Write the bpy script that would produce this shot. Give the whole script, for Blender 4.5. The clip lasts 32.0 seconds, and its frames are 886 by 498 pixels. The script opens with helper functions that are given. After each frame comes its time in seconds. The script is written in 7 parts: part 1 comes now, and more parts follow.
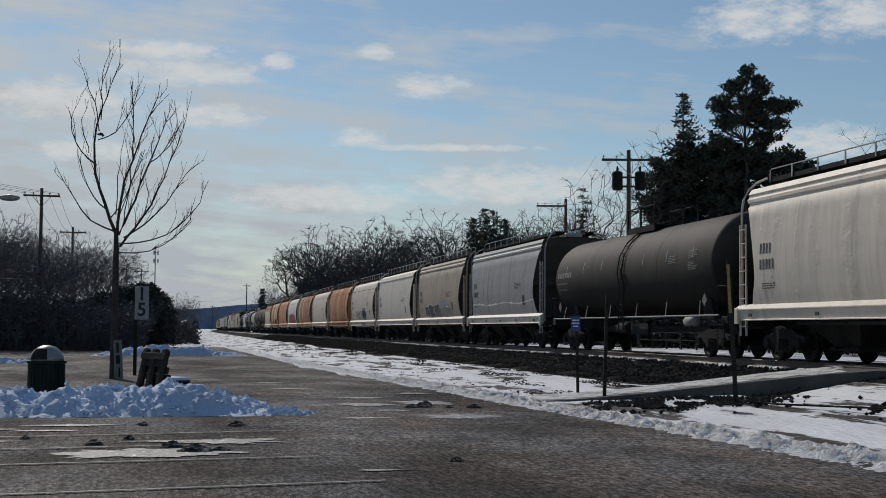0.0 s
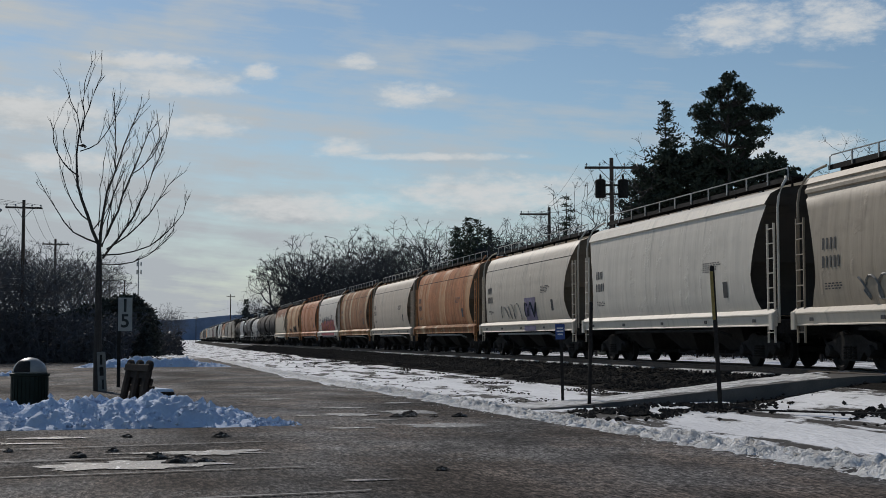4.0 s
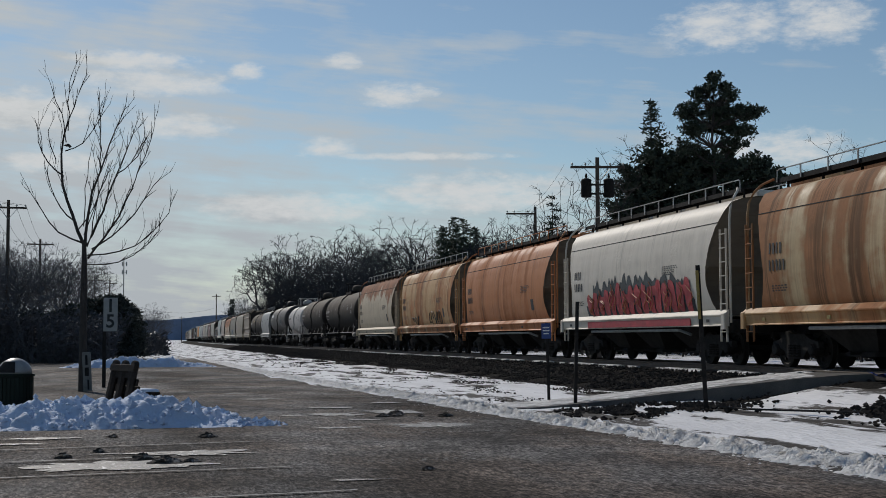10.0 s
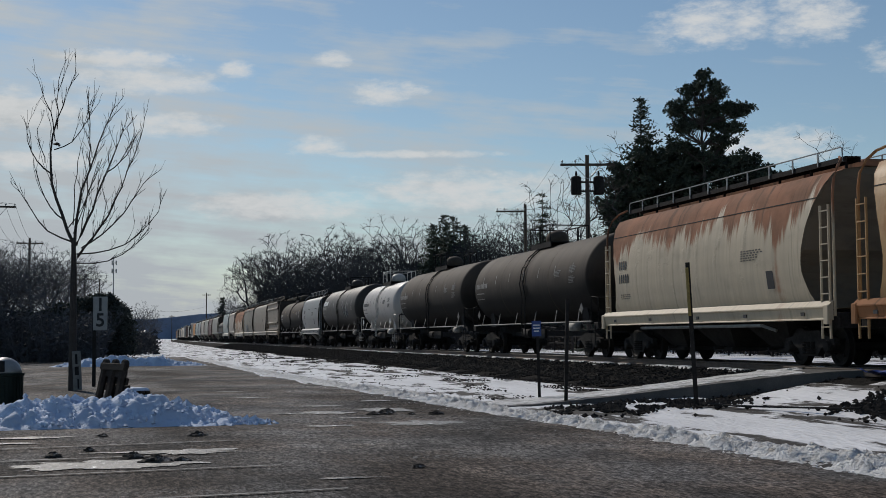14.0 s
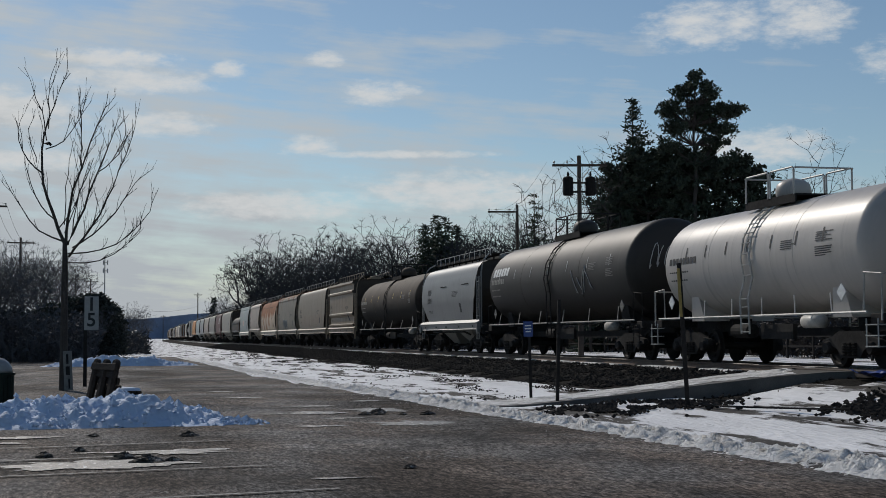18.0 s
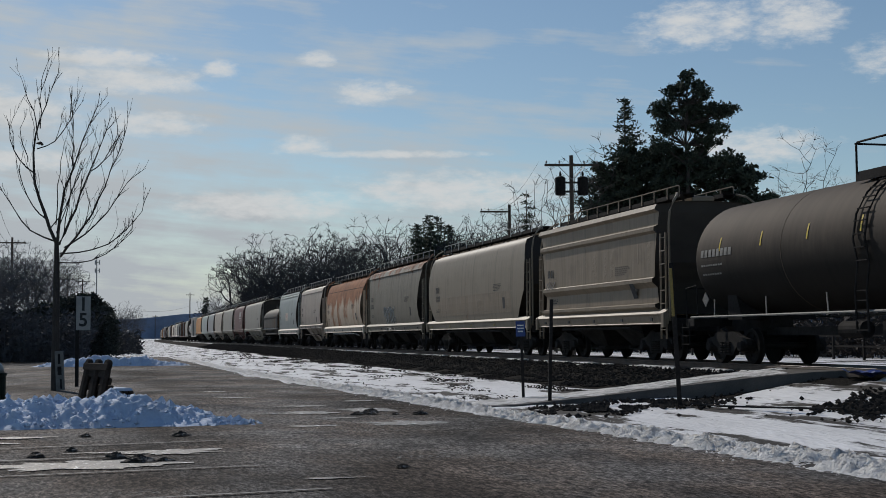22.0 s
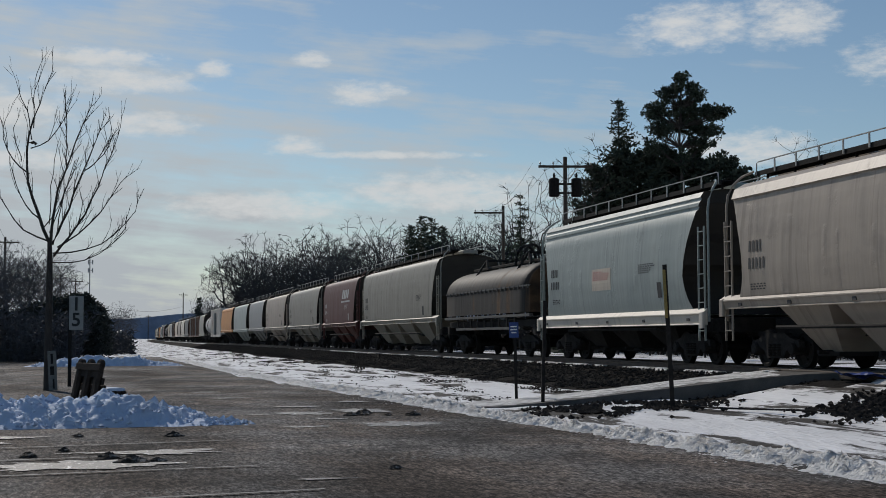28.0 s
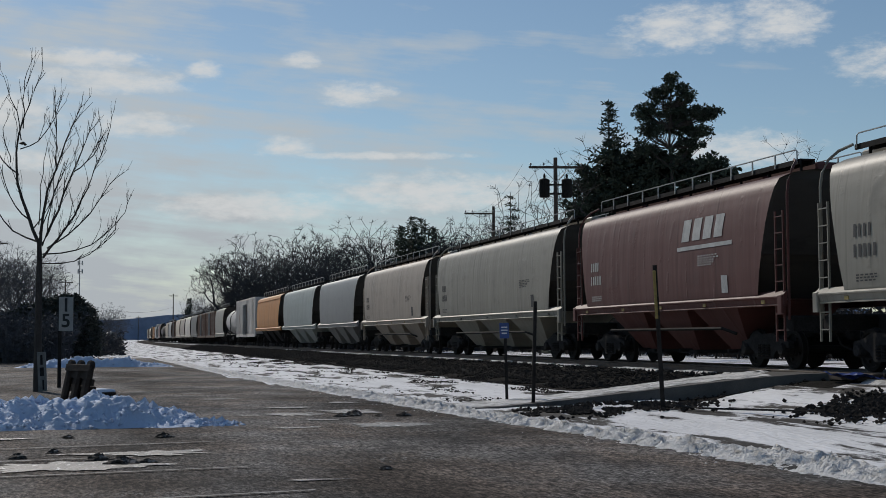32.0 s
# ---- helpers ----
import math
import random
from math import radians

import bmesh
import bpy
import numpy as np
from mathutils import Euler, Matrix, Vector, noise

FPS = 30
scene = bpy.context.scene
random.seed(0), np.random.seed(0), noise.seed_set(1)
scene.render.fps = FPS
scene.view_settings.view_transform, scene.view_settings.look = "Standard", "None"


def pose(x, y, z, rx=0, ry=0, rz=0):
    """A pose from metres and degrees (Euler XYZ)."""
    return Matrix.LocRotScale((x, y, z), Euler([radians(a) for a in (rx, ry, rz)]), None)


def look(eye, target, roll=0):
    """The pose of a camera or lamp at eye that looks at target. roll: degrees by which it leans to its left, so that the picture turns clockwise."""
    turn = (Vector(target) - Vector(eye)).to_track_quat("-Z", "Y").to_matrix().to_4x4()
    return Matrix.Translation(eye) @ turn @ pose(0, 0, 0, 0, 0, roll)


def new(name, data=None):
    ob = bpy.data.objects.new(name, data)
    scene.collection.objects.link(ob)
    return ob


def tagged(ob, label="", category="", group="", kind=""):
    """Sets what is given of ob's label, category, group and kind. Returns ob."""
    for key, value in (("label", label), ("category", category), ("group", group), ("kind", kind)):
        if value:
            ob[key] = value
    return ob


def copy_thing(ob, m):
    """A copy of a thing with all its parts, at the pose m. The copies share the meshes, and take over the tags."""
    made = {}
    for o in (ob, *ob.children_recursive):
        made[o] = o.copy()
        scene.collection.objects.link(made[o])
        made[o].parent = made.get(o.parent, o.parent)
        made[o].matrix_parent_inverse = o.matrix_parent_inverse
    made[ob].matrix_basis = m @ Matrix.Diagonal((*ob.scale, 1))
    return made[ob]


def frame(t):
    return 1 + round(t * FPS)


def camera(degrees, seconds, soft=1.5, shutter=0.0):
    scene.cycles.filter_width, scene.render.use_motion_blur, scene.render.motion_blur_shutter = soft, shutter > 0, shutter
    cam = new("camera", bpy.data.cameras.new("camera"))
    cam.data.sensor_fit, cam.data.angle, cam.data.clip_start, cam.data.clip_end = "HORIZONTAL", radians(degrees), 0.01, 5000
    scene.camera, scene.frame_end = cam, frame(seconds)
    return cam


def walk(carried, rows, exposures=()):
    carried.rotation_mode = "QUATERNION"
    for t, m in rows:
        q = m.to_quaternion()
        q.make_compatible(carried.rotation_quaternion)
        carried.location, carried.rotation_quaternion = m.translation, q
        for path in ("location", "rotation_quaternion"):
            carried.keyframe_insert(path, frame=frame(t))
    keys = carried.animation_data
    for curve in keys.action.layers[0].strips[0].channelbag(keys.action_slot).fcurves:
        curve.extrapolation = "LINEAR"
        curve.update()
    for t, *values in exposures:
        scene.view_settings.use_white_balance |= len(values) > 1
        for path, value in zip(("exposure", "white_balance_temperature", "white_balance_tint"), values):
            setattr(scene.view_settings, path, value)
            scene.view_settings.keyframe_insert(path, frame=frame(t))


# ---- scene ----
# ---------------------------------------------------------------- camera and its walk
EXPO = -0.2                         # stops
SKY, SUN = 0.075, 2.5               # strength of the sky and of the sun
VEIL, CLOUD = (7.05, 7.42, 7.55), (9.8, 10.0, 10.0)   # colour of the high haze and of the clouds
cam = camera(36.0, 32.0, soft=0.65)
EYE = (0.0, 0.0, 1.6)
# seconds, yaw, pitch, roll of the hand-held camera, which stands on one spot
LOOK = [
    (0, -11.55, 3.40, -0.40), (0.5, -11.52, 3.55, -0.41), (1, -11.63, 3.70, -0.41), (1.5, -11.75, 3.75, -0.34), (2, -11.73, 3.83, -0.24),
    (2.5, -11.84, 3.83, -0.03), (3, -12.00, 3.71, 0.02), (3.5, -12.10, 3.75, 0.05), (5.5, -12.42, 3.85, 0.13), (6, -12.40, 3.94, 0.16),
    (6.5, -12.46, 3.95, 0.16), (7, -12.55, 3.76, 0.09), (7.5, -12.65, 3.76, 0.12), (8, -12.72, 3.88, 0.07), (8.5, -12.68, 3.93, 0.08),
    (9, -12.57, 4.02, 0.11), (9.5, -12.65, 4.00, 0.20), (10, -12.78, 3.76, 0.19), (10.5, -12.70, 3.81, 0.15), (11, -12.74, 3.79, 0.29),
    (11.5, -12.81, 3.88, 0.34), (12, -12.87, 3.97, 0.40), (12.5, -12.78, 4.05, 0.45), (13, -13.13, 3.80, 0.40), (13.5, -13.16, 3.70, 0.39),
    (14, -13.18, 3.67, 0.37), (14.5, -13.28, 3.61, 0.32), (16.5, -13.39, 3.71, 0.35), (17, -13.49, 3.66, 0.31), (17.5, -13.51, 3.57, 0.32),
    (18, -13.53, 3.68, 0.29), (18.5, -13.59, 3.70, 0.33), (19, -13.50, 3.75, 0.32), (19.5, -13.49, 3.63, 0.32), (20, -13.61, 3.57, 0.35),
    (20.5, -13.67, 3.55, 0.34), (21, -13.74, 3.56, 0.33), (21.5, -13.75, 3.63, 0.36), (22, -13.85, 3.67, 0.33), (22.5, -13.86, 3.71, 0.25),
    (23, -13.90, 3.53, 0.21), (23.5, -13.94, 3.59, 0.10), (24, -14.01, 3.57, -0.01), (24.5, -14.03, 3.55, 0.05), (25, -14.02, 3.60, 0.09),
    (25.5, -14.13, 3.64, 0.07), (27.5, -14.13, 3.65, 0.09), (28, -14.13, 3.71, 0.15), (28.5, -14.20, 3.75, 0.22), (29, -14.24, 3.67, 0.19),
    (29.5, -14.27, 3.50, 0.19), (30, -14.18, 3.65, 0.29), (30.5, -14.33, 3.65, 0.30), (31, -14.46, 3.66, 0.24), (31.5, -14.60, 3.64, 0.27),
    (32, -14.53, 3.74, 0.20),
]

walk(cam, [(t, pose(*EYE, 90 + p, r, y)) for t, y, p, r in LOOK], exposures=((0, EXPO), (32, EXPO)))

# ---------------------------------------------------------------- world, sun
SUN_AZ, SUN_EL = -14.0, 34.0      # degrees, azimuth clockwise from +y (along the track)


def build_world():
    w = bpy.data.worlds.new("winter_sky")
    scene.world = w
    w.use_nodes = True
    nt = w.node_tree
    nt.nodes.clear()
    N, Lk = nt.nodes, nt.links

    def math_n(op, a, b=0.0, c=0.0, clamp=False):
        n = N.new("ShaderNodeMath")
        n.operation, n.use_clamp = op, clamp
        for i, v in enumerate((a, b, c)):
            if isinstance(v, (int, float)):
                n.inputs[i].default_value = v
            else:
                Lk.new(v, n.inputs[i])
        return n.outputs[0]

    sky = N.new("ShaderNodeTexSky")
    sky.sky_type, sky.sun_disc = 'NISHITA', False
    sky.sun_elevation, sky.sun_rotation = radians(SUN_EL), radians(SUN_AZ)
    sky.altitude, sky.air_density, sky.dust_density, sky.ozone_density = 100, 1.0, 0.2, 1.6
    tc = N.new("ShaderNodeTexCoord")
    sep = N.new("ShaderNodeSeparateXYZ")
    Lk.new(tc.outputs["Generated"], sep.inputs[0])
    az = math_n('MULTIPLY', math_n('ARCTAN2', sep.outputs[0], sep.outputs[1]), 57.2958)
    el = math_n('MULTIPLY', math_n('ARCSINE', sep.outputs[2]), 57.2958)
    # cumulus patches: azimuth, elevation, half width, half height in degrees
    clouds = [(-0.1, 11.4, 2.4, .38), (0.7, 10.5, 2.9, .5), (1.8, 8.8, 2.0, .5), (10.8, 10.2, 1.5, .5), (8.6, 11.6, .7, .3),
              (24.7, 12.7, 2.6, .9), (28.6, 12.8, 1.9, 1.0), (6.4, 5.5, 3.6, .6), (14.3, 6.1, 4.2, .8), (8.0, 8.0, 1.1, .4),
              (4.6, 11.1, .7, .35), (27.0, 7.7, 2.6, .7), (-4.2, 9.2, 2.8, .8), (-3.3, 7.2, 1.9, .45), (11.6, 7.65, 3.6, .16),
              (34.0, 11.0, 3.0, .9), (-12.0, 10.0, 4.0, 1.0)]
    comb = N.new("ShaderNodeCombineXYZ")
    Lk.new(math_n('MULTIPLY', az, 0.24), comb.inputs[0])
    Lk.new(math_n('MULTIPLY', el, 0.55), comb.inputs[1])

    def noise_n(scale, detail, rough, vec):
        n = N.new("ShaderNodeTexNoise")
        n.inputs["Scale"].default_value, n.inputs["Detail"].default_value, n.inputs["Roughness"].default_value = scale, detail, rough
        Lk.new(vec, n.inputs["Vector"])
        return n.outputs["Fac"]
    puff = noise_n(3.4, 8, 0.64, comb.outputs[0])
    broad = noise_n(1.1, 4, 0.55, comb.outputs[0])
    # long wisps that slant down to the right
    comb2 = N.new("ShaderNodeCombineXYZ")
    Lk.new(math_n('MULTIPLY_ADD', el, 0.05, math_n('MULTIPLY', az, 0.045)), comb2.inputs[0])
    Lk.new(math_n('MULTIPLY_ADD', az, 0.035, math_n('MULTIPLY', el, 0.42)), comb2.inputs[1])
    wisp = noise_n(2.2, 7, 0.62, comb2.outputs[0])
    best = None
    for a0, e0, wa, he in clouds:
        u = math_n('MULTIPLY_ADD', az, 1 / wa, -a0 / wa)
        v = math_n('MULTIPLY_ADD', el, 1 / he, -e0 / he)
        d = math_n('MULTIPLY_ADD', v, v, math_n('MULTIPLY', u, u))
        best = d if best is None else math_n('MINIMUM', best, d)
    body = math_n('SUBTRACT', 0.92, math_n('MULTIPLY', best, 0.55))
    body = math_n('MULTIPLY_ADD', math_n('SUBTRACT', puff, 0.5), 2.4, body)
    ramp = N.new("ShaderNodeMapRange")
    ramp.interpolation_type = 'SMOOTHSTEP'
    Lk.new(body, ramp.inputs["Value"])
    ramp.inputs["From Min"].default_value, ramp.inputs["From Max"].default_value = 0.0, 1.35
    ramp.inputs["To Max"].default_value = 0.97
    # thin high haze, thicker near the horizon and towards the sun
    low = math_n('MULTIPLY_ADD', el, -0.060, 1.50)
    low = math_n('MULTIPLY_ADD', math_n('ABSOLUTE', math_n('ADD', az, 14.0)), -0.0265, low)
    veil = math_n('MULTIPLY_ADD', math_n('SUBTRACT', broad, 0.5), 1.7, low)
    veil = math_n('MULTIPLY_ADD', math_n('SUBTRACT', wisp, 0.5), 2.4, veil, True)
    veil = math_n('MULTIPLY', veil, 0.95)
    haze = N.new("ShaderNodeMix"); haze.data_type = 'RGBA'
    Lk.new(math_n('MULTIPLY_ADD', el, 0.11, -0.25, True), haze.inputs[0])
    haze.inputs[6].default_value, haze.inputs[7].default_value = (VEIL[0] * .86, VEIL[1] * .885, VEIL[2] * .95, 1), (VEIL[0] * 1.04, VEIL[1] * 1.04, VEIL[2] * 1.04, 1)
    mix1 = N.new("ShaderNodeMix"); mix1.data_type = 'RGBA'
    deep = N.new("ShaderNodeMix"); deep.data_type, deep.blend_type = 'RGBA', 'MULTIPLY'
    deep.inputs[0].default_value, deep.inputs[7].default_value = 1.0, (.92, .985, 1.01, 1)
    Lk.new(sky.outputs[0], deep.inputs[6])
    Lk.new(veil, mix1.inputs[0]); Lk.new(deep.outputs[2], mix1.inputs[6]); Lk.new(haze.outputs[2], mix1.inputs[7])
    mix2 = N.new("ShaderNodeMix"); mix2.data_type = 'RGBA'
    Lk.new(ramp.outputs[0], mix2.inputs[0]); Lk.new(mix1.outputs[2], mix2.inputs[6])
    lit = N.new("ShaderNodeMix"); lit.data_type = 'RGBA'
    Lk.new(math_n('MULTIPLY_ADD', body, 0.55, -0.05, True), lit.inputs[0])
    lit.inputs[6].default_value, lit.inputs[7].default_value = (CLOUD[0] * 1.04, CLOUD[1] * 1.03, CLOUD[2] * 1.01, 1), (CLOUD[0] * .90, CLOUD[1] * .91, CLOUD[2] * .94, 1)
    Lk.new(lit.outputs[2], mix2.inputs[7])
    bg = N.new("ShaderNodeBackground")
    Lk.new(mix2.outputs[2], bg.inputs[0])
    bg.inputs[1].default_value = SKY
    out = N.new("ShaderNodeOutputWorld")
    Lk.new(bg.outputs[0], out.inputs[0])


build_world()
sun = new("sun", bpy.data.lights.new("sun", 'SUN'))
sun.data.energy, sun.data.angle, sun.data.color = SUN, radians(0.6), (1.0, 0.93, 0.84)
_a, _e = radians(SUN_AZ), radians(SUN_EL)
sun.matrix_world = look((math.sin(_a) * math.cos(_e) * 100, math.cos(_a) * math.cos(_e) * 100, math.sin(_e) * 100), (0, 0, 0))

# ---------------------------------------------------------------- materials


def material(name, base, rough=0.6, metal=0.0, vary=0.25, scale=3.0, fine=40.0, bump=0.15, second=None, amount=0.5, stretch=(1, 1, 1), coords="Object", spec=0.5, sharp=0.12, bump_dist=0.02):
    """A surface with broad stains, fine grain and relief; second: a colour that shows through in patches."""
    m = bpy.data.materials.new(name)
    m.use_nodes = True
    nt = m.node_tree
    N, Lk = nt.nodes, nt.links
    bs = N["Principled BSDF"]
    tc = N.new("ShaderNodeTexCoord")
    mp = N.new("ShaderNodeMapping")
    mp.inputs["Scale"].default_value = stretch
    Lk.new(tc.outputs[coords], mp.inputs[0])

    def noi(sc, det, ro):
        n = N.new("ShaderNodeTexNoise")
        n.inputs["Scale"].default_value, n.inputs["Detail"].default_value, n.inputs["Roughness"].default_value = sc, det, ro
        Lk.new(mp.outputs[0], n.inputs["Vector"])
        return n.outputs["Fac"]
    big, small = noi(scale, 5, 0.6), noi(fine, 3, 0.6)
    b4 = (*base, 1)
    rng = N.new("ShaderNodeMapRange")
    Lk.new(big, rng.inputs[0])
    rng.inputs[1].default_value, rng.inputs[2].default_value = 0.3, 0.7
    rng.inputs[3].default_value, rng.inputs[4].default_value = 1 - vary, 1 + vary
    rng2 = N.new("ShaderNodeMapRange")
    Lk.new(small, rng2.inputs[0])
    rng2.inputs[1].default_value, rng2.inputs[2].default_value = 0.3, 0.7
    rng2.inputs[3].default_value, rng2.inputs[4].default_value = 1 - vary * 0.6, 1 + vary * 0.6
    mul = N.new("ShaderNodeMath"); mul.operation = 'MULTIPLY'
    Lk.new(rng.outputs[0], mul.inputs[0]); Lk.new(rng2.outputs[0], mul.inputs[1])
    col = N.new("ShaderNodeMix"); col.data_type, col.blend_type = 'RGBA', 'MULTIPLY'
    col.inputs[0].default_value = 1.0
    if second:
        other = noi(scale * 0.7, 7, 0.68)
        mk = N.new("ShaderNodeMapRange"); mk.interpolation_type = 'SMOOTHSTEP'
        Lk.new(other, mk.inputs[0])
        c = 0.5 + (0.5 - amount) * 0.5
        mk.inputs[1].default_value, mk.inputs[2].default_value = c - sharp * 0.5, c + sharp * 0.5
        two = N.new("ShaderNodeMix"); two.data_type = 'RGBA'
        Lk.new(mk.outputs[0], two.inputs[0])
        two.inputs[6].default_value, two.inputs[7].default_value = b4, (*second, 1)
        Lk.new(two.outputs[2], col.inputs[6])
    else:
        col.inputs[6].default_value = b4
    Lk.new(mul.outputs[0], col.inputs[7])
    Lk.new(col.outputs[2], bs.inputs["Base Color"])
    bs.inputs["Roughness"].default_value, bs.inputs["Metallic"].default_value = rough, metal
    bs.inputs["Specular IOR Level"].default_value = spec
    if bump:
        bp = N.new("ShaderNodeBump")
        bp.inputs["Strength"].default_value, bp.inputs["Distance"].default_value = bump, bump_dist
        add = N.new("ShaderNodeMath"); add.operation = 'ADD'
        Lk.new(big, add.inputs[0]); Lk.new(small, add.inputs[1])
        Lk.new(add.outputs[0], bp.inputs["Height"])
        Lk.new(bp.outputs[0], bs.inputs["Normal"])
    return m


def car_paint(name, base, rust=0.15, rust_col=(0.22, 0.075, 0.03), top=0.0, dirt=0.3, rough=0.55, seed=0.0, metal=0.0, dents=0.7, spec=0.32, top_light=None):
    """Weathered paint of a freight car: streaks that run down the sides, rust from the roof, dirt, buckled sheets."""
    m = bpy.data.materials.new(name)
    m.use_nodes = True
    nt = m.node_tree
    N, Lk = nt.nodes, nt.links
    bs = N["Principled BSDF"]
    tc = N.new("ShaderNodeTexCoord")

    def noi(vec_scale, sc, det, ro, off=0.0):
        mp = N.new("ShaderNodeMapping")
        mp.inputs["Scale"].default_value = vec_scale
        mp.inputs["Location"].default_value = (seed + off, seed * 1.7, off)
        Lk.new(tc.outputs["Object"], mp.inputs[0])
        n = N.new("ShaderNodeTexNoise")
        n.inputs["Scale"].default_value, n.inputs["Detail"].default_value, n.inputs["Roughness"].default_value = sc, det, ro
        Lk.new(mp.outputs[0], n.inputs["Vector"])
        return n.outputs["Fac"]

    def rng(v, a, b, c=0.0, d=1.0):
        n = N.new("ShaderNodeMapRange"); n.interpolation_type = 'SMOOTHSTEP'
        Lk.new(v, n.inputs[0])
        for i, q in enumerate((a, b, c, d)):
            n.inputs[i + 1].default_value = q
        return n.outputs[0]

    def mth(op, a, b):
        n = N.new("ShaderNodeMath"); n.operation = op
        for i, q in enumerate((a, b)):
            if isinstance(q, (int, float)):
                n.inputs[i].default_value = q
            else:
                Lk.new(q, n.inputs[i])
        return n.outputs[0]

    def mixc(f, a, b):
        n = N.new("ShaderNodeMix"); n.data_type = 'RGBA'
        for i, q in ((0, f), (6, a), (7, b)):
            if isinstance(q, (int, float)):
                n.inputs[i].default_value = q
            elif isinstance(q, tuple):
                n.inputs[i].default_value = (*q, 1)
            else:
                Lk.new(q, n.inputs[i])
        return n.outputs[2]
    base = (base[0] * 1.09, base[1], base[2] * .89)
    streak = noi((0.05, 1.0, 0.05), 0.62, 6, 0.62)
    fine = noi((0.1, 1.0, 0.08), 6.0, 4, 0.6, 3.0)
    blot = noi((0.6, 0.6, 0.9), 1.6, 6, 0.6, 7.0)
    sep = N.new("ShaderNodeSeparateXYZ")
    Lk.new(tc.outputs["Object"], sep.inputs[0])
    c = tuple(v * (1 - 0.45 * dirt) for v in base)
    run_off = noi((0.1, 1.0, 0.03), 2.6, 5, 0.7, 19.0)
    dirty = mixc(rng(fine, 0.42, 0.70, 0.0, 0.6 + dirt * 0.4), base, c)
    dirty = mixc(rng(run_off, 0.56, 0.66, 0.0, 0.25 + dirt * 0.7), dirty, tuple(0.45 * v for v in base))
    dirty = mixc(rng(blot, 0.5, 0.75, 0.0, dirt), dirty, tuple(0.35 * v + 0.02 for v in base))
    r = rng(mth('ADD', mth('MULTIPLY', streak, 0.75), mth('MULTIPLY', blot, 0.25)), 0.64 - 0.36 * rust, 0.76 - 0.34 * rust)
    if top:
        # rust that starts at the roof and runs down in tongues
        edge = mth('ADD', mth('MULTIPLY', sep.outputs[2], 1.0), mth('MULTIPLY', mth('ADD', streak, mth('MULTIPLY', fine, 0.5)), 3.2))
        r = mth('MAXIMUM', r, rng(edge, 6.75 - top, 7.15 - top))
    r2 = mixc(rng(blot, .3, .7), tuple(v * .75 for v in rust_col), tuple(v * 1.35 + .01 for v in rust_col))
    r2 = mixc(rng(run_off, .52, .66), r2, tuple(v * .42 for v in rust_col))
    col = mixc(mth('MULTIPLY', r, 0.88), dirty, r2)
    if top_light:
        # lighter brown painted on the upper half as skylight, with a ragged lower border
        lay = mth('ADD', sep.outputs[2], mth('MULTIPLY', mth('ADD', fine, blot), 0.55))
        col = mixc(rng(lay, 0.15, 1.25, 0.0, 0.92), col, mixc(rng(streak, .35, .65), top_light, tuple(v * .7 for v in top_light)))
    bs.inputs["Specular IOR Level"].default_value = spec
    Lk.new(col, bs.inputs["Base Color"])
    Lk.new(rng(r, 0, 1, rough, min(0.9, rough + 0.3)), bs.inputs["Roughness"])
    bs.inputs["Metallic"].default_value = metal
    bp = N.new("ShaderNodeBump")
    bp.inputs["Strength"].default_value, bp.inputs["Distance"].default_value = dents, 0.09
    sheet = noi((0.1, 1.0, 0.16), 0.9, 3, 0.5, 11.0)
    # upright creases where the sheets have buckled between their stiffeners
    crease = noi((0.1, 1.0, 0.20), 0.8, 1, 0.4, 23.0)
    ridge = rng(mth('ABSOLUTE', mth('SUBTRACT', crease, 0.5), 0.0), 0.0, 0.045, 0.10, 0.0)
    hump = mth('ADD', sheet, mth('MULTIPLY', fine, 0.05))
    Lk.new(mth('ADD', hump, mth('MULTIPLY', ridge, rng(blot, .46, .6))), bp.inputs["Height"])
    Lk.new(bp.outputs[0], bs.inputs["Normal"])
    return m


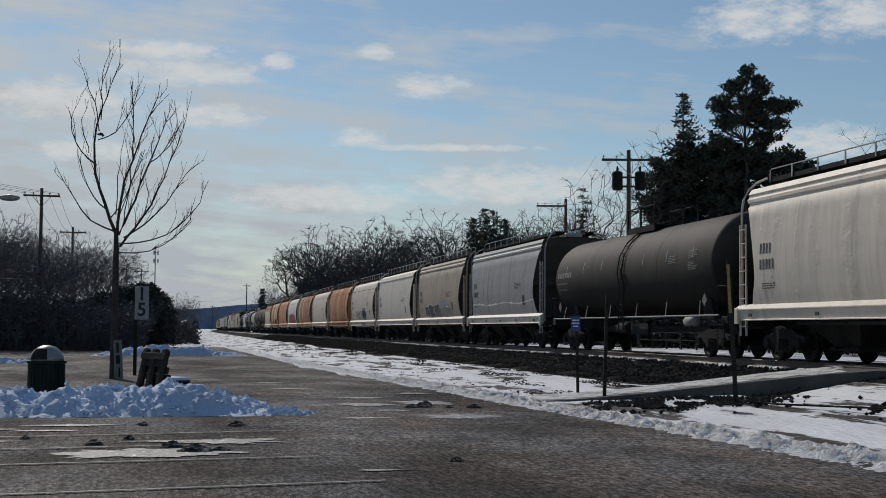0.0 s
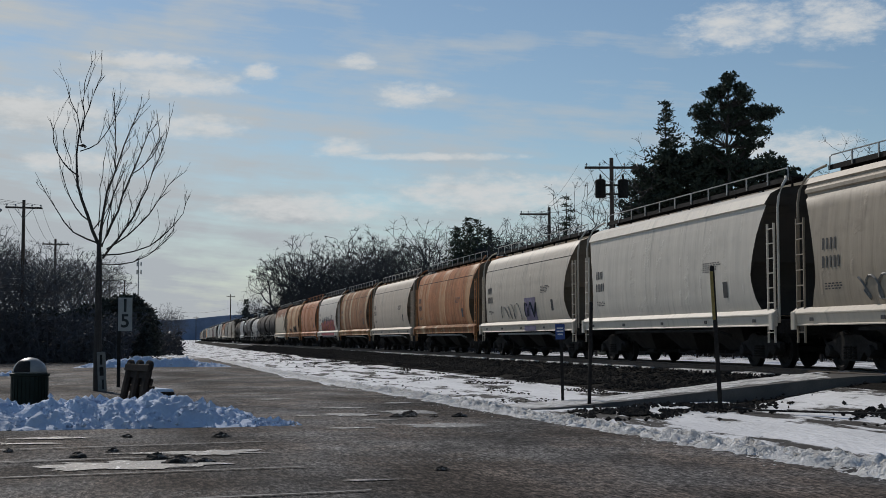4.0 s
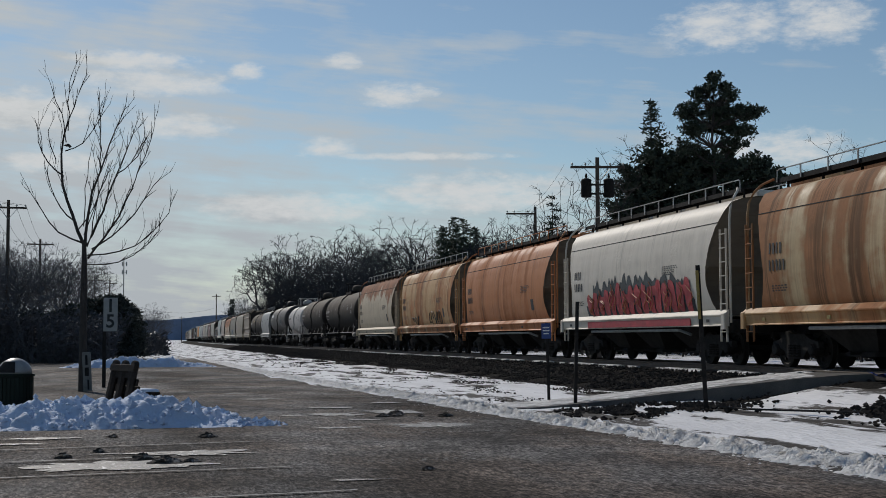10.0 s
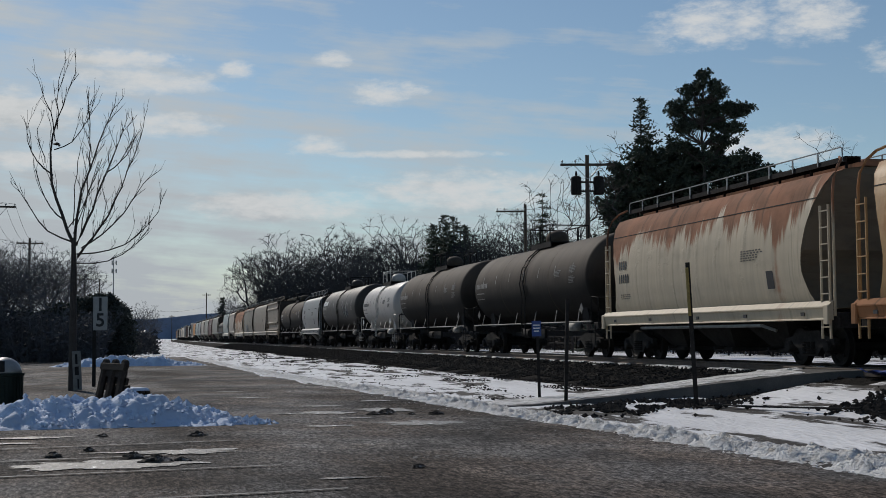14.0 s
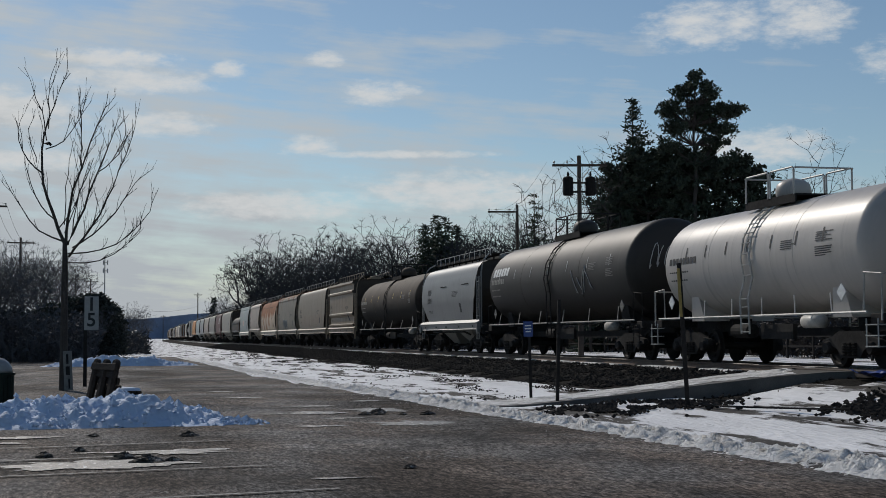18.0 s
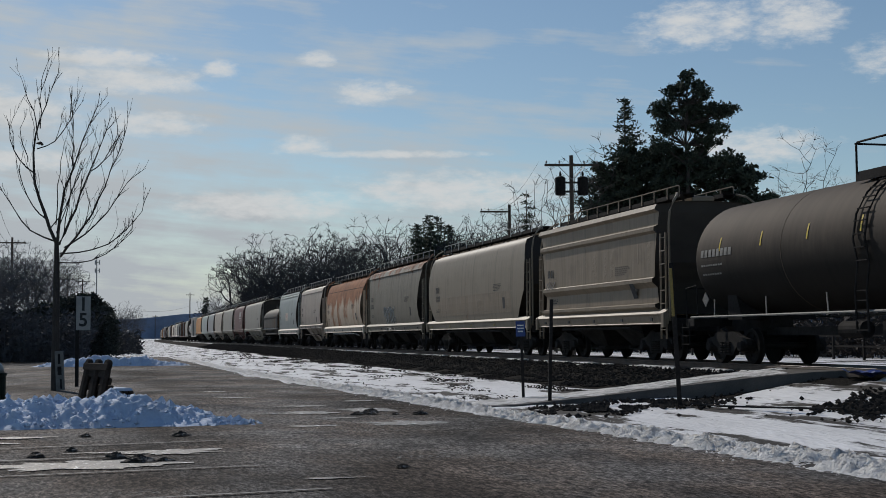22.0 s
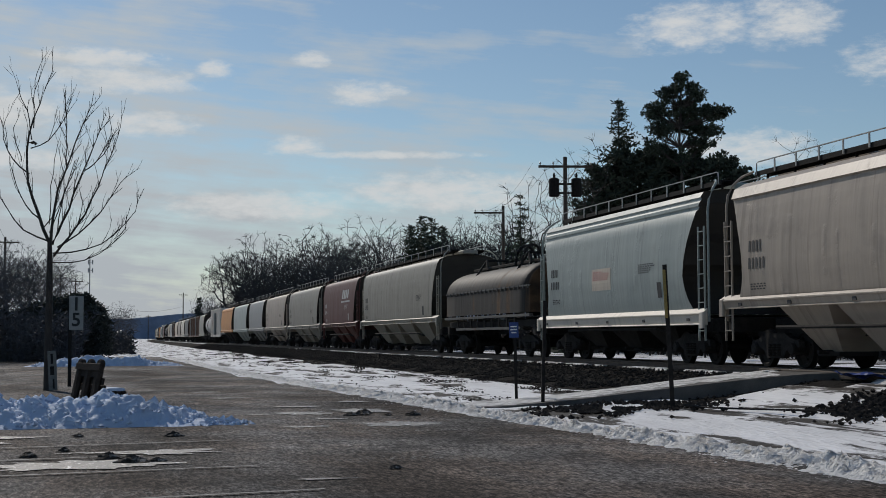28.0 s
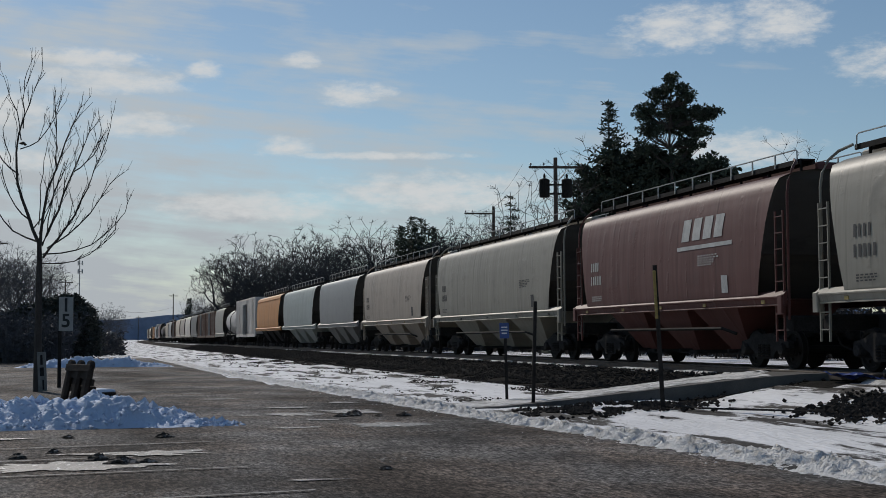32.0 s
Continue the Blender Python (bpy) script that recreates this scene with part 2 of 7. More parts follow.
def asphalt():
    """Worn wet asphalt: plough streaks, damp patches, visible aggregate."""
    m = bpy.data.materials.new("wet_winter_asphalt")
    m.use_nodes = True
    N, Lk = m.node_tree.nodes, m.node_tree.links
    bs = N["Principled BSDF"]
    tc = N.new("ShaderNodeTexCoord")

    def noi(stretch, sc, det, ro):
        mp = N.new("ShaderNodeMapping")
        mp.inputs["Scale"].default_value = stretch
        mp.inputs["Rotation"].default_value = (0, 0, radians(-9))
        Lk.new(tc.outputs["Object"], mp.inputs[0])
        n = N.new("ShaderNodeTexNoise")
        n.inputs["Scale"].default_value, n.inputs["Detail"].default_value, n.inputs["Roughness"].default_value = sc, det, ro
        Lk.new(mp.outputs[0], n.inputs["Vector"])
        return n.outputs["Fac"]

    def rng(v, a, b, c, d):
        n = N.new("ShaderNodeMapRange")
        Lk.new(v, n.inputs[0])
        for i, q in enumerate((a, b, c, d)):
            n.inputs[i + 1].default_value = q
        return n.outputs[0]

    def mth(op, a, b):
        n = N.new("ShaderNodeMath"); n.operation = op
        for i, q in enumerate((a, b)):
            if isinstance(q, (int, float)):
                n.inputs[i].default_value = q
            else:
                Lk.new(q, n.inputs[i])
        return n.outputs[0]
    streak = noi((.55, .30, 1), 1.1, 6, .66)
    patchy = noi((.5, .22, 1), .55, 5, .62)
    grain = noi((1, .30, 1), 15, 4, .7)
    grit = noi((1, .26, 1), 46, 3, .7)
    v = mth('MULTIPLY', rng(streak, .36, .64, .55, 1.5), rng(grain, .38, .62, .25, 1.9))
    v = mth('MULTIPLY', v, rng(patchy, .38, .60, .55, 1.55))
    v = mth('MULTIPLY', v, rng(grit, .38, .62, .3, 1.8))
    col = N.new("ShaderNodeMix"); col.data_type, col.blend_type = 'RGBA', 'MULTIPLY'
    col.inputs[0].default_value = 1
    tone = N.new("ShaderNodeMix"); tone.data_type = 'RGBA'
    Lk.new(rng(noi((.5, .25, 1), 1.0, 5, .62), .42, .58, 0, 1), tone.inputs[0])
    tone.inputs[6].default_value, tone.inputs[7].default_value = (.094, .075, .062, 1), (.081, .075, .071, 1)
    Lk.new(tone.outputs[2], col.inputs[6])
    Lk.new(v, col.inputs[7])
    # specks of ice left where the plough has scraped
    speck = mth('MULTIPLY', rng(noi((.16, .9, 1), .55, 5, .7), .50, .64, 0, 1), rng(noi((1, .35, 1), 22, 3, .7), .53, .62, 0, 1))
    icy = N.new("ShaderNodeMix"); icy.data_type = 'RGBA'
    Lk.new(speck, icy.inputs[0])
    Lk.new(col.outputs[2], icy.inputs[6])
    icy.inputs[7].default_value = (.33, .32, .305, 1)
    Lk.new(icy.outputs[2], bs.inputs["Base Color"])
    Lk.new(rng(patchy, .3, .62, .95, .7), bs.inputs["Roughness"])
    bs.inputs["Specular IOR Level"].default_value = .08
    bp = N.new("ShaderNodeBump")
    bp.inputs["Strength"].default_value, bp.inputs["Distance"].default_value = 1.0, .05
    Lk.new(mth('ADD', grain, mth('MULTIPLY', grit, .5)), bp.inputs["Height"])
    Lk.new(bp.outputs[0], bs.inputs["Normal"])
    return m


STEEL_DARK = material("grimy_black_steel", (0.028, 0.026, 0.025), 0.85, 0.0, 0.4, 2.0, 20, spec=.12)
RAIL = material("worn_rail_steel", (0.12, 0.082, 0.062), 0.6, 0.2, 0.3, 4, 60)
RAIL_HEAD = material("polished_rail_head", (0.13, 0.12, 0.11), 0.5, 0.6, 0.2, 6, 80)
TIE = material("creosoted_timber", (0.07, 0.052, 0.04), 0.85, 0, 0.4, 6, 50, 0.4, stretch=(1, 0.2, 1))
GALV = material("galvanised_steel", (0.33, 0.33, 0.32), 0.5, 0.6, 0.25, 5, 50)
WHITE_PIPE = material("white_painted_pipe", (0.40, 0.39, 0.365), 0.5, 0, 0.25, 5, 60)
INK = material("stencil_black", (0.03, 0.03, 0.032), 0.7, 0, 0.2, 9, 90, 0)
WHITE_INK = material("stencil_white", (0.72, 0.72, 0.70), 0.6, 0, 0.12, 9, 90, 0)
YELLOW = material("faded_yellow_reflector", (0.26, 0.19, 0.05), 0.5, 0, 0.3, 9, 60, 0)
REFLECT = material("bright_yellow_reflective_tape", (0.78, 0.55, 0.05), 0.4, 0, 0.1, 9, 60, 0)
PANEL = material("worn_data_panel", (0.15, 0.142, 0.13), 0.6, 0, 0.3, 9, 60, 0)
WHEEL = material("wheel_steel", (0.017, 0.015, 0.0135), 0.75, 0.0, 0.3, 6, 50, spec=.15)
# bank snow: the blue of its shaded side is put into the base colour
SNOW = material("shade_blue_snow", (0.60, 0.70, 0.86), 0.8, 0, 0.06, 1.4, 14, 0.6, second=(0.58, 0.63, 0.72), amount=0.4, sharp=0.4, bump_dist=0.06)
RIDGE_SNOW = material("gritty_thrown_snow", (0.88, 0.87, 0.85), 0.8, 0, 0.16, 3.0, 30, 1.0, second=(0.52, 0.50, 0.47), amount=0.30, sharp=0.25, bump_dist=0.07)
PATH_SNOW = material("trodden_grey_snow", (0.72, 0.71, 0.69), 0.8, 0, 0.2, 3.0, 18, 0.9, second=(0.30, 0.285, 0.27), amount=0.40, sharp=0.25, bump_dist=0.05)
SNOW_GROUND = material("patchy_snow_field", (0.87, 0.87, 0.875), 0.75, 0, 0.10, 1.0, 9, 0.9, second=(0.040, 0.036, 0.032), amount=0.41, sharp=0.06, bump_dist=0.06, stretch=(1.5, .30, 1), spec=.2)
ASPHALT = asphalt()
PATH_ASPHALT = material("path_asphalt", (0.075, 0.070, 0.064), 0.7, 0, 0.3, 1.5, 40, 0.3)
LINE = material("worn_white_line", (0.34, 0.33, 0.31), 0.75, 0, 0.3, 8, 50, 0.2, second=(0.08, 0.075, 0.07), amount=0.5, sharp=0.25, stretch=(1, 2, 1))
BALLAST = material("dark_ballast", (0.034, 0.030, 0.027), 0.9, 0, 0.6, 8, 60, 0.5, spec=.08)
BALLAST_BED = material("ballast_bed", (0.022, 0.020, 0.018), 0.95, 0, 0.5, 6, 30, 0.9, bump_dist=0.08, spec=.06)
BARK = material("bare_bark", (0.055, 0.046, 0.040), 0.9, 0, 0.35, 6, 40, 0.4, stretch=(1, 1, 0.3))
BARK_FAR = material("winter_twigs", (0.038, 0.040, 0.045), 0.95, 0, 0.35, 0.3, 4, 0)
NEEDLE = material("dark_conifer_needles", (0.043, 0.057, 0.037), 0.8, 0, 0.5, 0.7, 9, 0)
BRUSH = material("grey_winter_brush", (0.095, 0.096, 0.104), 0.95, 0, 0.35, 0.4, 5, 0)
CEDAR = material("dark_cedar_foliage", (0.055, 0.062, 0.052), 0.85, 0, 0.4, 0.8, 9, 0)
POLE_WOOD = material("weathered_pole_wood", (0.075, 0.058, 0.046), 0.9, 0, 0.35, 3, 40, 0.3, stretch=(1, 1, 0.15))
HILL = material("hazy_wooded_hill", (0.16, 0.21, 0.31), 1.0, 0, 0.25, 0.01, 0.05, 0)

# ---------------------------------------------------------------- mesh helpers


class Shape:
    """Collects vertices and faces for one mesh."""

    def __init__(self):
        self.v, self.f = [], []

    def add(self, verts, faces):
        o = len(self.v)
        self.v += [tuple(p) for p in verts]
        self.f += [tuple(i + o for i in q) for q in faces]
        return self

    def box(self, c, s, m=None, taper=1.0):
        x, y, z = s[0] / 2, s[1] / 2, s[2] / 2
        p = [Vector((sx * x * (taper if sz > 0 else 1), sy * y * (taper if sz > 0 else 1), sz * z)) for sz in (-1, 1) for sy in (-1, 1) for sx in (-1, 1)]
        if m:
            p = [m @ q for q in p]
        p = [q + Vector(c) for q in p]
        return self.add(p, [(0, 2, 3, 1), (4, 5, 7, 6), (0, 1, 5, 4), (2, 6, 7, 3), (0, 4, 6, 2), (1, 3, 7, 5)])

    def bevel_box(self, c, s, b=0.02):
        """A block with chamfered upright edges and top."""
        x, y, z = s[0] / 2, s[1] / 2, s[2] / 2
        b = min(b, x * .9, y * .9)
        ring = [(-x + b, -y), (x - b, -y), (x, -y + b), (x, y - b), (x - b, y), (-x + b, y), (-x, y - b), (-x, -y + b)]
        p = [(a + c[0], d + c[1], c[2] - z) for a, d in ring]
        p += [(a + c[0], d + c[1], c[2] + z - b) for a, d in ring]
        p += [(a * (1 - b / x) + c[0], d * (1 - b / y) + c[1], c[2] + z) for a, d in ring]
        f = [tuple(range(7, -1, -1)), tuple(range(16, 24))]
        for k in (0, 8):
            f += [(k + i, k + (i + 1) % 8, k + 8 + (i + 1) % 8, k + 8 + i) for i in range(8)]
        return self.add(p, f)

    def tube(self, pts, r, n=6, r1=None, cap=True):
        """A round bar along a line of points; r1: the radius at its end."""
        pts = [Vector(p) for p in pts]
        r1 = r if r1 is None else r1
        ps, fs = [], []
        for k, p in enumerate(pts):
            d = (pts[min(k + 1, len(pts) - 1)] - pts[max(k - 1, 0)])
            if d.length < 1e-9:
                d = Vector((0, 0, 1))
            d.normalize()
            u = d.cross(Vector((0, 0, 1)) if abs(d.z) < 0.9 else Vector((1, 0, 0))).normalized()
            w = d.cross(u)
            rr = r + (r1 - r) * k / max(1, len(pts) - 1)
            ps += [p + u * rr * math.cos(2 * math.pi * i / n) + w * rr * math.sin(2 * math.pi * i / n) for i in range(n)]
        for k in range(len(pts) - 1):
            fs += [(k * n + i, k * n + (i + 1) % n, (k + 1) * n + (i + 1) % n, (k + 1) * n + i) for i in range(n)]
        if cap:
            fs += [tuple(range(n - 1, -1, -1)), tuple((len(pts) - 1) * n + i for i in range(n))]
        return self.add(ps, fs)

    def lathe(self, axis, c, prof, n=24):
        """A turned body: prof is a list of (along, radius) about axis 'x', 'y' or 'z' through c."""
        ps, fs = [], []
        for a, r in prof:
            for i in range(n):
                t = 2 * math.pi * i / n
                q = {'x': (a, r * math.cos(t), r * math.sin(t)), 'y': (r * math.cos(t), a, r * math.sin(t)), 'z': (r * math.cos(t), r * math.sin(t), a)}[axis]
                ps.append((q[0] + c[0], q[1] + c[1], q[2] + c[2]))
        for k in range(len(prof) - 1):
            fs += [(k * n + i, (k + 1) * n + i, (k + 1) * n + (i + 1) % n, k * n + (i + 1) % n) for i in range(n)]
        fs += [tuple(range(n)), tuple((len(prof) - 1) * n + i for i in range(n - 1, -1, -1))]
        return self.add(ps, fs)

    def rock(self, c, r, rnd, flat=0.7):
        """A small angular stone."""
        j = lambda: r * (0.6 + 0.7 * rnd.random())
        p = [(c[0] - j(), c[1], c[2]), (c[0] + j(), c[1], c[2]), (c[0], c[1] - j(), c[2]), (c[0], c[1] + j(), c[2]),
             (c[0] + rnd.uniform(-.4, .4) * r, c[1] + rnd.uniform(-.4, .4) * r, c[2] + j() * flat), (c[0], c[1], c[2] - j() * flat)]
        return self.add(p, [(0, 2, 4), (2, 1, 4), (1, 3, 4), (3, 0, 4), (2, 0, 5), (1, 2, 5), (3, 1, 5), (0, 3, 5)])

    def mesh(self, name, mat, smooth=False):
        me = bpy.data.meshes.new(name)
        me.from_pydata(self.v, [], self.f)
        if mat:
            me.materials.append(mat)
        if smooth:
            me.shade_smooth()
        me.update()
        return me


def part(name, shape, mat, parent, label="", smooth=False):
    """One mesh object under a thing or under a part. shape: a Shape or a finished mesh."""
    me = shape if isinstance(shape, bpy.types.Mesh) else shape.mesh(name, mat, smooth)
    ob = new(name, me)
    ob.parent = parent
    return tagged(ob, label) if label else ob


def at(ob, x, y, z, rx=0, ry=0, rz=0):
    ob.matrix_basis = pose(x, y, z, rx, ry, rz)
    return ob


def thing(name, label, category, group="", place=None, kind=""):
    ob = new(name)
    ob.empty_display_size = 0.3
    if place:
        ob.matrix_basis = place
    return tagged(ob, label, category, group, kind)


def solid(name, shape, mat, label, category, group="", kind="", smooth=False, place=None):
    ob = new(name, shape.mesh(name, mat, smooth))
    if place:
        ob.matrix_basis = place
    return tagged(ob, label, category, group, kind)


def nz(x, y, z=0.0, s=1.0):
    return noise.noise((x * s, y * s, z))


# ---------------------------------------------------------------- plan
BEND = 2.3e-5                # the track bends slowly away to the right
TRACK = 16.25                # lateral distance of the track's centre line
RAIL_TOP = 0.88
SPEED = [12.810, 0.01069, -0.000797, 0.0000177]


def bend(y):
    return BEND * y * y if y > 0 else 0.0


def lot_edge(y):
    """Where the car park ends and the snowy verge begins."""
    return 9.4 - 0.075 * y if y < 20 else 7.9 - 0.052 * (y - 20) if y < 58 else 5.92 - 0.02 * (y - 58) if y < 110 else 4.9


def ground_z(x, y):
    """The height of the ground: level car park, a verge that climbs to the railway, a ditch and fields beyond."""
    u = x - bend(y)
    e = lot_edge(min(max(y, 0), 110))
    if u < e:
        return 0.0
    toe = 12.2
    if u < toe:
        k = (u - e) / (toe - e)
        return 0.22 * k * k * (3 - 2 * k) + 0.02
    if -5 < y < 28.6 - (u - 11) * .75 and u < 14.7:
        return 0.25 + (u - toe) / 2.4 * 0.46
    if u < 20.5:
        return 0.16
    return 0.40 + min(1.0, (u - 20.5) / 40) * 0.6


def build_ground():
    xs = sorted(set([-2500, -900, -400, -200, -120, -80, -60, -45, -34] + [-26 + 2 * i for i in range(14)] + [3 + .5 * i for i in range(40)] + [22.8, 23.5, 25, 28, 33, 40, 50, 65, 90, 130, 200, 400, 900, 2500]))
    ys = [-600, -250, -100, -50, -25, -12, -4] + [2 * i for i in range(0, 40)] + [80 + 5 * i for i in range(0, 15)] + [155 + 15 * i for i in range(12)] + [350 + 50 * i for i in range(10)] + [900, 1200, 1800, 3000, 4500]
    s = Shape()
    for y in ys:
        for x in xs:
            z = ground_z(x, y)
            u = x - bend(y)
            if lot_edge(min(max(y, 0), 110)) + 0.4 < u < 13:
                z += 0.05 * nz(x, y, 3.0, 0.9) + 0.03 * nz(x, y, 5.0, 2.7)
            elif u < 4:
                z -= 0.03
            s.v.append((x, y, z))
    n = len(xs)
    for j in range(len(ys) - 1):
        s.f += [(j * n + i, j * n + i + 1, (j + 1) * n + i + 1, (j + 1) * n + i) for i in range(n - 1)]
    solid("ground", s, SNOW_GROUND, "patchy snow over dark winter ground beside the railway", "ground", kind="structure", smooth=True)


def build_lot():
    """The asphalt sheet of the car park, a hand above the earth."""
    s = Shape()
    ys = [-30, -10] + [3 * i for i in range(0, 40)]
    cols = 24
    for y in ys:
        r = lot_edge(min(max(y, 0), 110)) + 0.12 + 0.12 * nz(0, y, 1.0, 0.4)
        l = -40 + (0 if y < 55 else (y - 55) * 0.55)
        for i in range(cols):
            s.v.append((l + (r - l) * i / (cols - 1), y, 0.012 + 0.012 * nz(i * 1.0, y, 2.0, 0.2)))
    for j in range(len(ys) - 1):
        s.f += [(j * cols + i, j * cols + i + 1, (j + 1) * cols + i + 1, (j + 1) * cols + i) for i in range(cols - 1)]
    solid("parking_lot", s, ASPHALT, "wet dark asphalt of an open car park", "pavement", kind="structure", smooth=True)


build_ground()
build_lot()


def along_track(s, section, y0, y1, step, closed=True):
    """Sweep a section (list of lateral, height) along the track."""
    n = len(section)
    k0 = len(s.v)
    ys = []
    y = y0
    while y < y1:
        ys.append(y)
        y += step if y < 150 else step * 4
    ys.append(y1)
    for y in ys:
        s.v += [(TRACK + bend(y) + a, y, z) for a, z in section]
    for j in range(len(ys) - 1):
        for i in range(n if closed else n - 1):
            a, b = k0 + j * n + i, k0 + j * n + (i + 1) % n
            s.f.append((a, b, b + n, a + n))
    return s


def build_track():
    bed = along_track(Shape(), [(-4.9, 0.06), (-4.3, 0.21), (-3.2, 0.36), (-1.75, 0.69), (1.75, 0.69), (4.0, 0.40), (4.6, 0.3)], -60, 1500, 6, closed=False)
    solid("ballast_bed", bed, BALLAST_BED, "bed of dark crushed stone under the railway track", "ballast", kind="structure")
    t = thing("railway_track", "single railway track of worn rails on timber sleepers", "railway track", kind="structure")
    foot, head = RAIL_TOP - 0.17, RAIL_TOP
    for side in (-0.755, 0.755):
        sec = [(-.07, foot), (.07, foot), (.07, foot + .012), (.012, foot + .03), (.012, head - .045), (.036, head - .035), (.036, head - .006), (-.036, head - .006), (-.036, head - .035), (-.012, head - .045), (-.012, foot + .03), (-.07, foot + .012)]
        r = part("rail", along_track(Shape(), [(a + side, z) for a, z in sec], -60, 1500, 6), RAIL, t)
        part("rail_head", along_track(Shape(), [(side - .03, head - .005), (side + .03, head - .005), (side + .026, head), (side - .026, head)], -60, 1500, 6), RAIL_HEAD, r, "polished running surface")
    tie = Shape().bevel_box((0, 0, 0), (2.6, 0.23, 0.17), 0.015).mesh("sleeper", TIE)
    y, k = 8.0, 0
    rnd = random.Random(5)
    while k < 180:
        o = part("sleeper", tie, TIE, t)
        at(o, TRACK + bend(y) + rnd.uniform(-.03, .03), y, foot - 0.08, 0, 0, rnd.uniform(-.8, .8))
        y, k = y + 0.53, k + 1
    # snow that lies along the sleeper ends
    s = Shape()
    y = -20.0
    while y < 400:
        d = 0.35 if y < 110 else 2.0
        w = 0.16 + 0.14 * nz(y, 0, 1, 0.5) + 0.06 * rnd.random()
        if not (23.5 < y < 27.8) and nz(y, 9, 2, .8) + .4 * nz(y, 3, 1, 2.7) > -.12:
            c = TRACK + bend(y) - 1.50 + 0.08 * nz(y, 4, 0, 0.7)
            h = 0.05 + 0.03 * rnd.random()
            s.add([(c - w, y, 0.685), (c + w * .7, y, 0.70), (c + w * .7, y + d * 1.05, 0.70), (c - w, y + d * 1.05, 0.685), (c - w * .3, y, 0.70 + h), (c + w * .4, y, 0.70 + h), (c + w * .4, y + d * 1.05, 0.70 + h), (c - w * .3, y + d * 1.05, 0.70 + h)],
                  [(4, 5, 6, 7), (0, 4, 7, 3), (1, 2, 6, 5), (0, 1, 5, 4), (3, 7, 6, 2)])
        y += d
    solid("snow_strip", s, PATH_SNOW, "thin strip of snow along the sleeper ends", "snow", kind="stuff")
    # loose stones of the near shoulder
    st = Shape()
    for _ in range(30000):
        y = 14 + 190 * rnd.random() ** 1.7
        u = rnd.uniform(-4.7, -1.45)
        if (y < 25.6 and u < -1.5) or (y < 29.2 and u < -1.6 and rnd.random() < 0.8):
            continue
        zb = 0.69 if u > -1.75 else 0.69 + (u + 1.75) / 1.45 * 0.35 if u > -3.2 else 0.36 + (u + 3.2) / 1.1 * 0.15
        if u < -3.5 and nz(u, y, 7, 0.5) < (-3.3 - u) * .25 - .2:
            continue
        st.rock((TRACK + bend(y) + u, y, zb + 0.02), rnd.uniform(.028, .075) * (1 if y < 90 else 1.6), rnd)
    solid("ballast_stone", st, BALLAST, "dark crushed stones of the ballast shoulder", "ballast", kind="stuff")


build_track()

# ---------------------------------------------------------------- freight cars
# Each car stands at the world's origin: y runs along the track, -x is the side that faces the car park, z = 0 is the rail top.
WHEEL_R = 0.44
CACHE = {}
TANK_MARK = material("faded_pale_stencil", (0.24, 0.23, 0.21), 0.7, 0, 0.3, 9, 90, 0)
# near-black paint: the shade on the sunless car ends is put into its colour
END_SHADE = car_paint("end_shade_paint", (0.050, 0.046, 0.043), .2, (0.05, .038, .025), dirt=.5, seed=50, rough=.8)

# tan paint for the ends of the round-sided hoppers
END_TAN = car_paint("tan_end_paint", (0.17, 0.15, 0.125), .25, (0.16, .085, .045), dirt=.5, seed=51, rough=.8)


def cached(key, make):
    if key not in CACHE:
        CACHE[key] = make()
    return CACHE[key]


def wheelset_mesh():
    s = Shape()
    for sd in (-1, 1):
        s.lathe('x', (sd * 0.755, 0, 0), [(-.075 * sd, .16), (-.07 * sd, .47), (-.045 * sd, .475), (-.035 * sd, WHEEL_R + .006), (.06 * sd, WHEEL_R - .004), (.065 * sd, .36), (.03 * sd, .33), (.02 * sd, .17), (.07 * sd, .15), (.09 * sd, .10)], 28)
        for k in range(4):
            a = k * math.pi / 2 + .4
            s.lathe('x', (sd * 0.80, .25 * math.cos(a), .25 * math.sin(a)), [(-.02, .035), (.02, .035)], 8)
    s.lathe('x', (0, 0, 0), [(-1.02, .075), (-.85, .085), (-.7, .085), (.7, .085), (.85, .085), (1.02, .075)], 12)
    return s.mesh("wheelset", WHEEL)


def side_frame_mesh():
    s = Shape()
    pts = [(-1.15, .47), (-1.12, .62), (-.75, .68), (-.45, .80), (.45, .80), (.75, .68), (1.12, .62), (1.15, .47), (.82, .50), (.55, .40), (.38, .22), (-.38, .22), (-.55, .40), (-.82, .50)]
    n = len(pts)
    s.add([(-.07, a, z) for a, z in pts] + [(.07, a, z) for a, z in pts], [tuple(range(n)), tuple(range(2 * n - 1, n - 1, -1))] + [(i, n + i, n + (i + 1) % n, (i + 1) % n) for i in range(n)])
    for y in (-.9, .9):
        s.lathe('x', (0, y, .44), [(-.16, .12), (-.12, .14), (.12, .14), (.16, .12)], 12)
    return s.mesh("side_frame", STEEL_DARK)


def springs_mesh():
    s = Shape()
    for y in (-.2, 0, .2):
        for k in range(5):
            s.lathe('z', (0, y, .29 + k * .06), [(-.018, .075), (0, .085), (.018, .075)], 8)
    return s.mesh("spring_nest", WHEEL)


def bolster_mesh():
    return Shape().bevel_box((0, 0, .58), (2.1, .36, .24), .04).box((0, 0, .76), (.9, .5, .14)).mesh("bolster", STEEL_DARK)


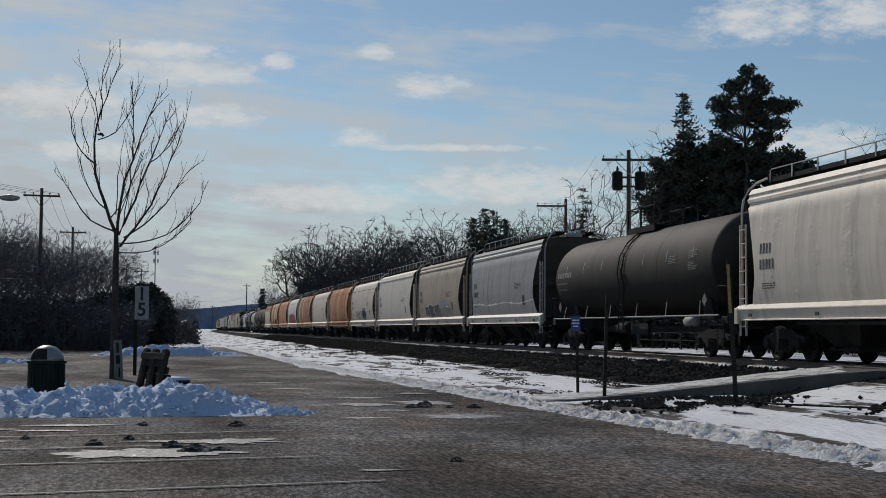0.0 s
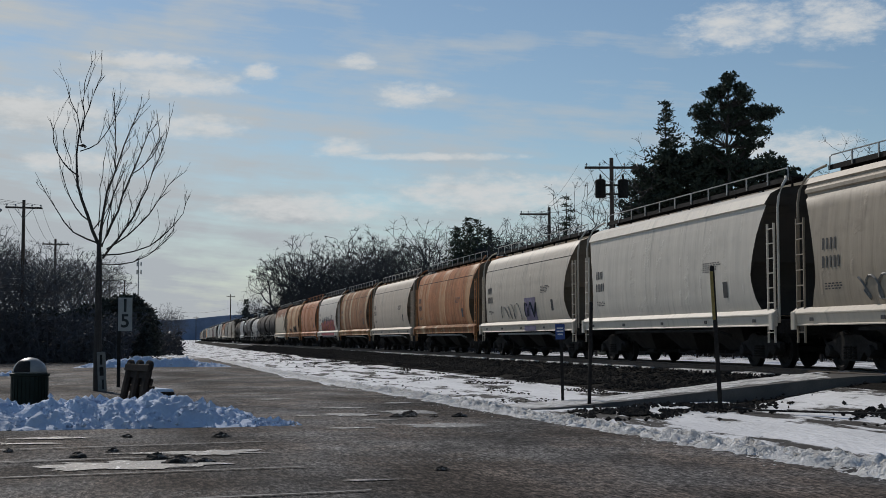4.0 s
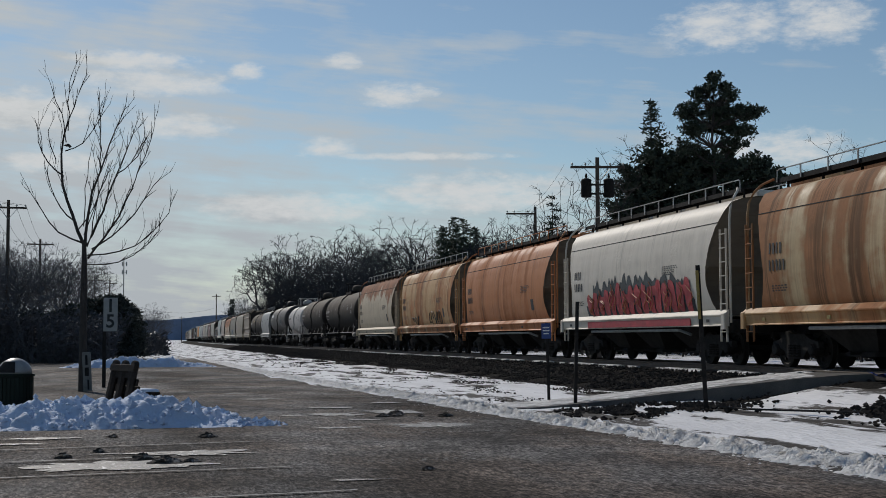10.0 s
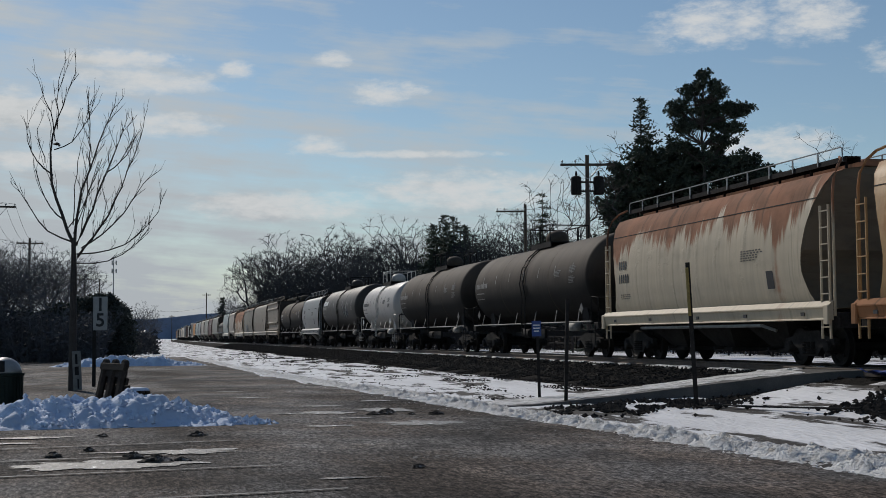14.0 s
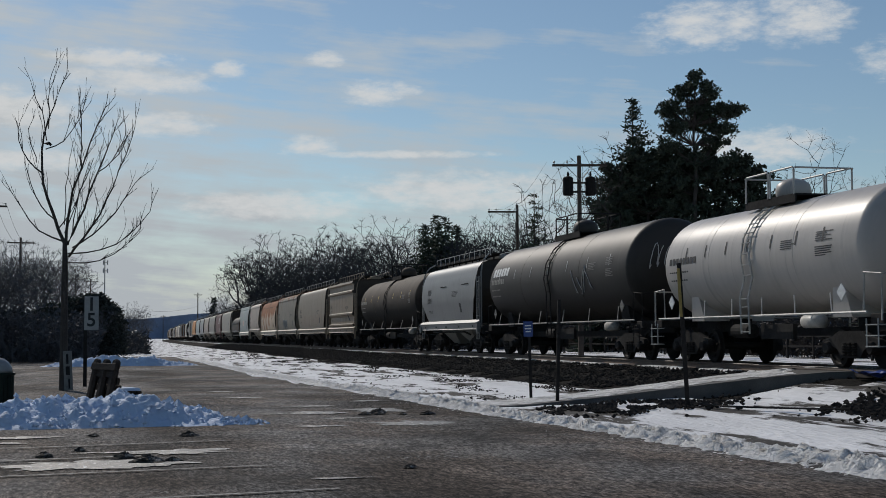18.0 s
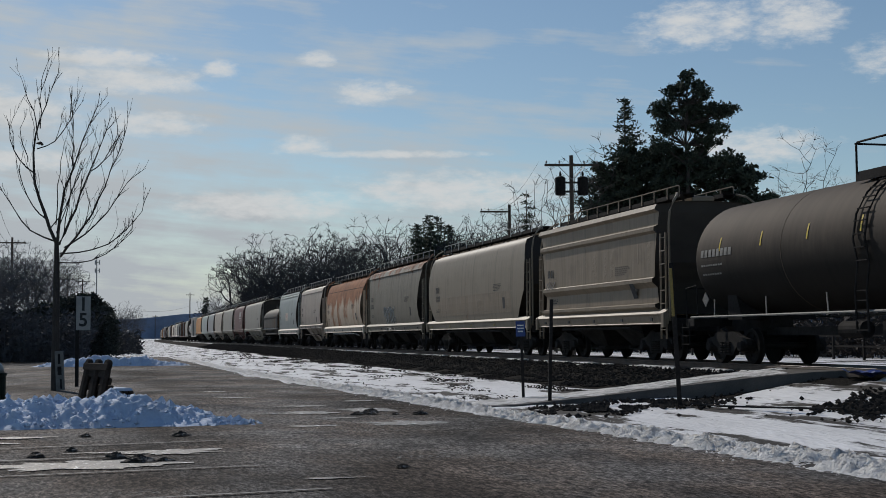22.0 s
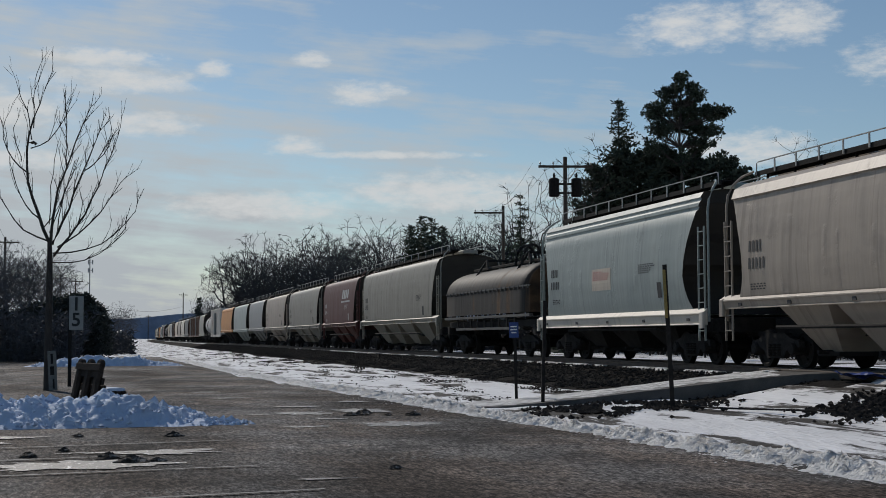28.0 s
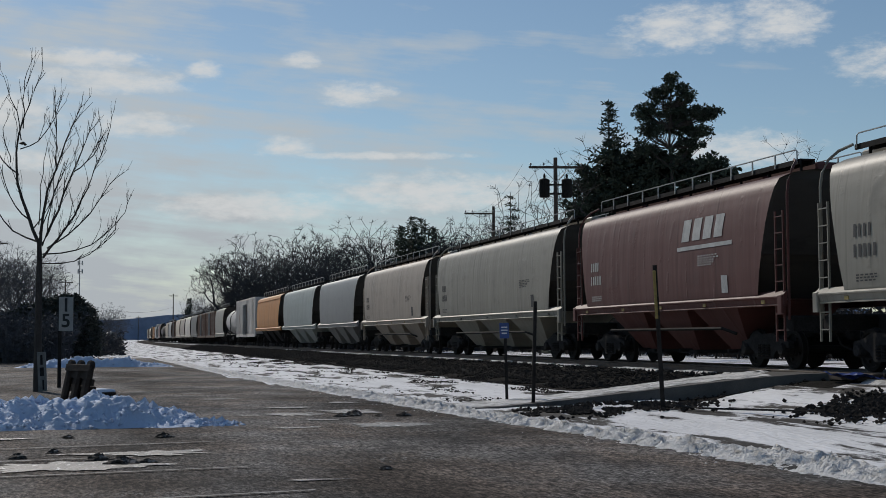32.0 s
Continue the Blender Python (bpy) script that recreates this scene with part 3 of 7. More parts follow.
def truck(parent, y, detail):
    t = part("truck", cached("bolster", bolster_mesh), None, parent)
    at(t, 0, y, 0)
    if detail:
        for x in (-1.0, 1.0):
            f = at(part("side_frame", cached("sf", side_frame_mesh), None, t), x, 0, 0)
            at(part("spring_nest", cached("sp", springs_mesh), None, t, "worn grey springs"), x * 1.06, 0, 0)
    for dy in (-.9, .9):
        at(part("wheelset", cached("ws", wheelset_mesh), None, t, "steel wheels on an axle"), 0, dy, WHEEL_R)
    return t


def coupler_mesh():
    s = Shape().box((0, -.25, .82), (.16, .7, .18)).bevel_box((0, .18, .82), (.26, .26, .32), .05)
    s.tube([(.2, -.2, .8), (.24, .05, .55), (.1, .3, .42)], .025)
    return s.mesh("coupler", STEEL_DARK)


def ladder_mesh(h, mat_key, w=.36):
    s = Shape()
    for a in (-w / 2, w / 2):
        s.box((0, a, h / 2), (.045, .035, h))
    k = .25
    while k < h:
        s.box((-.02, 0, k), (.025, w, .025))
        k += .36
    return s.mesh("ladder", mat_key)


PROFILES = {
    # (lateral half width, height above the rail) from the sill to the crown of the roof
    "flow": [(1.36, 1.30), (1.47, 1.60), (1.55, 2.1), (1.57, 2.6), (1.54, 3.1), (1.45, 3.6), (1.30, 4.0), (1.12, 4.25), (.80, 4.36), (.40, 4.41), (0, 4.42)],
    "straight": [(1.48, 1.30), (1.55, 1.7), (1.575, 2.2), (1.57, 2.8), (1.55, 3.3), (1.50, 3.75), (1.43, 4.08), (1.33, 4.28), (1.0, 4.42), (.5, 4.5), (0, 4.52)],
    "fluted": [(1.42, 1.30), (1.52, 1.7), (1.58, 2.3), (1.575, 2.75), (1.545, 3.2), (1.49, 3.65), (1.45, 3.92), (1.39, 3.98), (1.38, 4.04), (1.42, 4.07), (1.41, 4.15), (1.36, 4.20), (1.35, 4.26), (1.38, 4.29), (1.29, 4.43), (.8, 4.51), (0, 4.54)],
    "lip": [(1.43, 1.30), (1.53, 1.7), (1.575, 2.3), (1.56, 2.8), (1.53, 3.3), (1.48, 3.7), (1.43, 4.0), (1.49, 4.03), (1.36, 4.28), (1.1, 4.42), (.6, 4.5), (0, 4.52)],
    "low": [(1.36, 1.30), (1.45, 1.6), (1.565, 2.2), (1.58, 2.28), (1.565, 2.75), (1.51, 3.2), (1.38, 3.62), (1.18, 3.86), (.85, 3.98), (.4, 4.03), (0, 4.05)],
    "ledges": [(1.30, 1.30), (1.56, 1.50), (1.56, 1.58), (1.42, 1.62), (1.42, 2.05), (1.58, 2.2), (1.58, 2.3), (1.50, 2.34), (1.50, 3.55), (1.60, 3.62), (1.60, 3.72), (1.48, 3.78), (1.48, 4.12), (1.62, 4.2), (1.55, 4.34), (.8, 4.44), (0, 4.46)],
}


def side_x(prof, z):
    p = PROFILES[prof]
    if z <= p[0][1]:
        return 1.555
    for (x0, z0), (x1, z1) in zip(p, p[1:]):
        if z0 <= z <= z1:
            return x0 + (x1 - x0) * (z - z0) / max(1e-6, z1 - z0)
    return p[-1][0]


def hopper_end(z, half, cut, cut_z=2.25, form="bow"):
    """How far from the middle the side sheets reach at a height. form: a bowed cut, a straight slope, or a belly that draws in at the foot."""
    if form == "slope":
        return half - cut * max(0.0, min(1.0, (4.25 - z) / 2.95)) ** .9
    if form == "belly":
        return half - cut * max(0.0, (2.45 - z) / 1.15) ** 1.1 - .32 * max(0.0, (z - 3.1) / 1.1) ** 2
    if z > 4.15:
        return half
    d = abs(z - cut_z)
    k = max(0.0, 1 - (d / (1.9 if z > cut_z else 1.25)) ** 1.6)
    return half - cut * k


def hopper_body(prof, half, cut, form, foot=1.30):
    p0 = [(side_x(prof, foot), foot)] + [q for q in PROFILES[prof] if q[1] > foot + .02] if foot > 1.3 else PROFILES[prof]
    p = []
    for (x0, z0), (x1, z1) in zip(p0, p0[1:]):
        n = 3 if z1 - z0 > 0.3 else 1
        p += [(x0 + (x1 - x0) * i / n, z0 + (z1 - z0) * i / n) for i in range(n)]
    p.append(p0[-1])
    ring = [(-x, z) for x, z in p] + [(x, z) for x, z in reversed(p[:-1])]
    n, m = len(ring), 13
    s = Shape()
    for j in range(m):
        for x, z in ring:
            e = hopper_end(z, half, cut, form=form)
            s.v.append((x, e * (2 * j / (m - 1) - 1), z))
    for j in range(m - 1):
        s.f += [(j * n + i, (j + 1) * n + i, (j + 1) * n + i + 1, j * n + i + 1) for i in range(n - 1)]
    s.f.append(tuple((j * n) for j in range(m - 1, -1, -1)) + tuple(j * n + n - 1 for j in range(m)))
    return s, ring


def hopper_slope(ring, half, cut, sd, form):
    """The end sheet, which follows the cut of the sides."""
    s = Shape()
    k = len(ring) // 2
    rows = []
    for i in range(k + 1):
        x, z = ring[i]
        e = hopper_end(z, half, cut, form=form)
        inset = 0.12 + 0.9 * max(0, (2.6 - z) / 1.6) if z < 2.6 else 0.06
        rows.append([(x, sd * e, z), (x * .93, sd * (e - inset), z), (0, sd * (e - inset - 0.02), z), (-x * .93, sd * (e - inset), z), (-x, sd * e, z)])
    for r in rows:
        s.v += r
    for i in range(k):
        s.f += [(i * 5 + c, i * 5 + c + 1, i * 5 + 5 + c + 1, i * 5 + 5 + c) if sd > 0 else (i * 5 + 5 + c, i * 5 + 5 + c + 1, i * 5 + c + 1, i * 5 + c) for c in range(4)]
    return s


def patch(prof, y0, y1, z0, z1, dx=0.012, n=6, lean=0.0):
    """A painted field that lies on the near side sheet."""
    s = Shape()
    for i in range(n + 1):
        z = z0 + (z1 - z0) * i / n
        x = -side_x(prof, z) - dx
        s.v += [(x, y0 + lean * i / n, z), (x, y1 + lean * i / n, z)]
    s.f += [(2 * i, 2 * i + 1, 2 * i + 3, 2 * i + 2) for i in range(n)]
    return s


def blob_patch(s, prof, cy, cz, w, h, rnd, dx, lean=0.0, square=2.6):
    """A painted rounded shape on the near side sheet, added to s."""
    n, o = 14, len(s.v)
    s.v.append((-side_x(prof, cz) - dx, cy, cz))
    wob = [rnd.uniform(.88, 1.1) for _ in range(n)]
    for k in (.35, .7, 1.0):
        for i in range(n):
            a = 6.2832 * i / n
            ca, sa = math.cos(a), math.sin(a)
            y = math.copysign(abs(ca) ** (2 / square), ca) * w / 2 * k * wob[i]
            z = math.copysign(abs(sa) ** (2 / square), sa) * h / 2 * k * wob[i]
            s.v.append((-side_x(prof, cz + z) - dx, cy + y + lean * z, cz + z))
    s.f += [(o, o + 1 + i, o + 1 + (i + 1) % n) for i in range(n)]
    for r in (0, n):
        s.f += [(o + 1 + r + i, o + 1 + r + n + i, o + 1 + r + n + (i + 1) % n, o + 1 + r + (i + 1) % n) for i in range(n)]


def lettering(car, prof, y, z, rows, mat, rnd, name="stencilled_mark", flip=1):
    """Unreadable stencilled lines as plain bars. rows: (count, width, height)."""
    s = Shape()
    zz = z
    for cnt, w, h in rows:
        yy = y
        for _ in range(cnt):
            ww = w * rnd.uniform(.75, 1.0)
            q = patch(prof, yy - ww, yy, zz - h, zz, n=1)
            s.add(q.v, q.f)
            yy -= w * (1.75 if h > w else 1.35)
        zz -= h * (1.55 if h > w else 1.9)
    return tagged(part(name, s, mat, car), kind="stuff")


def graffiti(car, prof, y0, y1, z0, z1, fill, edge, rnd, letters=5, jag=0.25, line=None):
    """Sprayed letters without a readable word: fat rounded strokes over a darker ragged edge."""
    w = (y1 - y0) / letters
    back, hi = Shape(), Shape()
    n = letters * 8
    rows = 6
    tops = [z1 + jag * (nz(i * .55, letters, 1) * .7 + rnd.uniform(-.25, .45)) - (.55 * (z1 - z0) * (abs(2 * i / n - 1) ** 6)) for i in range(n + 1)]
    for r in range(rows + 1):
        for i in range(n + 1):
            z = z0 - .02 + (tops[i] - z0) * r / rows
            back.v.append((-side_x(prof, z) - .012, y0 - .12 + (y1 - y0 + .24) * i / n, z))
    m = n + 1
    back.f += [(r * m + i, r * m + i + 1, (r + 1) * m + i + 1, (r + 1) * m + i) for r in range(rows) for i in range(n)]
    part("graffiti_outline", back, edge, car, "dark sprayed outline")
    for i in range(letters):
        c = y0 + w * (i + .5)
        s = Shape()
        top = z1 - rnd.uniform(.0, .22) * (z1 - z0)
        h = top - z0
        lean = rnd.uniform(-.22, .22)
        blob_patch(s, prof, c - w * .26, z0 + h * .5, w * .44, h, rnd, .026, lean)
        blob_patch(s, prof, c + w * .24, z0 + h * rnd.uniform(.42, .56), w * .42, h * rnd.uniform(.7, .98), rnd, .030, -lean)
        blob_patch(s, prof, c, z0 + h * rnd.uniform(.3, .75), w * .8, h * .26, rnd, .034)
        part("graffiti", s, fill, car, "fat sprayed letter that cannot be read")
        if line:
            for k in range(3):
                yy = c + w * rnd.uniform(-.42, .42)
                za, zb = z0 + h * rnd.uniform(.05, .4), z0 + h * rnd.uniform(.6, 1.0)
                pts = [(-side_x(prof, za + (zb - za) * q / 5) - .042, yy + w * .18 * math.sin(q * 1.1 + k), za + (zb - za) * q / 5) for q in range(6)]
                hi.tube(pts, .016, 4)
    if line:
        tagged(part("graffiti_line", hi, line, car, "thin pale sprayed contour"), kind="stuff")


def roof_walk(car, half, z, mat, near_rail=True, width=.62):
    """Running boards and hand rails on the roof."""
    for x in (-width, width):
        s = Shape().box((x, 0, z + .20), (.36, 2 * half, .025)).box((x - .17, 0, z + .15), (.03, 2 * half, .11)).box((x + .17, 0, z + .15), (.03, 2 * half, .11))
        for k in range(9):
            s.box((x, -half + .3 + (2 * half - .6) * k / 8, z + .03), (.05, .05, .26))
        part("running_board", s, STEEL_DARK, car, "dark roof walkway grating")
    for sd in ((-1, 1) if near_rail else ()):
        r = Shape()
        x = sd * (width + .20)
        r.tube([(x, -half + .1, z + .12), (x, -half + .12, z + .40), (x, -half + .2, z + .43), (x, half - .2, z + .43), (x, half - .12, z + .40), (x, half - .1, z + .12)], .017, 5)
        n = 11
        for k in range(1, n):
            y = -half + 2 * half * k / n
            r.box((x, y, z + .27), (.025, .045, .32))
        part("roof_rail", r, mat, car)


def car_ends(car, half, mat, h=4.3, x=1.38, detail=True, posts=True):
    """Ladders, corner posts, end sills and couplers."""
    for sd in (-1, 1):
        s = Shape().bevel_box((0, sd * (half + .32), 1.02), (2.7, .34, .34), .03).box((0, sd * (half - .5), .98), (.5, 2.0, .36))
        part("end_platform", s, STEEL_DARK, car)
        c = part("coupler", cached("coupler", coupler_mesh), None, car)
        at(c, 0, sd * (half + .55), 0, 0, 0, 0 if sd > 0 else 180)
        if detail:
            lad = cached(("lad", mat.name, round(h, 1)), lambda: ladder_mesh(min(2.9, h - 1.3), mat))
            for lx in (-1, 1):
                at(part("ladder", lad, None, car), lx * (x + .08), sd * (half + .18), .62)
            if posts:
                for lx in (-1, 1):
                    s = Shape().tube([(lx * x, sd * (half + .42), 1.1), (lx * x, sd * (half + .42), h - .55), (lx * x * .97, sd * (half + .41), h - .25), (lx * x * .88, sd * (half + .36), h + .02), (lx * x * .76, sd * (half + .22), h + .2), (lx * x * .65, sd * (half - .1), h + .3)], .032, 7)
                    part("corner_post", s, mat, car)


def bays(car, half, n, mat, bottom=.38, top=1.32):
    """Discharge hoppers below the side sill."""
    L = 2 * half - 3.9
    w = L / n
    for k in range(n):
        y = -L / 2 + w * (k + .5)
        a, b = w * .49, w * .16
        s = Shape()
        t, e = top, bottom
        u = 1.38 if top < 1.5 else 1.50
        s.add([(-u, y - a, t), (u, y - a, t), (u, y + a, t), (-u, y + a, t), (-.62, y - b, e), (.62, y - b, e), (.62, y + b, e), (-.62, y + b, e)], [(0, 4, 5, 1), (1, 5, 6, 2), (2, 6, 7, 3), (3, 7, 4, 0), (4, 7, 6, 5)])
        h = part("hopper_bay", s, mat, car)
        g = Shape().bevel_box((0, y, e - .04), (1.5, b * 2 + .14, .1), .02).tube([(-1.0, y, e), (1.0, y, e)], .05, 6)
        part("outlet_gate", g, STEEL_DARK, h)
    c = Shape().box((0, 0, .95), (.42, 2 * half - 1.2, .45))
    part("center_sill", c, STEEL_DARK, car)


def hopper(label, length, prof, body, sill=None, rail_mat=None, cut=.75, n_bays=3, near=True, marks=INK, group="covered hoppers of the train", seed=0, bay_mat=None, form="bow", lift=None):
    rnd = random.Random(seed)
    car = thing("covered_hopper", label, "freight car", group)
    half = length / 2 - (1.13 if form == "slope" else .95)
    lift = lift or (.30 if form == "slope" else 0.0)
    sh, ring = hopper_body(prof, half, cut, form, 1.30 + lift)
    part("body", sh, body, car, smooth=True).data.polygons.foreach_set("use_smooth", [len(q) == 4 and prof != "ledges" and max(sh.v[i][2] for i in q) < (3.99 if prof in ("fluted", "lip") else 9) for q in sh.f])
    for sd in (-1, 1):
        part("end_sheet", hopper_slope(ring, half, cut, sd, form), END_TAN if prof == "flow" else END_SHADE, car, "end sheet darker than the side sheets")
    sill = sill or body
    for sd in (-1, 1):
        L = half + .45
        a, b = sd * 1.585, sd * 1.44
        low = 1.02 + lift * 1.3
        sec = [(b, low), (a - sd * .05, low), (a - sd * .05, low + .02), (a - sd * .075, low + .04), (a - sd * .03, 1.26 + lift), (a, 1.29 + lift), (a, 1.315 + lift), (b, 1.44 + lift)]
        m = len(sec)
        s = Shape().add([(x, -L, z) for x, z in sec] + [(x, L, z) for x, z in sec], [(i, i + 1, m + i + 1, m + i) if sd > 0 else (i, m + i, m + i + 1, i + 1) for i in range(m - 1)] + [tuple(range(m)), tuple(range(2 * m - 1, m - 1, -1))])
        for k in range(2 if near else 0):
            s.bevel_box((sd * 1.56, (-1, 1)[k] * (L - .08), 1.14 + lift), (.08, .2, .42), .02)
        part("side_sill", s, sill, car)
    roof_walk(car, half, PROFILES[prof][-1][1], rail_mat or GALV)
    for k in range(5 if near else 0):
        part("roof_hatch", Shape().bevel_box((0, -half + 1.2 + (2 * half - 2.4) * k / 4, PROFILES[prof][-1][1] + .09), (.7, (2 * half - 2.4) / 4.6, .16), .04), body, car)
    if prof == "flow" and near:
        part("weld_seam", Shape().box((-side_x("flow", 3.72) - .004, 0, 3.72), (.02, 2 * half - .5, .022)), END_SHADE, car)
    car_ends(car, half, body, PROFILES[prof][-1][1] - .1, detail=near)
    bays(car, half, n_bays, bay_mat or STEEL_DARK, top=1.34 + lift)
    ty = half - 1.35
    for y in (-ty, ty):
        truck(car, y, near)
    if near:
        pipe = Shape().tube([(-1.42, -half * .55, .93), (-1.42, half * .62, .93)], .045, 6).tube([(-1.42, -half * .55, .93), (-1.2, -half * .6, .8)], .04, 6)
        part("brake_pipe", pipe, GALV if prof == "flow" else STEEL_DARK, car)
        lettering(car, prof, half - cut - .35, 2.95, ((4, .10, .26), (5, .10, .26)), marks, rnd)
        lettering(car, prof, half - cut - .4, 1.95, ((5, .12, .03), (6, .10, .03), (5, .11, .03)), marks, rnd, "small_stencil")
        lettering(car, prof, -half + cut + 1.7, 2.2, ((1, .36, .42),), marks, rnd, "data_panel")
        lettering(car, prof, -half + cut + 3.0, 2.75, ((7, .12, .03), (7, .13, .03), (6, .12, .03), (7, .10, .03), (5, .12, .03)), marks, rnd, "small_stencil")
        q = Shape()
        for k in range(5):
            y = -half + .6 + (2 * half - 1.2) * k / 4 + rnd.uniform(-.2, .2)
            q.box((-1.545, y, 1.16 + lift * 1.15), (.02, .16, .08))
        tagged(part("reflector_tape", q, YELLOW if rnd.random() < .3 else marks, car), kind="stuff")
    return car


def tank_shell(length, r, n=40):
    s = Shape()
    e = length / 2
    prof = [(-e, .02)] + [(-e + .55 * (1 - math.cos(a)), r * math.sin(a)) for a in (0.35, .7, 1.0, 1.25, 1.45)] + [(-e + .55, r)]
    k = int(length / 1.5)
    mid = [(-e + .55 + (length - 1.1) * i / k, r) for i in range(1, k)]
    prof = prof + mid + [(-a, b) for a, b in reversed(prof)]
    return s.lathe('y', (0, 0, 0), prof, n)


def tank_car(label, length, r, shell, trim, near=True, dome=True, marks=TANK_MARK, seed=0, flags=None):
    rnd = random.Random(seed)
    car = thing("tank_car", label, "freight car", "tank cars of the train")
    half = length / 2 - .75
    cz = 1.22 + r
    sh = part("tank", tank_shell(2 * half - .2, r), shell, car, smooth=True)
    at(sh, 0, 0, cz)
    for y in (-half * .4, half * .4) if near else ():
        part("weld_band", Shape().lathe('y', (0, y, cz), [(-.02, r - .002), (-.012, r + .005), (.012, r + .005), (.02, r - .002)], 40), shell, car)
    # stub sills, side bars and platform at the ends
    for sd in (-1, 1):
        s = Shape().bevel_box((0, sd * (half + .05), 1.05), (2.7, .5, .2), .02).box((0, sd * (half - 1.2), .98), (.55, 2.6, .34))
        part("end_platform", s, STEEL_DARK, car)
        at(part("coupler", cached("coupler", coupler_mesh), None, car), 0, sd * (half + .3), 0, 0, 0, 0 if sd > 0 else 180)
        g = Shape()
        for x in (-1.35, 1.35):
            g.tube([(x, sd * (half + .25), 1.0), (x, sd * (half + .25), 1.95), (x, sd * (half - .4), 2.0), (x, sd * (half - .45), 1.15)], .025, 6)
        g.tube([(-1.35, sd * (half + .27), 1.95), (1.35, sd * (half + .27), 1.95)], .025, 6)
        part("end_handrail", g, trim, car)
        sad = Shape()
        sad.add([(-1.0, sd * (half - 2.3), 1.1), (1.0, sd * (half - 2.3), 1.1), (1.0, sd * (half - 1.5), 1.1), (-1.0, sd * (half - 1.5), 1.1), (-1.1, sd * (half - 2.1), 1.9), (1.1, sd * (half - 2.1), 1.9), (1.1, sd * (half - 1.7), 1.9), (-1.1, sd * (half - 1.7), 1.9)], [(0, 1, 2, 3), (0, 4, 5, 1), (1, 5, 6, 2), (2, 6, 7, 3), (3, 7, 4, 0)])
        part("saddle", sad, shell if trim is WHITE_PIPE else STEEL_DARK, car)
    for sd in (-1, 1):
        g = Shape().tube([(sd * 1.42, -half + .2, 1.18), (sd * 1.42, half - .2, 1.18)], .03, 6)
        for k in range(6):
            y = -half + 1.6 + (2 * half - 3.2) * k / 5
            g.tube([(sd * 1.42, y, 1.18), (sd * 1.2, y + .45, 1.62)], .02, 5)
        part("side_handrail", g, trim if trim is WHITE_PIPE else TANK_MARK, car)
        # ladder over the middle, curved with the shell
        lad = Shape()
        for dy in (-.22, .22):
            lad.tube([(sd * 1.45, dy, .75), (sd * 1.48, dy, 1.6)] + [(sd * (r + .06) * math.cos(a), dy, cz + (r + .06) * math.sin(a)) for a in (-.35, 0, .35, .7, 1.0, 1.3)], .025, 5)
        for k in range(5):
            lad.box((sd * 1.46, 0, .8 + .2 * k), (.03, .44, .025))
        for k in range(9):
            a = -.3 + k * .18
            lad.box((sd * (r + .07) * math.cos(a), 0, cz + (r + .07) * math.sin(a)), (.03, .44, .025))
        part("ladder", lad, trim, car)
    zt = cz + r
    p = Shape().box((0, 0, zt + .05), (1.5, 2.6, .04))
    for x in (-.74, .74):
        p.box((x, 0, zt - .03), (.04, 2.6, .2))
    part("top_platform", p, STEEL_DARK, car)
    if dome:
        d = Shape().lathe('z', (0, .2, zt), [(0, .42), (.30, .44), (.44, .40), (.54, .28), (.60, .05)], 18)
        part("valve_housing", d, shell, car, smooth=True)
    g = Shape()
    for x in (-.76, .76):
        for y0, y1 in ((-1.3, 0), (0, 1.3)):
            g.tube([(x, y0 + .05, zt + .05), (x, y0 + .05, zt + .66), (x, y0 + .10, zt + .70), (x, y1 - .10, zt + .70), (x, y1 - .05, zt + .66), (x, y1 - .05, zt + .05)], .024, 6)
    for y in (-1.3, 1.3):
        g.tube([(-.76, y, zt + .68), (.76, y, zt + .68)], .024, 6)
    part("top_railing", g, trim, car)
    bs = Shape().box((0, 0, .8), (.5, 2 * half - 4.2, .2)).lathe('y', (-.9, 1.2, .82), [(-.5, .02), (-.45, .18), (.45, .18), (.5, .02)], 14)
    bs.box((-1.2, -1.2, .8), (.1, 1.6, .35))
    part("underframe", bs, STEEL_DARK, car)
    for y in (-half + 1.5, half - 1.5):
        truck(car, y, near)
    if near:
        def on_shell(y0, y1, a0, a1):
            q = Shape()
            n = 3
            for i in range(n + 1):
                a = a0 + (a1 - a0) * i / n
                q.v += [(-(r + .008) * math.cos(a), y0, cz + (r + .008) * math.sin(a)), (-(r + .008) * math.cos(a), y1, cz + (r + .008) * math.sin(a))]
            q.f += [(2 * i, 2 * i + 1, 2 * i + 3, 2 * i + 2) for i in range(n)]
            return q
        s = Shape()
        for row, (cnt, w, h) in enumerate(((8, .16, .13), (9, .1, .03), (8, .1, .03))):
            for k in range(cnt):
                q = on_shell(half - .9 - k * w * 1.4, half - .9 - k * w * 1.4 - w, .02 - row * .16, .02 - row * .16 + h)
                s.add(q.v, q.f)
        tagged(part("stencilled_mark", s, marks, car), kind="stuff")
        for y0, a in ((-half + 1.6, .12), (-half + 1.6, -.12), (-half + 3.2, .05)):
            q = Shape()
            for k in range(5):
                w = rnd.uniform(.45, .75)
                u = on_shell(y0 + .75 - w, y0 + .75, a + k * .034, a + k * .034 + .018)
                q.add(u.v, u.f)
            tagged(part("data_panel", q, marks if marks is INK else PANEL, car, "worn panel of small stencilled lines"), kind="stuff")
        s = Shape()
        for k in range(7):
            y = -half + 2.0 + (2 * half - 4) * k / 6
            q = on_shell(y, y + .06, .10, .34)
            s.add(q.v, q.f)
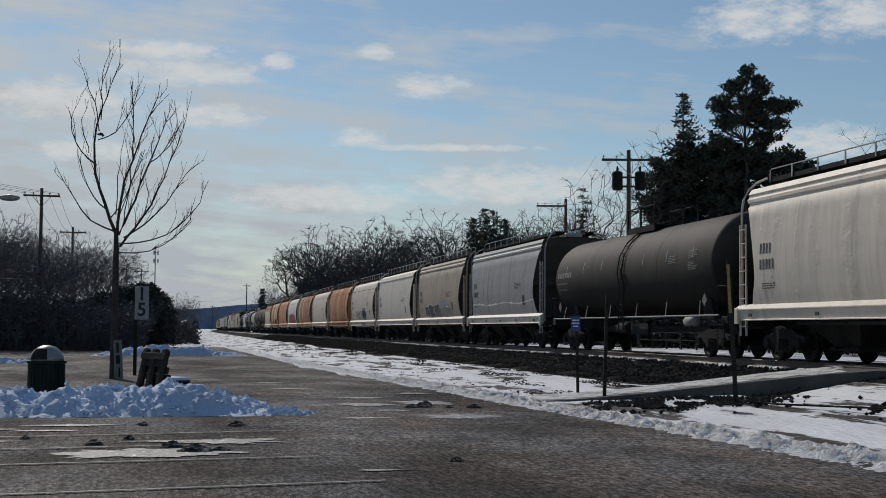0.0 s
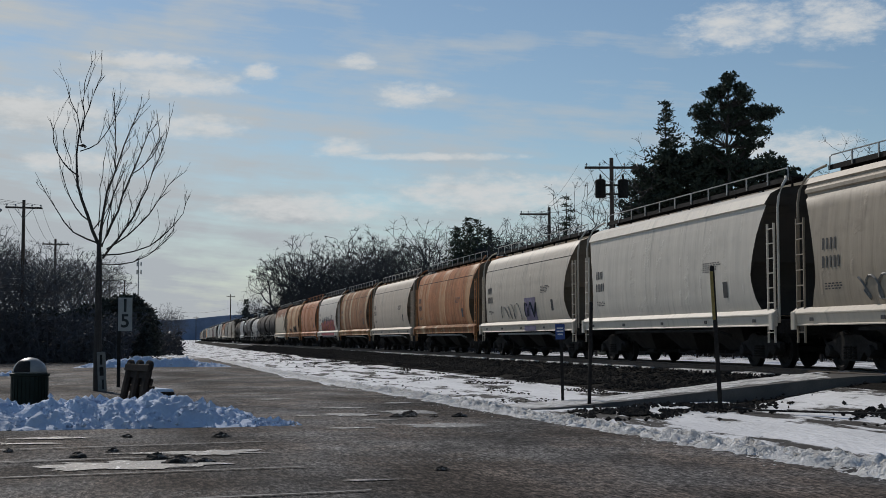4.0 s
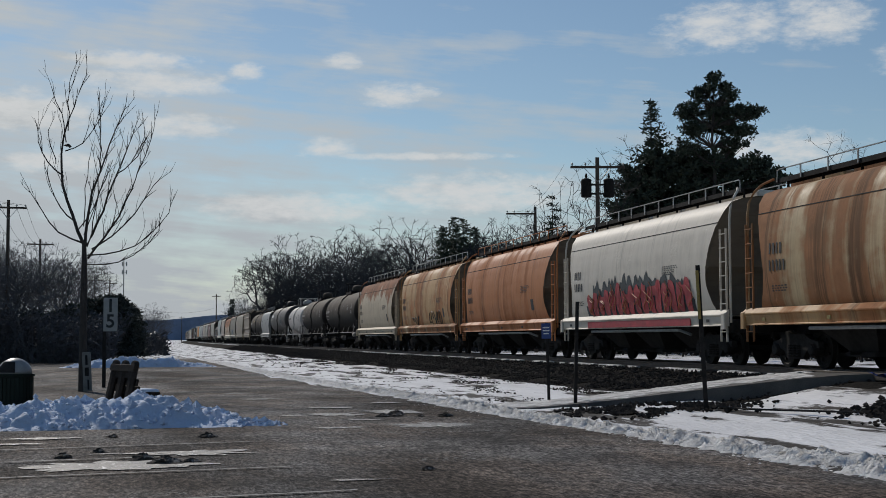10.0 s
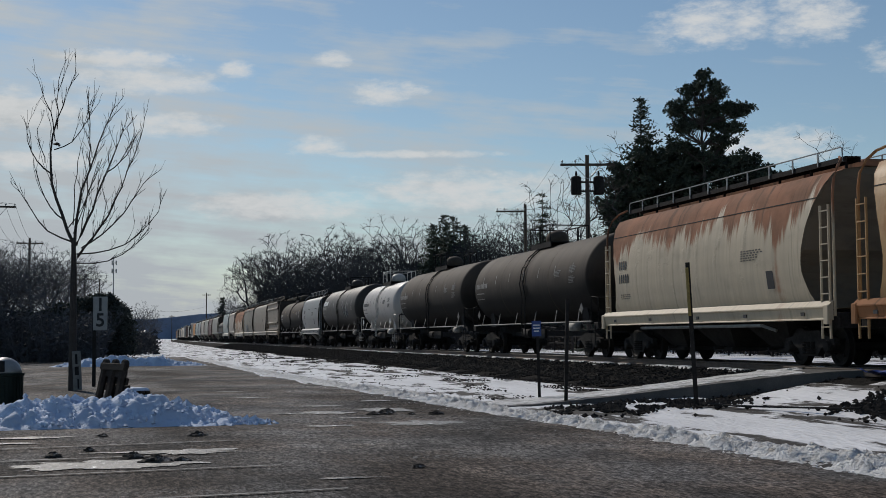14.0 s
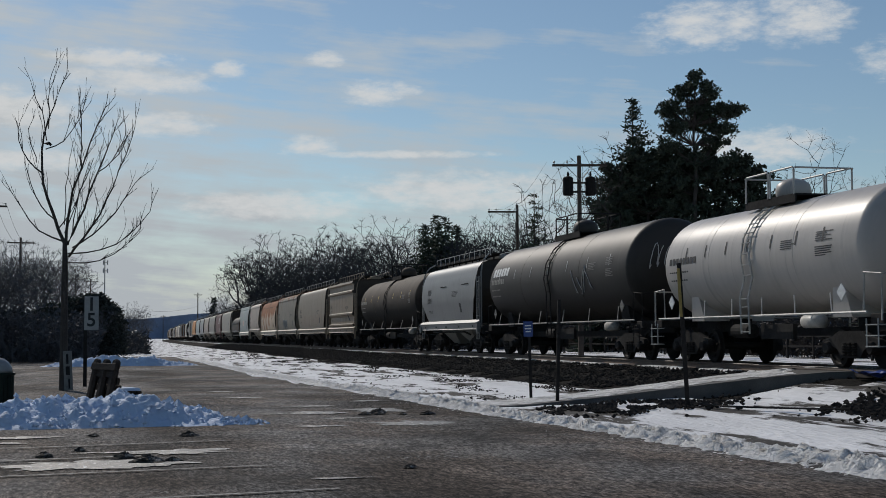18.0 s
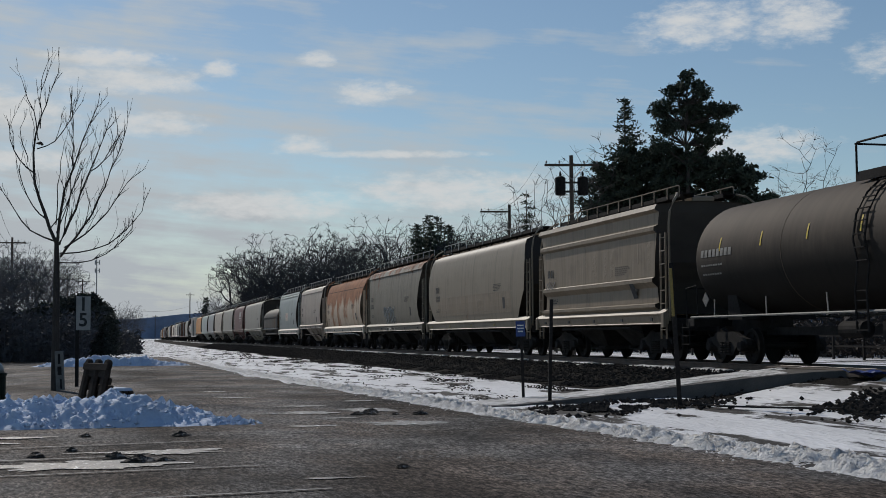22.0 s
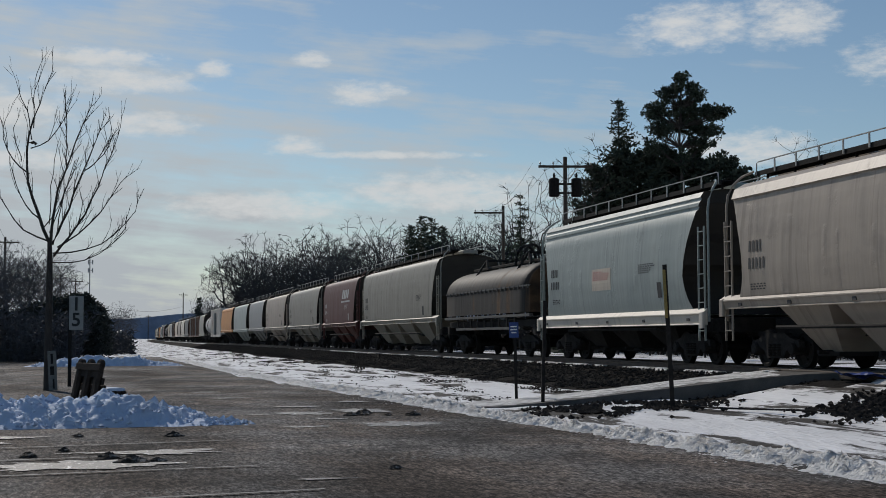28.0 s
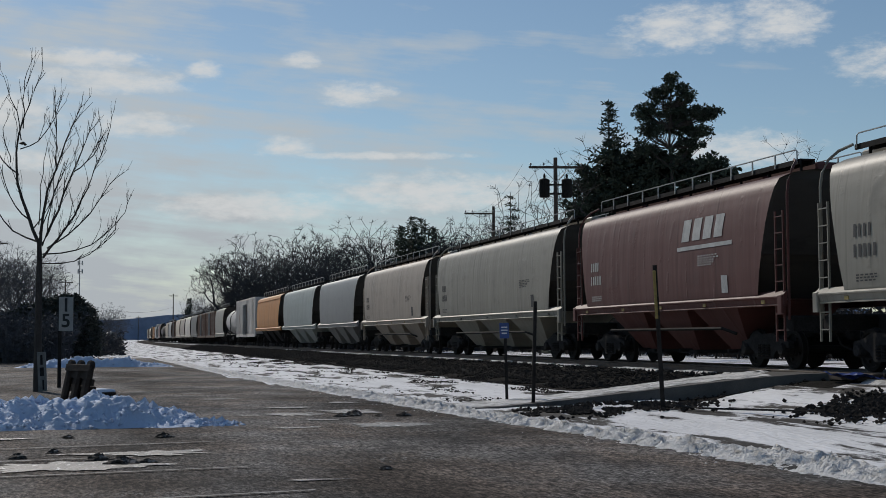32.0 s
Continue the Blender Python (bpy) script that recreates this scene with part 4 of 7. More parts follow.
        tagged(part("reflector_tape", s, flags or marks, car), kind="stuff")
        for sd in (-1, 1):
            pl = part("placard", Shape().bevel_box((0, 0, 0), (.02, .27, .27), .003), WHITE_INK if trim is WHITE_PIPE else PANEL, car, "small square placard standing on its corner")
            at(pl, -1.44, sd * (half - 1.15), 1.62, 45)
            st = Shape()
            for k in range(3):
                st.box((-1.38, sd * (half + .05), .48 + .22 * k), (.22, .46, .025))
            for dy in (-.22, .22):
                st.tube([(-1.46, sd * (half + .05) + dy, .46), (-1.46, sd * (half + .05) + dy, 1.05)], .016, 5)
            part("sill_step", st, trim, car)
        part("air_reservoir", Shape().lathe('y', (-1.02, -half + 3.1, 1.02), [(-.42, .03), (-.38, .15), (.38, .15), (.42, .03)], 16), trim if trim is WHITE_PIPE else TANK_MARK, car, "small pale air cylinder", smooth=True)
    return car


def box_car(label, length, body, door, height=4.3, near=True, seed=0, group="box cars of the train"):
    car = thing("box_car", label, "freight car", group)
    half = length / 2 - .6
    s = Shape().bevel_box((0, 0, (1.05 + height) / 2), (2.95, 2 * half, height - 1.05), .06)
    part("body", s, body, car)
    part("roof", Shape().bevel_box((0, 0, height + .03), (3.05, 2 * half + .05, .10), .04), body, car)
    r = Shape()
    n = int(2 * half / 1.1)
    for sd in (-1, 1):
        for k in range(n + 1):
            y = -half + .1 + (2 * half - .2) * k / n
            r.box((sd * 1.49, y, (1.1 + height) / 2), (.05, .07, height - 1.25))
    tagged(part("side_post", r, body, car), kind="stuff")
    for sd in (-1, 1):
        d = part("door", Shape().bevel_box((sd * 1.54, 0, 2.65), (.07, 3.0, 3.0), .03), door, car)
        g = Shape()
        for y in (-1.2, -.4, .4, 1.2):
            g.tube([(sd * 1.6, y, 1.2), (sd * 1.6, y, 4.1)], .03, 6)
        part("lock_rod", g, GALV, d)
        part("side_sill", Shape().box((sd * 1.48, 0, 1.0), (.08, 2 * half, .2)), body, car)
    car_ends(car, half - .3, GALV, 4.0, detail=near, posts=False)
    for y in (-half + 1.6, half - 1.6):
        truck(car, y, near)
    return car


def coil_car(label, length, cover, frame_mat):
    """A low car under a rounded hood, with hoisting frames on top and an open side truss."""
    car = thing("covered_coil_car", label, "freight car")
    half = length / 2 - .6
    hs = Shape()
    prof = [(-1.45, 1.62), (-1.45, 2.55)] + [(-1.45 * math.cos(a), 2.55 + 1.0 * math.sin(a)) for a in (.15, .3, .45, .6, .8, 1.0, 1.2, 1.4, 1.55)]
    ring = prof + [(-x, z) for x, z in reversed(prof)]
    n, m = len(ring), 9
    for j in range(m):
        y = (half - .1) * (2 * j / (m - 1) - 1)
        hs.v += [(x, y, z) for x, z in ring]
    for j in range(m - 1):
        hs.f += [(j * n + i, (j + 1) * n + i, (j + 1) * n + i + 1, j * n + i + 1) for i in range(n - 1)]
    hs.f += [tuple(range(n)), tuple((m - 1) * n + i for i in range(n - 1, -1, -1))]
    hood = part("hood", hs, cover, car, smooth=True)
    hood.data.polygons.foreach_set("use_smooth", [len(f) == 4 for f in hs.f])
    seam = Shape().box((-1.46, 0, 2.58), (.05, 2 * half - .2, .05))
    for k in range(22):
        y = -half + .3 + (2 * half - .6) * k / 21
        seam.box((-1.48, y, 2.55), (.05, .06, .14))
    part("seam", seam, frame_mat, hood)
    for y in (-half * .45, half * .5):
        f = Shape().tube([(-.6, y - .7, 3.5), (-.45, y, 3.95), (-.6, y + .7, 3.5)], .05, 6).tube([(.6, y - .7, 3.5), (.45, y, 3.95), (.6, y + .7, 3.5)], .05, 6).tube([(-.45, y, 3.95), (.45, y, 3.95)], .05, 6)
        f.tube([(-.9, y, 3.3), (-.45, y, 3.95)], .04, 6)
        part("hoisting_frame", f, STEEL_DARK, hood)
    for y in (-half * .52, -half * .38):
        part("lifting_hoop", Shape().tube([(-.42 + .5 * math.cos(a), y + .22 * math.cos(a), 3.42 + .82 * math.sin(a)) for a in (0, .35, .7, 1.05, 1.4, 1.75, 2.1, 2.45, 2.8, 3.14)], .055, 8), STEEL_DARK, hood)
    part("top_rail", Shape().bevel_box((-.35, 0, 3.62), (.12, 2 * half - 1.6, .10), .02), STEEL_DARK, hood)
    tr = Shape()
    for sd in (-1, 1):
        tr.box((sd * 1.45, 0, 1.52), (.14, 2 * half, .1)).box((sd * 1.35, 0, 1.06), (.12, 2 * half - 3, .1))
        for k in range(9):
            y = -half + 2 + (2 * half - 4) * k / 8
            tr.tube([(sd * 1.45, y, 1.5), (sd * 1.35, y + .35, 1.08)], .04, 5)
    part("side_truss", tr, frame_mat, car)
    ic = Shape()
    rnd = random.Random(3)
    for k in range(26):
        y = rnd.uniform(-half + .5, half - .5)
        ic.lathe('z', (-1.47, y, 1.62), [(-rnd.uniform(.08, .28), .003), (0, .018)], 5)
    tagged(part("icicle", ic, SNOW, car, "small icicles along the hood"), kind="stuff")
    part("floor_frame", Shape().bevel_box((0, 0, 1.25), (2.6, 2 * half, .25), .03), STEEL_DARK, car)
    car_ends(car, half - .3, GALV, 3.0, detail=False)
    for y in (-half + 1.5, half - 1.5):
        truck(car, y, True)
    return car

# ---------------------------------------------------------------- the train
def paints():
    p = {}
    p["white"] = car_paint("aged_white_paint", (0.66, 0.625, 0.58), .08, dirt=.22, seed=1)
    p["grey_white"] = car_paint("cool_light_grey_paint", (0.29, 0.305, 0.325), .06, dirt=.3, seed=2, rough=.5)
    p["beige"] = car_paint("dusty_beige_paint", (0.36, 0.32, 0.265), .15, dirt=.4, seed=3)
    p["white2"] = car_paint("clean_white_paint", (0.62, 0.61, 0.58), .06, dirt=.2, seed=4)
    p["pinkish"] = car_paint("pale_grey_paint", (0.56, 0.53, 0.48), .1, dirt=.25, seed=5)
    p["rust"] = car_paint("rust_orange_paint", (0.48, 0.28, 0.14), .64, (0.36, .125, .045), dirt=.3, seed=6, rough=.58)
    p["pale"] = car_paint("pale_dusty_paint", (0.56, 0.505, 0.44), .1, dirt=.3, seed=7)
    p["rust2"] = car_paint("streaked_tan_paint", (0.50, 0.40, 0.25), .76, (0.27, .098, .033), dirt=.35, seed=8, rough=.58)
    p["salmon"] = car_paint("faded_orange_paint", (0.46, 0.19, 0.075), .5, (0.33, .115, .04), dirt=.25, seed=10, rough=.58)
    p["tan"] = car_paint("tan_streaked_paint", (0.50, 0.33, 0.17), .52, (0.31, .112, .036), dirt=.3, seed=11, rough=.58)
    p["rust_top"] = car_paint("off_white_paint_rusting_from_the_roof", (0.52, 0.47, 0.38), .14, (0.25, .085, .035), top=1.15, dirt=.3, seed=12, rough=.6)
    # dark tank paints: black below, the skylit upper half put into the colour
    p["tank_brown"] = car_paint("brown_tank_paint", (0.014, 0.0125, 0.0115), .12, (0.03, .021, .016), dirt=.5, seed=13, rough=.75, dents=.08, spec=.2, top_light=(0.105, 0.080, 0.060))
    p["tank_black"] = car_paint("black_tank_paint", (0.010, 0.0097, 0.0094), .05, (0.03, .022, .02), dirt=.4, seed=14, rough=.55, dents=.04, spec=.35, top_light=(0.050, 0.042, 0.035))
    p["tank_grey"] = car_paint("dull_grey_tank_paint", (0.016, 0.0145, 0.013), .1, (0.03, .022, .016), dirt=.5, seed=15, rough=.72, dents=.08, spec=.2, top_light=(0.085, 0.071, 0.058))
    p["tank_white"] = car_paint("white_tank_paint", (0.45, 0.45, 0.46), .05, dirt=.2, seed=16, rough=.42, dents=.03)
    p["silver"] = car_paint("pale_silver_grey_paint", (0.21, 0.23, 0.25), .04, dirt=.25, seed=17, rough=.42, dents=.12, spec=.5)
    p["drab"] = car_paint("drab_brown_grey_paint", (0.245, 0.208, 0.165), .1, dirt=.4, seed=19, rough=.5)
    p["putty"] = car_paint("putty_grey_paint", (0.245, 0.22, 0.18), .06, dirt=.3, seed=20, rough=.5, dents=.15)
    p["green_grey"] = car_paint("green_grey_paint", (0.195, 0.187, 0.16), .24, (0.20, .075, .035), top=.30, dirt=.4, seed=21)
    p["rust_white"] = car_paint("white_paint_lost_to_rust", (0.52, 0.45, 0.37), .44, (0.28, .095, .034), top=1.75, dirt=.3, seed=22, rough=.65)
    p["light"] = car_paint("light_warm_grey_paint", (0.37, 0.335, 0.305), .05, dirt=.3, seed=23, rough=.5)
    p["blue_white"] = car_paint("pale_blue_grey_paint", (0.31, 0.375, 0.395), .05, dirt=.25, seed=24, rough=.5)
    p["grey"] = car_paint("mid_grey_paint", (0.27, 0.27, 0.25), .05, dirt=.35, seed=26, rough=.5, dents=.5)
    p["maroon"] = car_paint("dark_red_brown_paint", (0.105, 0.042, 0.040), .08, (0.09, .045, .035), dirt=.3, seed=27, rough=.55, spec=.3)
    p["orange"] = car_paint("orange_paint", (0.50, 0.23, 0.06), .1, dirt=.25, seed=32)
    p["reefer"] = car_paint("white_box_car_paint", (0.60, 0.60, 0.60), .05, dirt=.35, seed=33)
    p["brown_box"] = car_paint("brown_box_car_paint", (0.12, 0.065, 0.045), .2, dirt=.4, seed=36)
    p["hood"] = car_paint("tarnished_hood_metal", (0.032, 0.029, 0.027), .28, (0.11, .065, .035), dirt=.5, seed=25, rough=.62, dents=.6, spec=.22)
    p["dark_end"] = car_paint("dark_slate_paint", (0.10, 0.105, 0.11), .1, dirt=.4, seed=40)
    return p


PAINT = paints()
RED_SPRAY = material("red_spray_paint", (0.40, 0.035, 0.045), 0.5, 0, 0.25, 3, 30, 0)
DARK_SPRAY = material("dark_teal_spray", (0.035, 0.045, 0.05), 0.6, 0, 0.3, 3, 30, 0)
PURPLE_SPRAY = material("purple_spray", (0.14, 0.115, 0.20), 0.55, 0, 0.25, 3, 30, 0)
BLUE_SPRAY = material("faded_blue_spray", (0.24, 0.27, 0.32), 0.6, 0, 0.25, 3, 30, 0)
GREY_SPRAY = material("grey_spray", (0.20, 0.195, 0.18), 0.6, 0, 0.25, 3, 30, 0)
SILVER_SPRAY = material("pale_spray_line", (0.45, 0.44, 0.42), 0.6, 0, 0.2, 3, 30, 0)
ORANGE_SPRAY = material("pale_orange_spray", (0.50, 0.20, 0.10), 0.6, 0, 0.2, 3, 30, 0)
PATCH = material("repainted_patch", (0.16, 0.15, 0.14), 0.5, 0, 0.2, 3, 30, 0)

# front edge of each car along the track at the clip's start, and the cars in order from the head that is seen first
CUTS = [17.0, 34.1, 52.2, 66.8, 81.3, 97.1, 112.2, 128.2, 143.9, 160.4, 175.1, 190.5, 206.0, 221.2, 238.5, 255.2, 268.0, 285.9, 298.0, 316.7,
        329.1, 346.2, 362.0, 378.4, 391.6, 406.0, 419.5, 439.7, 454.4, 472.6, 489.4, 505.0, 523.1, 541.8]


def build_train():
    P, train = PAINT, []
    ln = lambda k: CUTS[k + 1] - CUTS[k]
    rnd = random.Random(11)
    H, T = hopper, tank_car
    train.append(H("aged white covered hopper with a fluted top edge", ln(0), "fluted", P["white"], rail_mat=WHITE_PIPE, seed=0))
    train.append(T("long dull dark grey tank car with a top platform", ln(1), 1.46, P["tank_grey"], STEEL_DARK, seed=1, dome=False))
    c = H("light blue-grey covered hopper with a fluted top edge", ln(2), "fluted", P["grey_white"], P["white2"], GALV, seed=2)
    q, n = Shape(), 90
    for i in range(n + 1):
        y = -5.6 + 11.2 * i / n
        z = 1.92 + .16 * nz(y, 2, 1, .35) + .05 * nz(y, 2, 4, 2)
        h = max(.012, .05 + .10 * nz(y, 7, 3, 1.3) + .08 * nz(y, 1, 3, 4.0))
        q.v += [(-side_x("fluted", z) - .012, y, z), (-side_x("fluted", z + h) - .012, y, z + h)]
    q.f += [(2 * i, 2 * i + 2, 2 * i + 3, 2 * i + 1) for i in range(n)]
    part("splash_line", q, WHITE_INK, c, "ragged white splash line along the side")
    train.append(c)
    c = H("dusty beige covered hopper with blue and grey graffiti", ln(3), "fluted", P["beige"], P["pinkish"], GALV, seed=3)
    wall = lambda z0: (lambda y, h: (-side_x("fluted", z0 + h) - .016, y, z0 + h))
    scribble(c, GREY_SPRAY, rnd, wall(1.42), -.6, 3.8, .75, 9, .03)
    scribble(c, SILVER_SPRAY, rnd, wall(1.45), -3.6, -.6, .6, 7, .02)
    part("graffiti", patch("fluted", -2.6, -.5, 2.02, 2.30), BLUE_SPRAY, c, "faded blue sprayed band")
    train.append(c)
    train.append(H("clean white covered hopper with a lipped roof edge", ln(4), "lip", P["white2"], rail_mat=WHITE_PIPE, seed=4))
    c = H("pale grey round-sided covered hopper with a purple sprayed panel", ln(5), "flow", P["pinkish"], rail_mat=WHITE_PIPE, seed=5)
    part("graffiti", patch("flow", -2.1, -.5, 1.45, 2.35, n=5), PURPLE_SPRAY, c, "purple sprayed panel")
    part("graffiti", Shape().box((-1.546, -1.3, 1.15), (.02, 1.6, .20)), PURPLE_SPRAY, c, "purple spray over the side sill")
    on_side = lambda y, h: (-side_x("flow", 1.5 + h) - .02, y, 1.5 + h)
    scribble(c, DARK_SPRAY, rnd, on_side, -2.1, -.5, .8, 4, .02)
    scribble(c, GREY_SPRAY, rnd, on_side, .2, 3.2, .7, 6, .012)
    train.append(c)
    train.append(H("round-sided covered hopper streaked with orange rust", ln(6), "flow", P["rust"], P["rust2"], GALV, seed=6))
    train.append(H("pale dusty round-sided covered hopper with black stencils", ln(7), "flow", P["pale"], rail_mat=WHITE_PIPE, seed=7))
    train.append(H("tan round-sided covered hopper with broad rust streaks", ln(8), "flow", P["rust2"], P["tan"], GALV, seed=8))
    c = H("white round-sided covered hopper with red graffiti letters", ln(9), "flow", P["white2"], rail_mat=WHITE_PIPE, seed=9)
    graffiti(c, "flow", -4.7, 4.1, 1.34, 2.45, RED_SPRAY, DARK_SPRAY, rnd, 8, .5, ORANGE_SPRAY)
    part("graffiti", Shape().box((-1.546, -.3, 1.15), (.022, 8.6, .20)), RED_SPRAY, c, "red spray over the side sill")
    train.append(c)
    train.append(H("faded orange round-sided covered hopper", ln(10), "flow", P["salmon"], rail_mat=P["salmon"], seed=10))
    c = H("tan streaked round-sided covered hopper with sprayed outlines", ln(11), "flow", P["tan"], P["rust2"], GALV, seed=11)
    scribble(c, DARK_SPRAY, rnd, lambda y, h: (-side_x("flow", 1.4 + h) - .016, y, 1.4 + h), -4.0, -1.2, .75, 6, .018)
    scribble(c, DARK_SPRAY, rnd, lambda y, h: (-side_x("flow", 1.45 + h) - .016, y, 1.45 + h), 1.6, 3.4, .5, 4, .014)
    train.append(c)
    train.append(H("off-white round-sided covered hopper with rust running from the roof", ln(12), "flow", P["rust_top"], rail_mat=GALV, seed=12))
    train.append(T("dark brown tank car with a caged platform", ln(13), 1.48, P["tank_brown"], STEEL_DARK, seed=13))
    train.append(T("dark tank car with worn pale stencils", ln(14), 1.48, P["tank_brown"], STEEL_DARK, seed=14))
    train.append(T("short white tank car with a domed valve housing", ln(15), 1.38, P["tank_white"], WHITE_PIPE, marks=INK, seed=15))
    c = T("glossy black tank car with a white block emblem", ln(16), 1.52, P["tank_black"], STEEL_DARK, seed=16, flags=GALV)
    emblem(c, 1.52, ln(16))
    train.append(c)
    train.append(H("pale silver-grey short covered hopper with smooth rounded sides", ln(17), "low", P["silver"], rail_mat=GALV, n_bays=2, cut=1.0, seed=17, bay_mat=P["silver"], form="belly"))
    for y in (-3.4, .6):
        part("grab_bar", Shape().box((-side_x("low", 3.0) - .02, y, 3.0), (.03, 1.1, .035)), STEEL_DARK, train[-1])
    train.append(T("brown tank car with yellow reflectors", ln(18), 1.44, P["tank_brown"], STEEL_DARK, seed=18, flags=REFLECT))
    train.append(H("drab brown-grey covered hopper with ledges along its side", ln(19), "ledges", P["drab"], rail_mat=P["drab"], n_bays=2, cut=.35, seed=19))
    train.append(H("putty grey smooth-sided covered hopper", ln(20), "straight", P["putty"], P["putty"], GALV, cut=1.1, seed=20, form="belly"))
    part("seam", Shape().box((-1.575, 0, 2.42), (.02, 12.2, .03)), P["drab"], train[-1])
    part("lower_band", patch("straight", -5.9, 5.9, 1.62, 2.4, dx=.006, n=3), P["drab"], train[-1], "darker lower half")
    c = H("green-grey covered hopper with outlined graffiti and a rusty roof", ln(21), "lip", P["green_grey"], P["green_grey"], GALV, seed=21)
    scribble(c, SILVER_SPRAY, rnd, lambda y, h: (-side_x("lip", 1.4 + h) - .016, y, 1.4 + h), -.9, 2.0, .95, 7, .02)
    scribble(c, GREY_SPRAY, rnd, lambda y, h: (-1.575, y, 1.04 + h), -.9, 1.8, .2, 6, .012)
    train.append(c)
    train.append(H("covered hopper of flaking white paint lost to rust", ln(22), "flow", P["rust_white"], P["pinkish"], GALV, seed=22))
    train.append(H("light grey covered hopper with open triangular bays", ln(23), "lip", P["light"], rail_mat=WHITE_PIPE, n_bays=3, seed=23, bay_mat=P["light"], lift=.28))
    c = H("pale blue-grey covered hopper with a fluted top and red stencils", ln(24), "fluted", P["blue_white"], P["white2"], WHITE_PIPE, seed=24)
    part("notice_panel", patch("fluted", -.35, 1.25, 2.12, 2.78, dx=.008), P["pinkish"], c, "pale repainted panel under a red notice")
    lettering(c, "fluted", 1.15, 2.70, ((3, .20, .035), (8, .13, .03), (8, .13, .03), (7, .14, .03), (7, .13, .03)), RED_SPRAY, rnd, "red_notice")
    train.append(c)
    train.append(coil_car("low dark hooded car with hoisting frames and icicles", ln(25), P["hood"], P["dark_end"]))
    train.append(H("long mid-grey covered hopper with four triangular bays", ln(26), "straight", P["grey"], P["grey"], GALV, n_bays=4, cut=.8, seed=26, bay_mat=P["grey"], form="slope"))
    c = H("dark red-brown covered hopper with a pale emblem", ln(27), "straight", P["maroon"], rail_mat=GALV, n_bays=3, cut=.8, marks=SILVER_SPRAY, seed=27, bay_mat=P["maroon"], form="slope")
    s = Shape()
    for k in range(4):
        q = patch("straight", -1.9 - k * .62, -1.45 - k * .62, 3.15, 3.7, lean=-.1)
        s.add(q.v, q.f)
    q = patch("straight", -4.3, -1.2, 2.92, 3.02)
    s.add(q.v, q.f)
    part("emblem", s, SILVER_SPRAY, c, "pale worn emblem blocks")
    train.append(c)
    for k, (key, pr, lab) in enumerate((("grey", "straight", "mid-grey covered hopper with three triangular bays"), ("light", "straight", "light grey covered hopper with streaked bays"),
                                        ("silver", "straight", "silver-grey smooth-sided covered hopper"), ("blue_white", "straight", "pale blue-white covered hopper"), ("orange", "lip", "orange covered hopper with a rusty roof"))):
        k += 28
        train.append(H(lab, ln(k), pr, P[key], rail_mat=GALV, cut=.8, seed=k, near=k < 30, bay_mat=P[key] if k < 32 else None, form="slope"))
    # cars that stay far off
    far = [("box", 19.0, "reefer", "white box car with dark door frames"), ("tank", 13.5, "tank_white", "white tank car"), ("hop", 14.0, "grey", "plain grey covered hopper"), ("box", 16.0, "brown_box", "brown box car"), ("box", 16.5, "brown_box", "dark brown box car"),
           ("hop", 16, "dark_end", "dark covered hopper"), ("hop", 16, "white2", "white covered hopper"), ("hop", 16, "light", "light grey covered hopper"), ("hop", 17, "pale", "pale covered hopper"), ("box", 17, "brown_box", "brown box car"),
           ("hop", 16, "grey_white", "light grey covered hopper"), ("hop", 16, "beige", "beige covered hopper"), ("tank", 17, "tank_brown", "dark tank car"), ("tank", 17, "tank_black", "black tank car"), ("hop", 16, "maroon", "dark red covered hopper"),
           ("box", 17, "reefer", "white box car"), ("hop", 16, "silver", "silver-grey smooth-sided covered hopper"), ("hop", 16, "rust2", "tan covered hopper"), ("box", 17, "orange", "orange box car"), ("tank", 17, "tank_grey", "grey tank car"),
           ("hop", 16, "white", "white covered hopper"), ("hop", 16, "putty", "putty grey covered hopper"), ("box", 17, "brown_box", "brown box car"), ("hop", 16, "grey", "plain grey covered hopper")]
    y = CUTS[-1]
    for kind, L, key, lab in far:
        if kind == "box":
            c = box_car(lab + " far down the train", L, P[key], P["dark_end"] if key == "reefer" else P[key], 4.6 if key == "reefer" else 4.2, False)
        elif kind == "tank":
            c = tank_car(lab + " far down the train", L, 1.42, P[key], STEEL_DARK, False)
        else:
            c = hopper(lab + " far down the train", L, "straight", P[key], near=False, cut=.6)
        train.append(c)
        CUTS.append(y + L)
        y += L
    return train


def scribble(car, mat, rnd, on, y0, y1, h, n=5, r=.014):
    """A thin sprayed tangle without a readable word. on: gives the place on the surface for a distance along the car and a height."""
    s = Shape()
    w = (y1 - y0) / n
    for k in range(n):
        c = y0 + w * (k + .5)
        a0, a1, b = rnd.uniform(0, 6.283), rnd.uniform(2.5, 5.5), rnd.uniform(.32, .5)
        s.tube([on(c + w * .62 * math.cos(a0 + a1 * i / 9), h * (.5 + b * math.sin(a0 * 1.7 + a1 * 1.25 * i / 9))) for i in range(10)], r, 4)
    tagged(part("graffiti_line", s, mat, car, "thin sprayed tangle that cannot be read"), kind="stuff")


